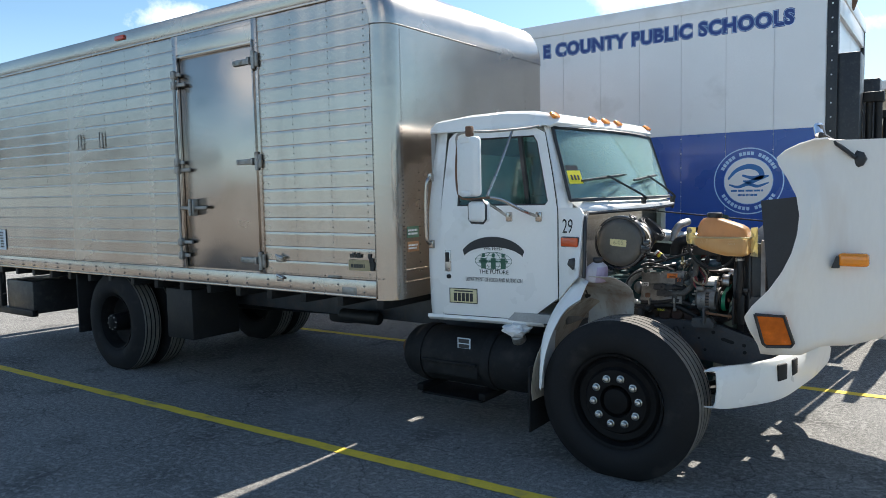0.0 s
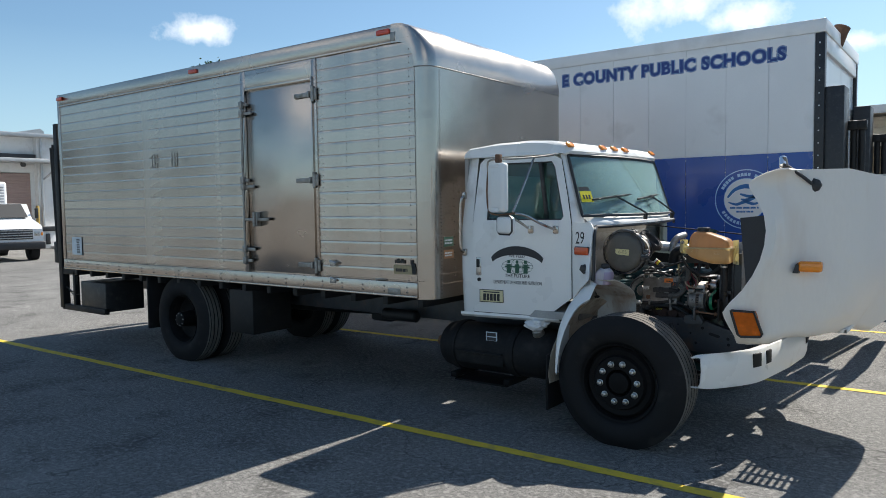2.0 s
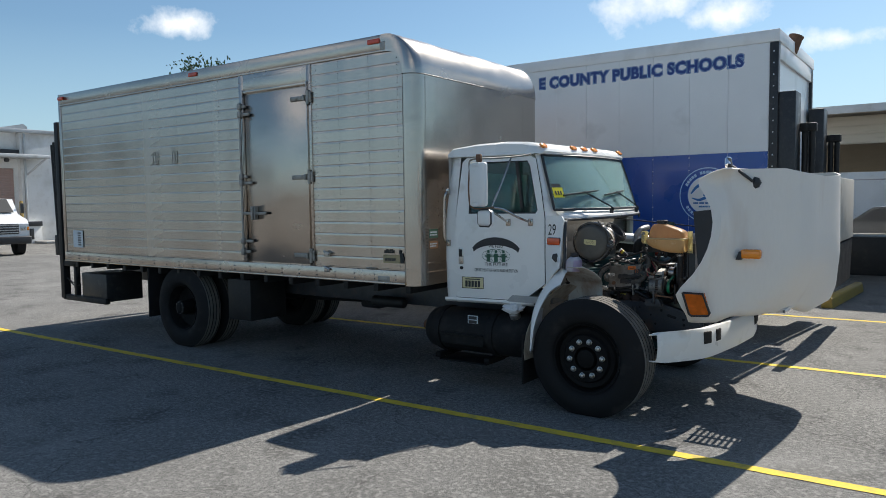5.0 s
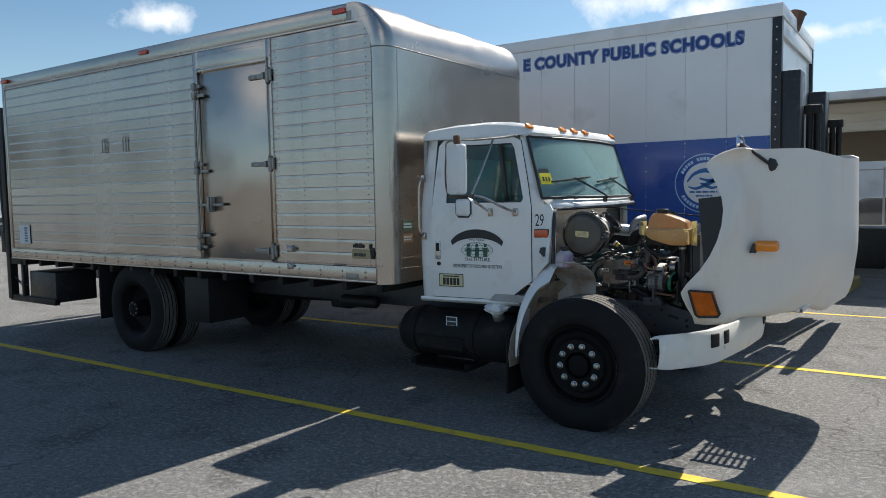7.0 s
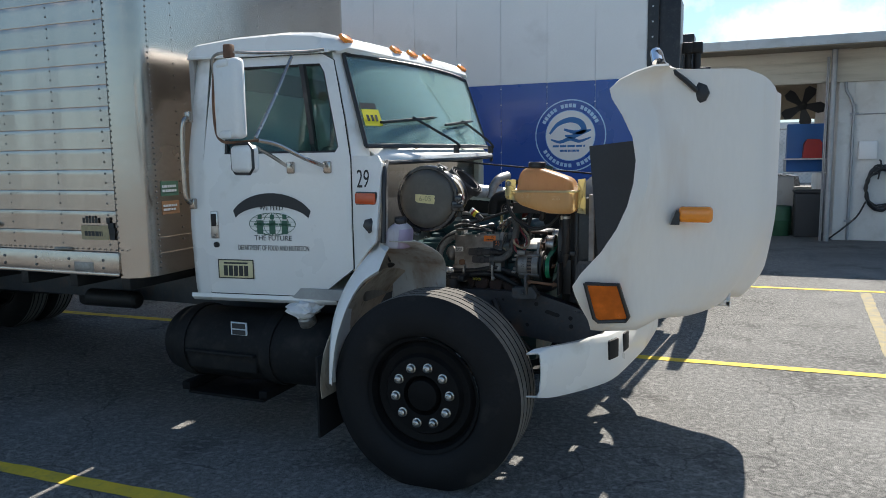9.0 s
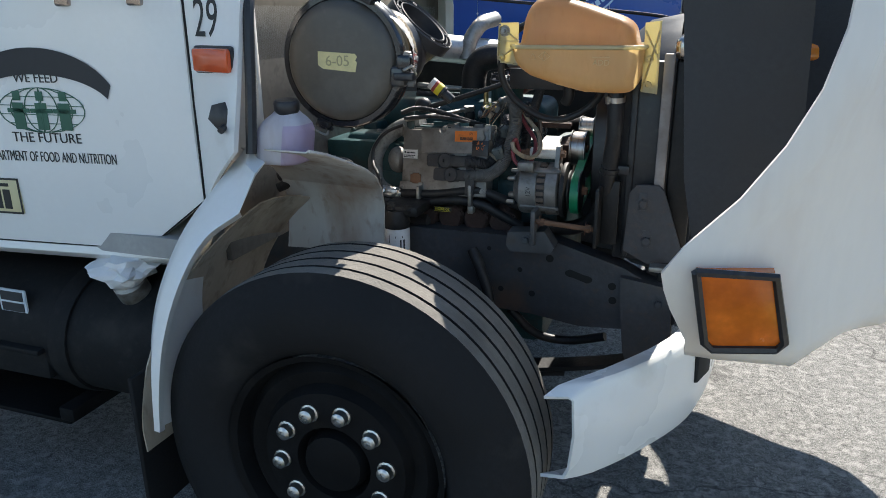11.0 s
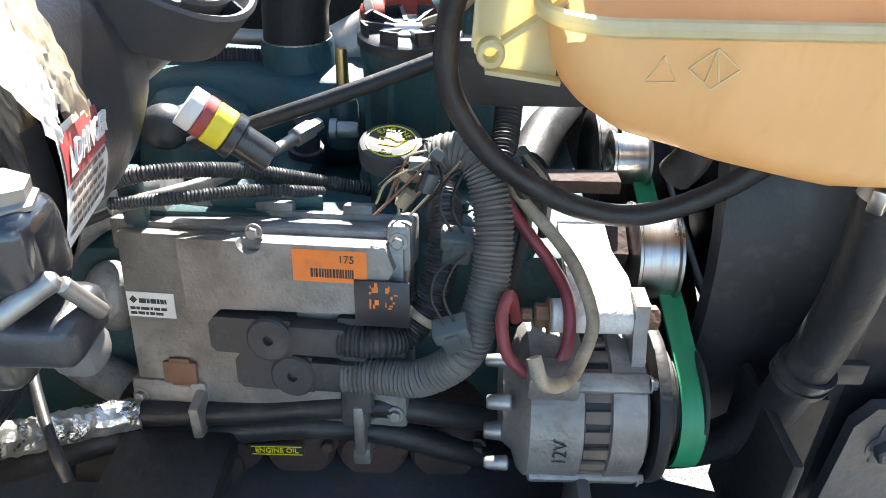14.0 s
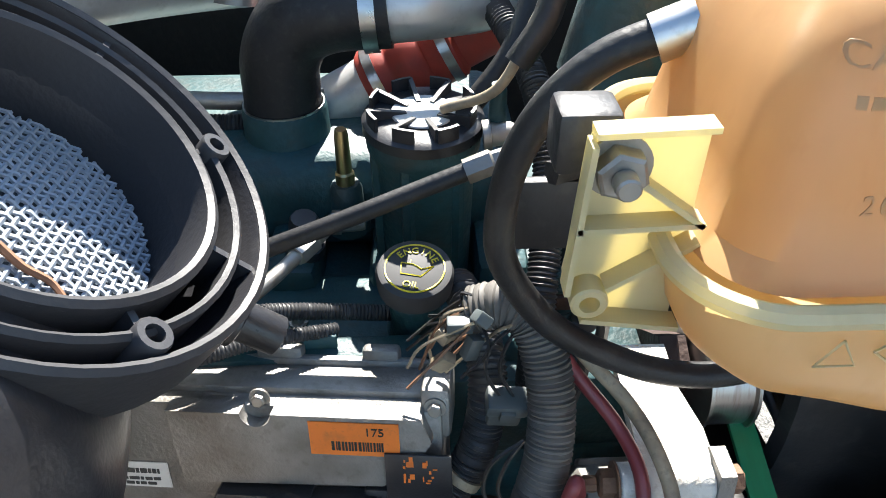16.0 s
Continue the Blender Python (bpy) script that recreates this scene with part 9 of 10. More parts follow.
def convex(pts):
    pts = sorted(set((round(a, 6), round(b, 6)) for a, b in pts))

    def half(seq):
        out = []
        for p in seq:
            while len(out) > 1 and (out[-1][0] - out[-2][0]) * (p[1] - out[-2][1]) - (out[-1][1] - out[-2][1]) * (p[0] - out[-2][0]) <= 0:
                out.pop()
            out.append(p)
        return out[:-1]
    return half(pts) + half(pts[::-1])


BRACKETG = material("galvanised_bracket", (0.60, 0.58, 0.53), 0.65, vary=0.12, scale=18, dirt=(0.30, 0.23, 0.15), dirt_amount=0.25, dirt_scale=25, bump=0.25, bump_scale=200)
POLISHED = material("worn_pulley_steel", (0.42, 0.40, 0.38), 0.34, metal=1.0, vary=0.2, scale=8, stretch=(8, 1, 1), dirt=(0.2, 0.12, 0.08), dirt_amount=0.3, dirt_scale=10)
alternator()


# ---- fuel filter, oil filler, block ----
def engine():
    eng = thing("engine", (0.1, 1.2, 0.6), "dark teal diesel engine with grime and fittings", "engine")
    bm = B()
    box(bm, -0.40, 0.40, 0.92, 1.46, 0.62, 1.02, 0.02)
    box(bm, -0.36, 0.36, 0.98, 1.42, 0.42, 0.64, 0.04)
    part("block", bm, TEAL, eng, "teal painted block")
    bm = B()
    box(bm, -0.42, 0.41, 0.93, 1.42, 1.0, 1.115, 0.012)
    part("head", bm, TEAL, eng)
    bm = B()
    box(bm, -0.40, 0.30, 1.14, 1.42, 1.11, 1.235, 0.04, 3)
    part("valve_cover", bm, TEAL, eng, "teal valve cover")
    bm = B()
    box(bm, -0.36, 0.33, 0.955, 1.09, 1.06, 1.135, 0.025, 3)
    manifold = part("intake_manifold", bm, TEAL, eng, "teal intake manifold")
    for k in range(6):
        bm = B()
        box(bm, -0.34 + k * 0.115, -0.28 + k * 0.115, 1.05, 1.17, 1.10, 1.16, 0.015, 2)
        part("runner", bm, TEAL, manifold)
    bm = B()
    lathe(bm, (0.023, 1.225, 1.105), (0, 0, 1), [(0, 0.062), (0.06, 0.058), (0.09, 0.052), (0.16, 0.049), (0.165, 0.047)], 36)
    lathe(bm, (-0.10, 1.11, 1.13), (0.2, 0.1, 1), [(0, 0.07), (0.06, 0.07), (0.09, 0.055), (0.11, 0.0)], 28)
    part("intake_neck", bm, TEAL, eng, "teal intake neck")
    for k in range(14):
        rnd = random.Random(40 + k)
        bm = B()
        p = (-0.35 + 0.05 * k, 0.953 if k % 2 else 1.0, 1.075 if k % 2 else 1.137)
        bolt(bm, p, (0, -1, 0) if k % 2 else (0, 0, 1), 0.007, 0.007)
        part("bolt", bm, ZINC if k % 3 else TEAL, eng)
    # filter housing with its finned cap
    c = Vector((0.182, 1.090, 1.326))
    ax = Vector((0.0, -0.06, 1)).normalized()
    bm = B()
    lathe(bm, c - ax * 0.235, ax, [(0, 0.038), (0.02, 0.045), (0.10, 0.047), (0.19, 0.049), (0.2, 0.054), (0.215, 0.055), (0.222, 0.05)], 40)
    flt = part("fuel_filter_housing", bm, TEAL, eng, "dark teal fuel filter housing")
    for a in (200, 250, 310):
        bm = B()
        d = Vector((math.cos(radians(a)), math.sin(radians(a)), 0))
        p = c - ax * 0.20 + d * 0.047
        tube(bm, [p, p + ax * 0.17], 0.007, 6, smooth=False)
        part("housing_rib", bm, TEAL, flt)
    bm = B()
    lathe(bm, c - ax * 0.018, ax, [(0, 0.054), (0.0, 0.057), (0.010, 0.057), (0.013, 0.052), (0.014, 0.030), (0.010, 0.0)], 48)
    cap = part("filter_cap", bm, MOULD, flt, "black finned filter cap")
    u, w = ax.orthogonal().normalized(), None
    u = (Vector((1, 0, 0)) - ax * ax.x).normalized()
    w = ax.cross(u)
    for k in range(8):
        a = 2 * math.pi * (k + 0.3) / 8
        d, s = u * math.cos(a) + w * math.sin(a), -u * math.sin(a) + w * math.cos(a)
        bm = B()
        vs = [bm.verts.new(c - ax * 0.006 + d * r + s * e + ax * h) for r in (0.016, 0.050) for e in (-0.0022, 0.0022) for h in (0.0, 0.013 if r > 0.03 else 0.006)]
        bmesh.ops.convex_hull(bm, input=vs)
        part("fin", bm, RINGM, flt)
        bm = B()
        arc = []
        for j in range(6):
            b = a + 2 * math.pi / 8 * (0.5 * j / 5)
            arc.append([c - ax * 0.006 + (u * math.cos(b) + w * math.sin(b)) * 0.050, c + ax * 0.008 + (u * math.cos(b) + w * math.sin(b)) * 0.050])
        grid_sheet(bm, arc)
        thicken(bm, 0.003)
        part("grip", bm, MOULD, flt)
    # pale disc paints the sunlight falling on the middle of the black cap
    bm = B()
    lathe(bm, c - ax * 0.003, ax, [(0, 0.030), (0.0015, 0.029), (0.0016, 0.0)], 32)
    part("cap_disc", bm, material("sunlit_cap_face", (0.5, 0.49, 0.46), 0.4, vary=0.2, scale=40), flt)
    seat([flt], (0, 0, 0), 1.05, c)
    # fittings beside the filter
    for at, ax2, r, h, mat_ in (((0.096, 1.13, 1.215), (0, 0, 1), 0.0085, 0.07, BRASS), ((0.096, 1.13, 1.16), (0, 0, 1), 0.020, 0.06, TEAL), ((0.083, 1.09, 1.195), (1, 0, 0), 0.011, 0.035, ZINC), ((0.050, 1.09, 1.16), (0.1, -0.2, 1), 0.018, 0.05, MOULD), ((0.238, 1.06, 1.312), (1, 0, 0.1), 0.012, 0.03, ZINC), ((0.252, 1.07, 1.30), (0, 0, 1), 0.009, 0.06, TEAL), ((0.00, 1.0, 1.13), (0, -0.3, 1), 0.014, 0.04, TEAL), ((0.31, 0.96, 1.12), (0, -1, 0), 0.02, 0.03, TEAL), ((0.33, 0.97, 1.17), (0, -1, 0.2), 0.012, 0.03, MOULD)):
        bm = B()
        d = Vector(ax2).normalized()
        lathe(bm, Vector(at), d, [(0, 0), (0, r * 1.25), (h * 0.25, r * 1.25), (h * 0.28, r), (h * 0.9, r * 0.9), (h, r * 0.75), (h, 0)], 12)
        part("fitting", bm, mat_, eng)
    # oil filler
    c = Vector((0.171, 0.950, 1.242))
    ax = Vector((0.02, -0.22, 1)).normalized()
    bm = B()
    lathe(bm, c - ax * 0.11, ax, [(0, 0.024), (0.085, 0.024), (0.088, 0.028), (0.095, 0.028)], 28)
    tube(bm, [c - ax * 0.1, c - ax * 0.13 + Vector((-0.01, 0.02, 0)), Vector((0.15, 1.0, 1.07))], 0.024, 14)
    part("oil_filler_neck", bm, TEAL, eng)
    bm = B()
    lathe(bm, c - ax * 0.022, ax, [(0, 0.026), (0, 0.034), (0.016, 0.035), (0.021, 0.033), (0.022, 0.030), (0.022, 0)], 40)
    part("oil_cap", bm, DARKGREY, eng, "black oil filler cap lettered in yellow")
    u = (Vector((1, 0, 0)) - ax * ax.x).normalized()
    w = ax.cross(u)
    m = Matrix.Translation(c + ax * 0.0004) @ Matrix((u, w, ax)).transposed().to_4x4() @ Matrix.Rotation(radians(-12), 4, "Z")
    bm = B()
    ring = [m @ Vector((0.0265 * math.cos(a), 0.0265 * math.sin(a), 0)) for a in (2 * math.pi * i / 40 for i in range(41))]
    tube(bm, ring, 0.0009, 4, smooth=False, caps=False)
    for k, ch in enumerate("ENGINE"):
        a = radians(90 + 52 - 21 * k)
        text_mesh(bm, ch, 0.0095, m @ Matrix.Translation((0.0195 * math.cos(a), 0.0195 * math.sin(a), 0)) @ Matrix.Rotation(a - math.pi / 2, 4, "Z"))
    text_mesh(bm, "OIL", 0.0095, m @ Matrix.Translation((0.0, -0.019, 0)))
    can = [m @ Vector((x, y, 0)) for x, y in ((-0.013, 0.004), (-0.011, -0.008), (0.007, -0.008), (0.016, 0.005), (0.006, 0.0), (-0.002, 0.004), (-0.013, 0.004))]
    tube(bm, can, 0.0007, 4, smooth=False)
    tube(bm, [m @ Vector((-0.005, 0.004, 0)), m @ Vector((-0.005, 0.008, 0))], 0.0007, 4)
    part("cap_lettering", bm, YELLOWT, eng, "yellow lettering", smooth=0)
    # dipstick tag, exhaust side and starter shapes under the module
    bm = B()
    box(bm, 0.018, 0.078, 0.8075, 0.811, 0.923, 0.939, 0.0015)
    tag = part("oil_tag", bm, DECAL_BLACK, eng, "black and yellow engine oil tag")
    bm = B()
    text_mesh(bm, "ENGINE OIL", 0.0105, facing(0.048, 0.8068, 0.931), squeeze=0.85)
    for x0, x1, z0, z1 in ((0.020, 0.076, 0.9245, 0.9255), (0.020, 0.076, 0.9365, 0.9375)):
        box(bm, x0, x1, 0.8065, 0.8072, z0, z1)
    part("tag_lettering", bm, YELLOWT, tag, smooth=0)
    for k in range(4):
        bm = B()
        x = -0.02 + k * 0.085
        lathe(bm, (x, 0.92, 0.90), (0, -1, 0), [(0, 0.045), (0.08, 0.042), (0.09, 0.035), (0.092, 0)], 20)
        bolt(bm, (x + 0.035, 0.835, 0.915), (0, -1, 0.1), 0.008, 0.01)
        part("exhaust_port", bm, BRICK, eng, "rust-brown port cover")
    bm = B()
    box(bm, -0.10, 0.36, 0.86, 0.95, 0.72, 0.88, 0.02)
    cyl(bm, (-0.2, 0.86, 0.86), (0.0, 0.86, 0.86), 0.055, seg=20, cap=0.01)
    part("side_cover", bm, GREASE, eng, "greasy black side cover")
    # module carrier and heater hoses with brackets
    bm = B()
    box(bm, -0.10, 0.20, 0.905, 0.935, 0.98, 1.178, 0.004)
    box(bm, -0.02, 0.10, 0.918, 0.924, 1.16, 1.192, 0.002)
    box(bm, -0.10, -0.075, 0.885, 0.90, 1.15, 1.235, 0.004)
    part("module_carrier", bm, TEAL, eng, "teal module carrier plate")


engine()


def small_pipes():
    for pts in ([(-0.40, 0.58, 1.055), (-0.33, 0.605, 1.085), (-0.265, 0.62, 1.10), (-0.205, 0.655, 1.095), (-0.197, 0.71, 1.035), (-0.165, 0.775, 0.99), (-0.115, 0.815, 0.972), (-0.05, 0.82, 0.972), (0.033, 0.82, 0.978), (0.147, 0.812, 1.0), (0.19, 0.812, 0.995), (0.239, 0.822, 0.977), (0.30, 0.845, 0.95)],
                [(-0.40, 0.572, 1.022), (-0.33, 0.60, 1.052), (-0.265, 0.618, 1.068), (-0.215, 0.645, 1.062), (-0.205, 0.70, 1.005), (-0.17, 0.765, 0.962), (-0.12, 0.805, 0.945), (-0.013, 0.815, 0.950), (0.088, 0.815, 0.963), (0.171, 0.815, 0.956), (0.239, 0.825, 0.922), (0.30, 0.84, 0.888)]):
        bm = B()
        tube(bm, pts, 0.0145, 14)
        whole("heater_hose", bm, HOSE, "black heater hose clipped under the module", "hose")
    for p in ((-0.030, 0.815, 0.965), (0.145, 0.805, 0.983)):
        bm = B()
        box(bm, p[0] - 0.006, p[0] + 0.006, p[1] - 0.022, p[1] + 0.012, p[2] - 0.032, p[2] + 0.038, 0.004)
        box(bm, p[0] - 0.010, p[0] + 0.010, p[1] - 0.014, p[1] + 0.014, p[2] - 0.055, p[2] - 0.03, 0.004)
        whole("hose_bracket", bm, ZINC, "dull steel hose bracket under the module", "bracket")
    bm = B()
    line = [Vector(p) for p in ((-0.199, 0.705, 1.040), (-0.180, 0.752, 1.004), (-0.150, 0.790, 0.983), (-0.115, 0.815, 0.972), (-0.095, 0.818, 0.971))]
    tube(bm, line, 0.0175, 18)
    bmesh.ops.subdivide_edges(bm, edges=bm.edges[:], cuts=1)
    for v in bm.verts:
        v.co += noise.noise_vector(v.co * 140) * 0.0035
    whole("foil_wrap", bm, FOIL, "crinkled silver foil wrapped round a hose", "foil", smooth=20)
    bm = B()
    lathe(bm, (-0.235, 0.630, 1.083), (0.9, 0.4, 0), [(-0.006, 0.020), (-0.006, 0.040), (0.006, 0.040), (0.006, 0.020)], 20, squash=(1.0, 0.8))
    whole("hose_clip", bm, HOSE, "black rubber clip round the heater hoses", "clip")
    bm = B()
    tube(bm, [(-0.06, 0.93, 1.185), (-0.14, 0.94, 1.165), (-0.20, 0.94, 1.12), (-0.235, 0.93, 1.05), (-0.22, 0.92, 0.97), (-0.15, 0.90, 0.93)], 0.026, 14)
    whole("grey_pipe", bm, PIPEW, "chipped grey painted pipe looping behind the module", "pipe")
    bm = B()
    tube(bm, [(-0.118, 0.900, 1.179), (-0.158, 0.890, 1.163), (-0.182, 0.880, 1.146), (-0.199, 0.865, 1.122), (-0.204, 0.845, 1.097), (-0.179, 0.790, 1.065), (-0.140, 0.730, 1.056), (-0.114, 0.695, 1.040), (-0.109, 0.690, 1.017)], 0.0055, 10)
    whole("vent_hose", bm, HOSE, "thin black rubber hose hanging before the grey pipe", "hose")
    bm = B()
    bmesh.ops.create_uvsphere(bm, u_segments=20, v_segments=12, radius=0.034, matrix=Matrix.Translation((-0.145, 0.915, 1.06)) @ Matrix.Diagonal((1, 1, 1.3, 1)))
    whole("sensor_bulb", bm, CASTING, "grey cast sensor body beside the grey pipe", "sensor")
    # oil pressure sender with coloured bands
    p, q = Vector((0.006, 0.832, 1.324)), Vector((0.060, 0.838, 1.280))
    d = (q - p).normalized()
    t = thing("sender", q, "white sender with red and yellow band", "sensor")
    for nm, a, b, r, mat_ in (("sender_top", 0.0, 0.014, 0.019, CREAM), ("red_band", 0.014, 0.024, 0.0195, LABELR), ("yellow_band", 0.024, 0.042, 0.0195, YELLOWT), ("collar", 0.042, 0.052, 0.021, MOULD), ("base", 0.052, 0.085, 0.015, MOULD)):
        bm = B()
        lathe(bm, p, d, [(a, 0), (a, r - 0.001), (a + 0.001, r), (b - 0.001, r), (b, r - 0.001), (b, 0)], 28)
        part(nm, bm, mat_, t)
    bm = B()
    bmesh.ops.create_uvsphere(bm, u_segments=20, v_segments=12, radius=0.026, matrix=Matrix.Translation((-0.085, 1.0, 1.232)) @ Matrix.Diagonal((1.1, 1, 1, 1)))
    whole("dust_cap", bm, BLACK, "rounded black cap beside the sender", "cap")
    # boost elbow, clamps, pipe and red sleeve
    bm = B()
    tube(bm, [(0.023, 1.225, 1.235), (0.023, 1.225, 1.285), (0.027, 1.224, 1.325), (0.047, 1.223, 1.360), (0.085, 1.222, 1.377), (0.150, 1.22, 1.382)], 0.044, 28, n=8)
    t = whole("boost_elbow", bm, HOSE, "black rubber elbow with bright clamps", "hose")
    bm = B()
    ring_clamp(bm, (0.023, 1.225, 1.262), (0, 0, 1), 0.0455, 0.010)
    part("elbow_clamp", bm, STEEL, t, "bright band clamp")
    bm = B()
    ring_clamp(bm, (0.128, 1.221, 1.380), (1, 0, 0.05), 0.0455, 0.008)
    part("elbow_clamp", bm, STEEL, t, "bright band clamp")
    bm = B()
    tube(bm, [(0.130, 1.221, 1.380), (0.20, 1.225, 1.385), (0.26, 1.27, 1.378), (0.29, 1.38, 1.362), (0.30, 1.50, 1.35)], 0.039, 20)
    whole("boost_pipe", bm, PIPE, "stained aluminium boost pipe", "pipe")
    bm = B()
    d0 = Vector((0.8, 0.05, 0.42)).normalized()
    o0 = Vector((0.075, 1.29, 1.235))
    lathe(bm, o0, d0, [(-0.04, 0.038), (0.05, 0.038)], 24)
    t = whole("crossover_pipe", bm, PIPE, "stained aluminium crossover pipe", "pipe")
    bm = B()
    lathe(bm, o0, d0, [(0.05, 0.040), (0.055, 0.044), (0.080, 0.044), (0.085, 0.040), (0.09, 0.040), (0.095, 0.044), (0.125, 0.044), (0.13, 0.040), (0.135, 0.044), (0.165, 0.044), (0.17, 0.038), (0.24, 0.038)], 28)
    part("red_sleeve", bm, REDH, t, "red silicone sleeve")
    for q in (0.066, 0.155):
        bm = B()
        ring_clamp(bm, o0 + d0 * q, d0, 0.0445, 0.006)
        part("sleeve_clamp", bm, STEEL, t)
    # lines on the far side
    for pts, r, mat_, rb in (([(-0.20, 1.25, 1.272), (-0.05, 1.25, 1.262), (0.03, 1.26, 1.26)], 0.011, ZINC, None), ([(-0.2, 1.24, 1.24), (-0.06, 1.24, 1.236), (0.04, 1.25, 1.23)], 0.014, BLACKLOOM, (0.0046, 0.002)), ([(0.22, 1.12, 1.30), (0.27, 1.14, 1.36), (0.30, 1.18, 1.42), (0.33, 1.2, 1.46)], 0.012, HOSE, None), ([(0.26, 1.02, 1.40), (0.285, 1.03, 1.44), (0.30, 1.06, 1.50)], 0.012, HOSE, None), ([(0.30, 0.97, 1.22), (0.315, 0.965, 1.16), (0.31, 0.96, 1.10)], 0.010, TEAL, (0.006, 0.002)), ([(0.20, 1.08, 1.33), (0.25, 1.06, 1.36), (0.28, 1.05, 1.43)], 0.005, TANCABLE, None)):
        hose("pipe", pts, r, mat_, "thin line on the far side of the engine", ribs=rb, seg=10, cat="pipe")
    bm = B()
    lathe(bm, (0.34, 1.03, 1.38), (0.25, 0.1, 1), [(0, 0.045), (0.2, 0.045)], 28)
    whole("upper_radiator_pipe", bm, TEAL, "teal upper coolant pipe behind the tank", "pipe")
    # spin-on filter by the fender
    t = thing("oil_filter", (-0.040, 0.705, 0.815), "white spin-on filter with dark print", "filter")
    bm = B()
    lathe(bm, (-0.040, 0.705, 0.815), (0, 0, 1), [(0, 0.0), (0.0, 0.030), (0.006, 0.036), (0.012, 0.0375), (0.108, 0.0375), (0.114, 0.035), (0.116, 0.0)], 40)
    part("canister", bm, CREAM, t, "white filter canister")
    bm = B()
    lathe(bm, (-0.040, 0.705, 0.931), (0, 0, 1), [(0, 0.038), (0.018, 0.040), (0.03, 0.036), (0.05, 0.03), (0.05, 0)], 32)
    box(bm, -0.085, 0.03, 0.69, 0.80, 0.965, 0.995, 0.008)
    head = part("filter_head", bm, GREASE, t)
    for x in (-0.075, -0.05, 0.0):
        bm = B()
        lathe(bm, (x, 0.70, 0.98), (0, -0.3, 1), [(0, 0.016), (0.010, 0.016), (0.014, 0.011), (0.022, 0.010), (0.022, 0)], 6)
        part("head_plug", bm, GREASE, head)
    bm = B()
    for x0, x1, z0, z1 in ((-0.068, -0.048, 0.890, 0.915), (-0.066, -0.042, 0.870, 0.874), (-0.066, -0.046, 0.862, 0.865), (-0.064, -0.05, 0.854, 0.857), (-0.030, -0.012, 0.905, 0.911), (-0.018, -0.008, 0.87, 0.90)):
        box(bm, x0, x1, 0.66, 0.664, z0, z1)
    for v in bm.verts:
        v.co.y = 0.705 - math.sqrt(max(1e-6, 0.0380 ** 2 - (v.co.x + 0.040) ** 2)) + (0.0 if v.co.y < 0.662 else 0.001)
    part("filter_print", bm, DARKGREY, t)
    seat([t], (-0.027, 0, -0.047), 1.08, (-0.040, 0.705, 0.815))
    # washer bottle
    c = Vector((-0.235, 0.40, 1.235))
    t = thing("washer_bottle", (c.x, c.y, 1.150), "milky washer bottle with violet fluid and black cap", "bottle")
    bm = B()
    lv = [(0.0, 0.86), (0.03, 0.97), (0.1, 1.0), (0.5, 1.0), (0.62, 0.97), (0.72, 0.88), (0.82, 0.70), (0.90, 0.50), (1.0, 0.34)]
    rings = [[bm.verts.new((c.x - 0.025 + px * k + 0.02 * f, c.y + py * k, 1.150 + 0.140 * f)) for px, py in rounded(0.135, 0.125, 0.042, 6)] for f, k in lv]
    for p, q in zip(rings, rings[1:]):
        for i in range(len(p)):
            bm.faces.new((p[i], p[(i + 1) % len(p)], q[(i + 1) % len(p)], q[i]))
    bm.faces.new(rings[0][::-1])
    bm.faces.new(rings[-1])
    bmesh.ops.recalc_face_normals(bm, faces=bm.faces)
    for f in bm.faces:
        f.material_index = 1 if f.calc_center_median().x > -0.235 and f.calc_center_median().z < 1.25 else 0
    part("bottle", bm, [BOTTLE, BOTTLEP], t, "milky plastic bottle", 60)
    bm = B()
    lathe(bm, (-0.238, 0.395, 1.275), (0.05, -0.1, 1), [(0, 0.026), (0.012, 0.033), (0.030, 0.033), (0.036, 0.028), (0.036, 0.0)], 20)
    part("bottle_cap", bm, MOULD, t, "black bottle cap")
    seat([t], (0.036, -0.062, 0.010))


PIPEW = material("grey_painted_pipe", (0.25, 0.25, 0.245), 0.5, vary=0.25, scale=14, dirt=(0.03, 0.028, 0.026), dirt_amount=0.5, dirt_scale=40)
small_pipes()


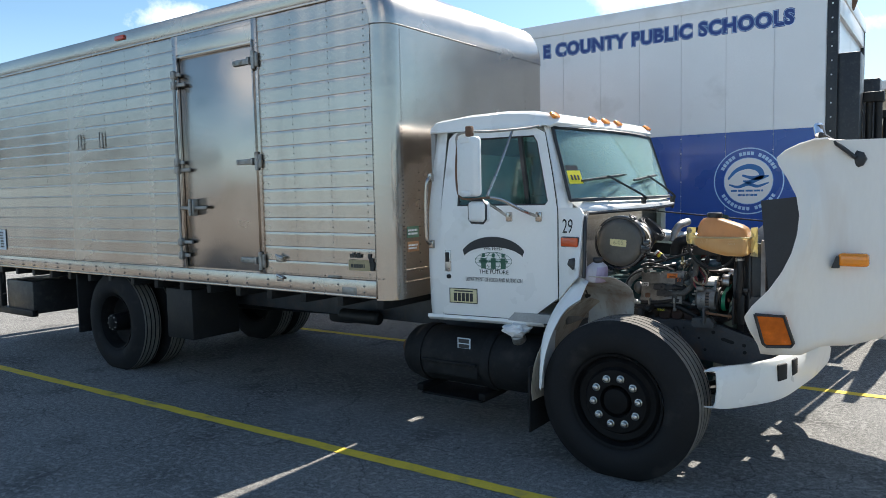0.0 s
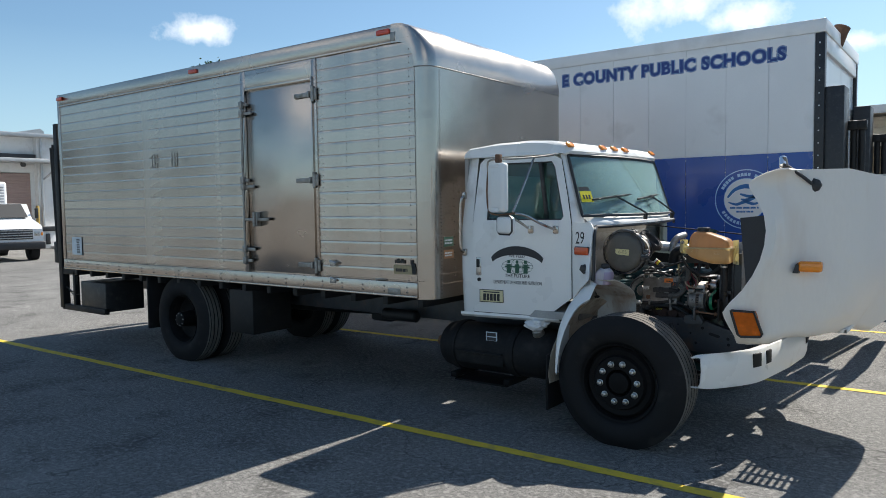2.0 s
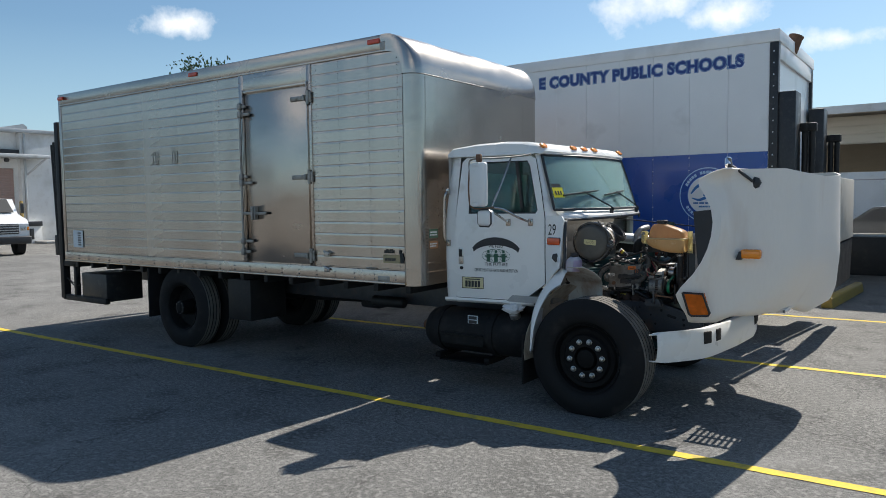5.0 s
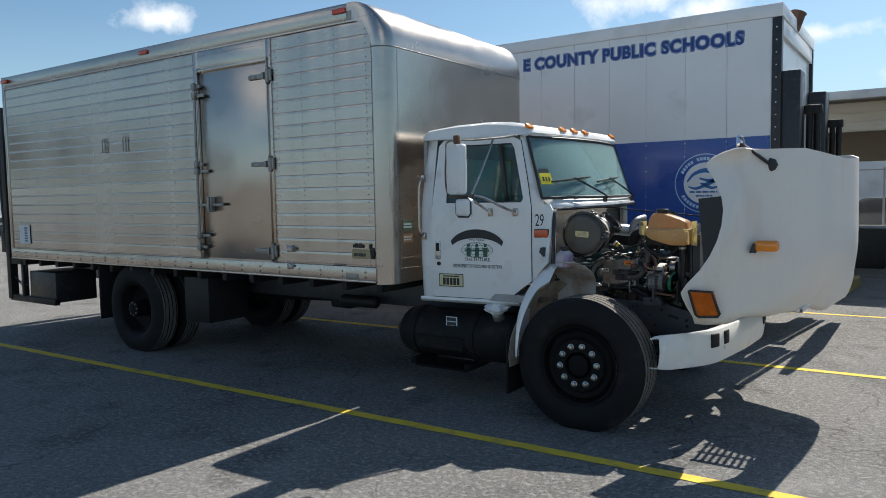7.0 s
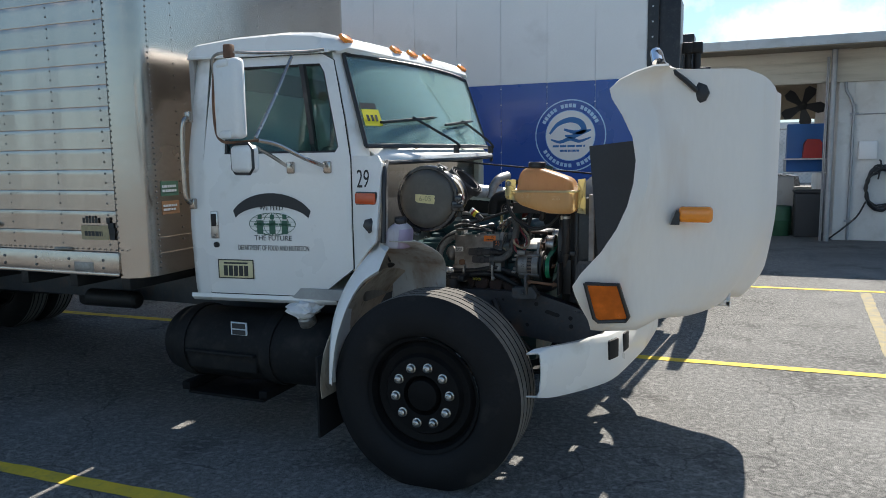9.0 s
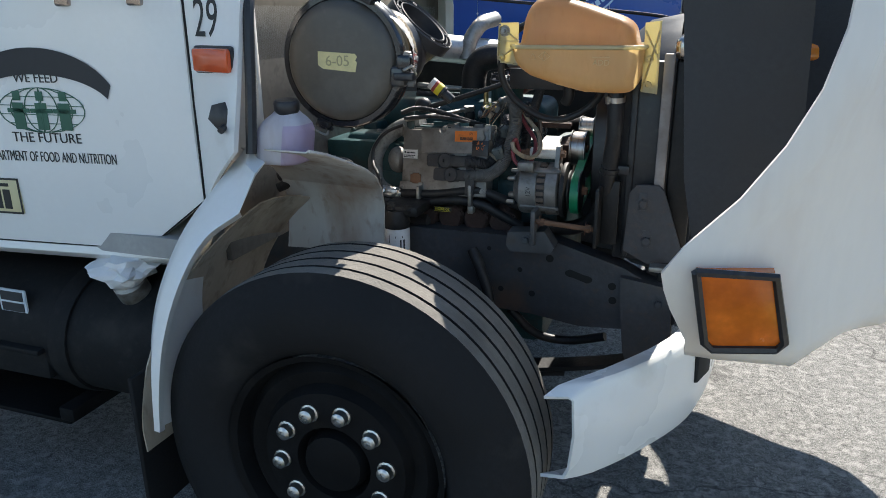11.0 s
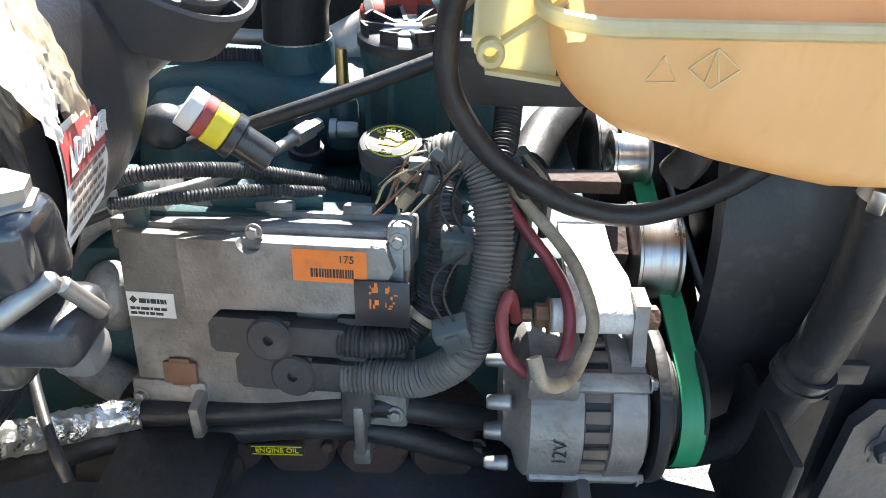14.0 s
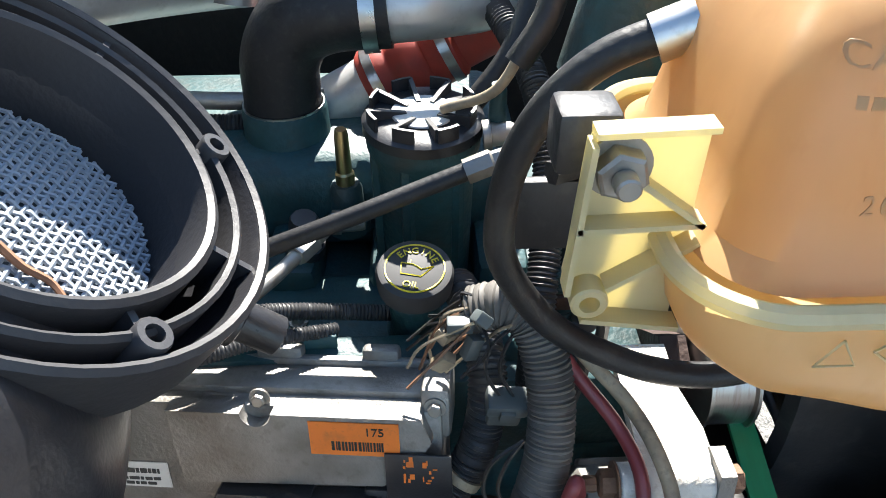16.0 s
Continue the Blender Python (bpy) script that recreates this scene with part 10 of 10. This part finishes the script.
# ---- firewall, liner, rail horns, radiator ----
def bay():
    bm = B()
    box(bm, -0.44, -0.42, 0.34, 2.10, 0.86, 1.60, 0.004)
    part("firewall", bm, FIREWALL, truck, "stained grey firewall")
    bm = B()
    box(bm, -0.42, -0.290, 0.345, 0.362, 1.15, 1.60, 0.004)
    part("firewall_flange", bm, CHALK, truck, "chalky white firewall flange")
    bm = B()
    pts = [(-0.272, 0.262, 1.19), (-0.276, 0.29, 1.35), (-0.290, 0.335, 1.55), (-0.31, 0.41, 1.605)]
    tube(bm, pts, 0.014, 8)
    pts = [(-0.31, 0.41, 1.605)] + [(-0.375 + 0.06 * (y - 0.4) + 0.18 * (1 - ((y - MID) / 0.86) ** 2), y, 1.600 + 0.030 * (y - 0.4) / 1.6) for y in [0.5 + 0.12 * i for i in range(13)]] + [(-0.27, 2.05, 1.60)]
    tube(bm, pts, 0.012, 8)
    part("hood_seal", bm, BLACK, truck, "black rubber hood seal")
    # far inner fender, an added panel closing and darkening the bay behind the engine
    bm = B()
    grid_sheet(bm, [[(x, 1.80 + 0.06 * math.sin((x + 0.4) * 2.2), z) for x in (-0.42, -0.2, 0.0, 0.2, 0.4, 0.6, 0.72)] for z in (0.55, 0.8, 1.05, 1.25, 1.34)])
    grid_sheet(bm, [[(x, 1.80 + 0.06 * math.sin((x + 0.4) * 2.2) + d, 1.34 + e) for x in (-0.42, -0.2, 0.0, 0.2, 0.4, 0.6, 0.72)] for d, e in ((0.0, 0.0), (0.03, 0.012), (0.09, 0.012))])
    bmesh.ops.remove_doubles(bm, verts=bm.verts[:], dist=0.001)
    thicken(bm, 0.006)
    part("inner_fender", bm, GREASE, truck, "grimy black inner fender panel added to darken the bay", 50)
    bm = B()
    tube(bm, [(-0.30, 0.9, 1.62), (-0.17, 1.3, 1.59), (0.154, 1.3, 1.559), (0.555, 1.3, 1.521), (0.70, 1.3, 1.50)], 0.006, 6)
    part("hood_cable", bm, HOSE, truck)
    # inner fender liner: top shelf, rounded shoulder, inner wall
    edge = [(-0.075, 0.215, 1.214), (-0.059, 0.28, 1.194), (-0.041, 0.37, 1.157), (-0.033, 0.44, 1.127), (-0.034, 0.50, 1.094), (-0.046, 0.56, 1.048), (-0.062, 0.608, 0.985), (-0.072, 0.625, 0.905), (-0.073, 0.619, 0.833)]
    rear = [(-0.335, 0.31, 1.196), (-0.345, 0.34, 1.186), (-0.36, 0.40, 1.158), (-0.37, 0.46, 1.130), (-0.375, 0.52, 1.10), (-0.38, 0.57, 1.055), (-0.385, 0.60, 0.985), (-0.385, 0.60, 0.905), (-0.383, 0.58, 0.834)]
    def run(k0, k1):
        m_ = B()
        grid_sheet(m_, [[Vector(p).lerp(Vector(q), f) + Vector((0, 0, 0.006 if f == 0.02 else 0.0)) for p, q in zip(edge[k0:k1], rear[k0:k1])] for f in (0, 0.02, 0.06, 0.3, 0.65, 1.0)])
        thicken(m_, 0.004)
        return m_
    liner = part("fender_liner", run(0, 6), CHALKLINER, truck, "white inner fender shelf with rusty edge", 50)
    part("liner_wall", run(5, 9), CHALKLINER, liner, "rust-streaked liner wall", 50)
    # the rear half of the wheel arch
    bm = B()
    rows = []
    for i in range(13):
        f = i / 12
        a = radians(122 + 66 * f)
        R = 0.66 - 0.08 * f
        px, pz = 0.045 + R * math.cos(a), 0.485 + R * math.sin(a)
        o = 0.30 * (1 - f) ** 1.5 + 0.03
        rows.append([(px, o + (0.60 - o) * k, pz - 0.05 * k * k) for k in (0, 0.25, 0.5, 0.75, 1.0)])
    grid_sheet(bm, rows)
    thicken(bm, 0.004)
    part("arch_liner", bm, LINER, liner, "brown muddy arch liner")
    # rail horns
    for yy in (0.77, 1.59):
        bm = B()
        poly = [(-0.50, 0.875), (0.26, 0.877), (0.39, 0.875), (0.50, 0.842), (0.61, 0.81), (0.71, 0.76), (0.80, 0.745), (0.80, 0.66), (0.70, 0.625), (0.60, 0.612), (0.49, 0.605), (0.34, 0.626), (0.16, 0.636), (-0.50, 0.64)]
        prism(bm, poly, "y", yy, yy + 0.075)
        bevel_all(bm, 0.006, 2, 60)
        rail = part("rail_horn", bm, RAILPAINT, truck, "oily black front frame horn with holes")
        # flat dark discs and an oval paint the shade of the rail's openings
        for x, z, r in ((0.392, 0.816, 0.012), (0.583, 0.748, 0.012), (0.587, 0.703, 0.012), (0.30, 0.77, 0.008), (0.34, 0.695, 0.010), (0.20, 0.83, 0.007), (0.24, 0.70, 0.009), (0.66, 0.70, 0.010)):
            bm = B()
            lathe(bm, (x, yy - 0.0015, z), (0, 1, 0), [(0.0, 0.0), (0.0, r)], 20)
            part("rail_hole", bm, GAPSHADE, rail)
        bm = B()
        vs = [bm.verts.new((0.482 + 0.024 * math.cos(w) + (0.018 if math.cos(w) > 0 else -0.018), yy - 0.0015, 0.768 - 0.4 * (0.018 if math.cos(w) > 0 else -0.018) + 0.013 * math.sin(w))) for w in (2 * math.pi * i / 20 for i in range(20))]
        bm.faces.new(vs)
        part("rail_slot", bm, GAPSHADE, rail)
        bm = B()
        prism(bm, [(0.607, 0.79), (0.75, 0.77), (0.765, 0.60), (0.755, 0.51), (0.73, 0.465), (0.70, 0.455), (0.655, 0.48), (0.63, 0.55), (0.615, 0.66)], "y", yy - 0.03, yy + 0.05)
        bevel_all(bm, 0.008, 2, 40)
        bolt(bm, (0.72, yy - 0.03, 0.72), (0, -1, 0), 0.012, 0.012)
        part("spring_hanger", bm, RAILPAINT, rail, "black cast spring hanger")
        for k in range(3):
            bm = B()
            rows = []
            for i in range(17):
                x = -0.62 + 1.32 * i / 16
                zz = 0.40 + 0.10 * ((x - 0.03) / 0.65) ** 2 - 0.016 * k
                if k and abs(x - 0.03) > 0.62 - 0.14 * k:
                    continue
                rows.append([(x, yy + 0.0, zz), (x, yy + 0.075, zz), (x, yy + 0.075, zz + 0.014), (x, yy + 0.0, zz + 0.014), (x, yy + 0.0, zz)])
            grid_sheet(bm, rows)
            part("leaf", bm, GREASE, rail)
        seat([rail], (0.012, 0.012, -0.004))
    # steering arm hose under the bay
    for pts, r in (([(0.17, 0.74, 0.83), (0.20, 0.72, 0.78), (0.23, 0.71, 0.70), (0.225, 0.71, 0.62), (0.18, 0.73, 0.58)], 0.018), ([(0.28, 0.80, 0.62), (0.36, 0.82, 0.54), (0.46, 0.84, 0.52), (0.58, 0.82, 0.56)], 0.014)):
        hose("brake_hose", pts, r, HOSE, "black rubber hose below the frame", seg=10)
    # engine mount foot and tie rod
    bm = B()
    prism(bm, [(0.29, 0.91), (0.40, 0.92), (0.43, 0.875), (0.42, 0.855), (0.30, 0.85), (0.285, 0.87)], "y", 0.70, 0.76)
    bevel_all(bm, 0.006)
    bolt(bm, (0.345, 0.70, 0.89), (0, -1, 0), 0.010, 0.010)
    box(bm, 0.362, 0.376, 0.675, 0.78, 0.88, 0.985, 0.004)
    part("engine_mount", bm, ZINCY, truck, "dull grey engine mount foot")
    bm = B()
    cyl(bm, (0.376, 0.692, 0.952), (0.55, 0.717, 0.934), 0.0075, seg=10)
    bolt(bm, (0.385, 0.693, 0.951), (1, 0.1, -0.1), 0.012, 0.012)
    bolt(bm, (0.515, 0.712, 0.938), (1, 0.1, -0.1), 0.013, 0.014)
    part("stay_rod", bm, RUST, truck, "rusty radiator stay rod")
    bm = B()
    box(bm, 0.540, 0.552, 0.69, 0.83, 0.885, 1.055, 0.004)
    box(bm, 0.552, 0.60, 0.76, 0.775, 0.88, 1.07, 0.004)
    part("stay_bracket", bm, GREASE, truck)
    bm = B()
    prism(bm, [(0.628, 1.04), (0.644, 1.064), (0.705, 1.066), (0.722, 1.05), (0.785, 0.87), (0.775, 0.85), (0.69, 0.835), (0.62, 0.87)], "y", 0.755, 0.769)
    bevel_all(bm, 0.005, 2, 40)
    for x, z in ((0.667, 1.013), (0.683, 0.904)):
        bolt(bm, (x, 0.755, z), (0, -1, 0), 0.013, 0.012)
        box(bm, x - 0.012, x + 0.012, 0.7535, 0.756, z - 0.02, z + 0.03, 0.001)
    part("radiator_bracket", bm, RAILPAINT, truck, "black radiator support bracket")
    # radiator with shroud
    bm = B()
    box(bm, 0.725, 0.79, 0.79, 1.65, 0.80, 1.40, 0.006)
    rad = part("radiator", bm, GREASE, truck, "black radiator with pale side channel")
    bm = B()
    box(bm, 0.69, 0.718, 0.772, 0.80, 0.87, 1.42, 0.004)
    part("side_channel", bm, CHANNEL, rad, "pale weathered side channel")
    # bright metal here imitates a sunlit highlight along the radiator's top
    bm = B()
    box(bm, 0.715, 0.80, 0.78, 1.66, 1.40, 1.465, 0.02, 3)
    part("top_tank", bm, ALUM, rad, "radiator top tank in a bright sunlit colour")
    bm = B()
    box(bm, 0.72, 0.80, 0.79, 1.66, 0.76, 0.81, 0.01)
    box(bm, 0.74, 0.88, 0.84, 1.60, 0.70, 0.757, 0.01)
    part("cross_member", bm, GREASE, rad)
    bm = B()
    lathe(bm, (0, 1.22, 1.10), (1, 0, 0), [(0.50, 0.345), (0.505, 0.36), (0.58, 0.365), (0.62, 0.40), (0.72, 0.42)], 56)
    thicken(bm, 0.005)
    part("fan_shroud", bm, BLACK, rad, "black fan shroud")
    bm = B()
    box(bm, 0.585, 0.725, 0.80, 0.815, 0.83, 1.40, 0.006)
    box(bm, 0.61, 0.63, 0.79, 0.80, 0.84, 1.38, 0.004)
    part("shroud_side", bm, BLACK, rad)
    bm = B()
    cyl(bm, (0.47, 1.20, 1.10), (0.56, 1.20, 1.10), 0.06, seg=24)
    fan = part("fan", bm, BLACK, truck, "black radiator fan at rest")
    for k in range(7):
        bm = B()
        a = 2 * math.pi * k / 7
        mm = Matrix.Translation((0.545, 1.20, 1.10)) @ Matrix.Rotation(a, 4, "X") @ Matrix.Translation((0, 0, 0.19)) @ Matrix.Rotation(radians(28), 4, "Z")
        box(bm, -0.004, 0.004, -0.055, 0.055, -0.14, 0.12, 0.002, m=mm)
        part("fan_blade", bm, BLACK, fan)
    bm = B()
    box(bm, 0.70, 0.815, 0.685, 0.73, 0.835, 0.850, 0.003)
    strap = part("hinge_strap", bm, ZINC, rad, "plated hood hinge strap")
    bm = B()
    cyl(bm, (0.800, 0.70, 0.82), (0.812, 0.69, 0.875), 0.014, seg=12)
    part("hinge_bolt", bm, RUST, strap, "rusty hinge bolt")


ZINCY = material("dull_mount", (0.075, 0.08, 0.085), 0.5, vary=0.3, scale=14, dirt=(0.08, 0.06, 0.045), dirt_amount=0.3, dirt_scale=14)
CHANNEL = material("weathered_channel", (0.30, 0.27, 0.25), 0.7, vary=0.25, scale=12, dirt=(0.12, 0.07, 0.05), dirt_amount=0.3, dirt_scale=8)
CHALKLINER = material("chalky_liner", (0.6, 0.585, 0.55), 0.6, vary=0.15, scale=6, dirt=(0.24, 0.13, 0.065), dirt_amount=0.55, dirt_scale=6, stretch=(1, 1, 0.35))
bay()
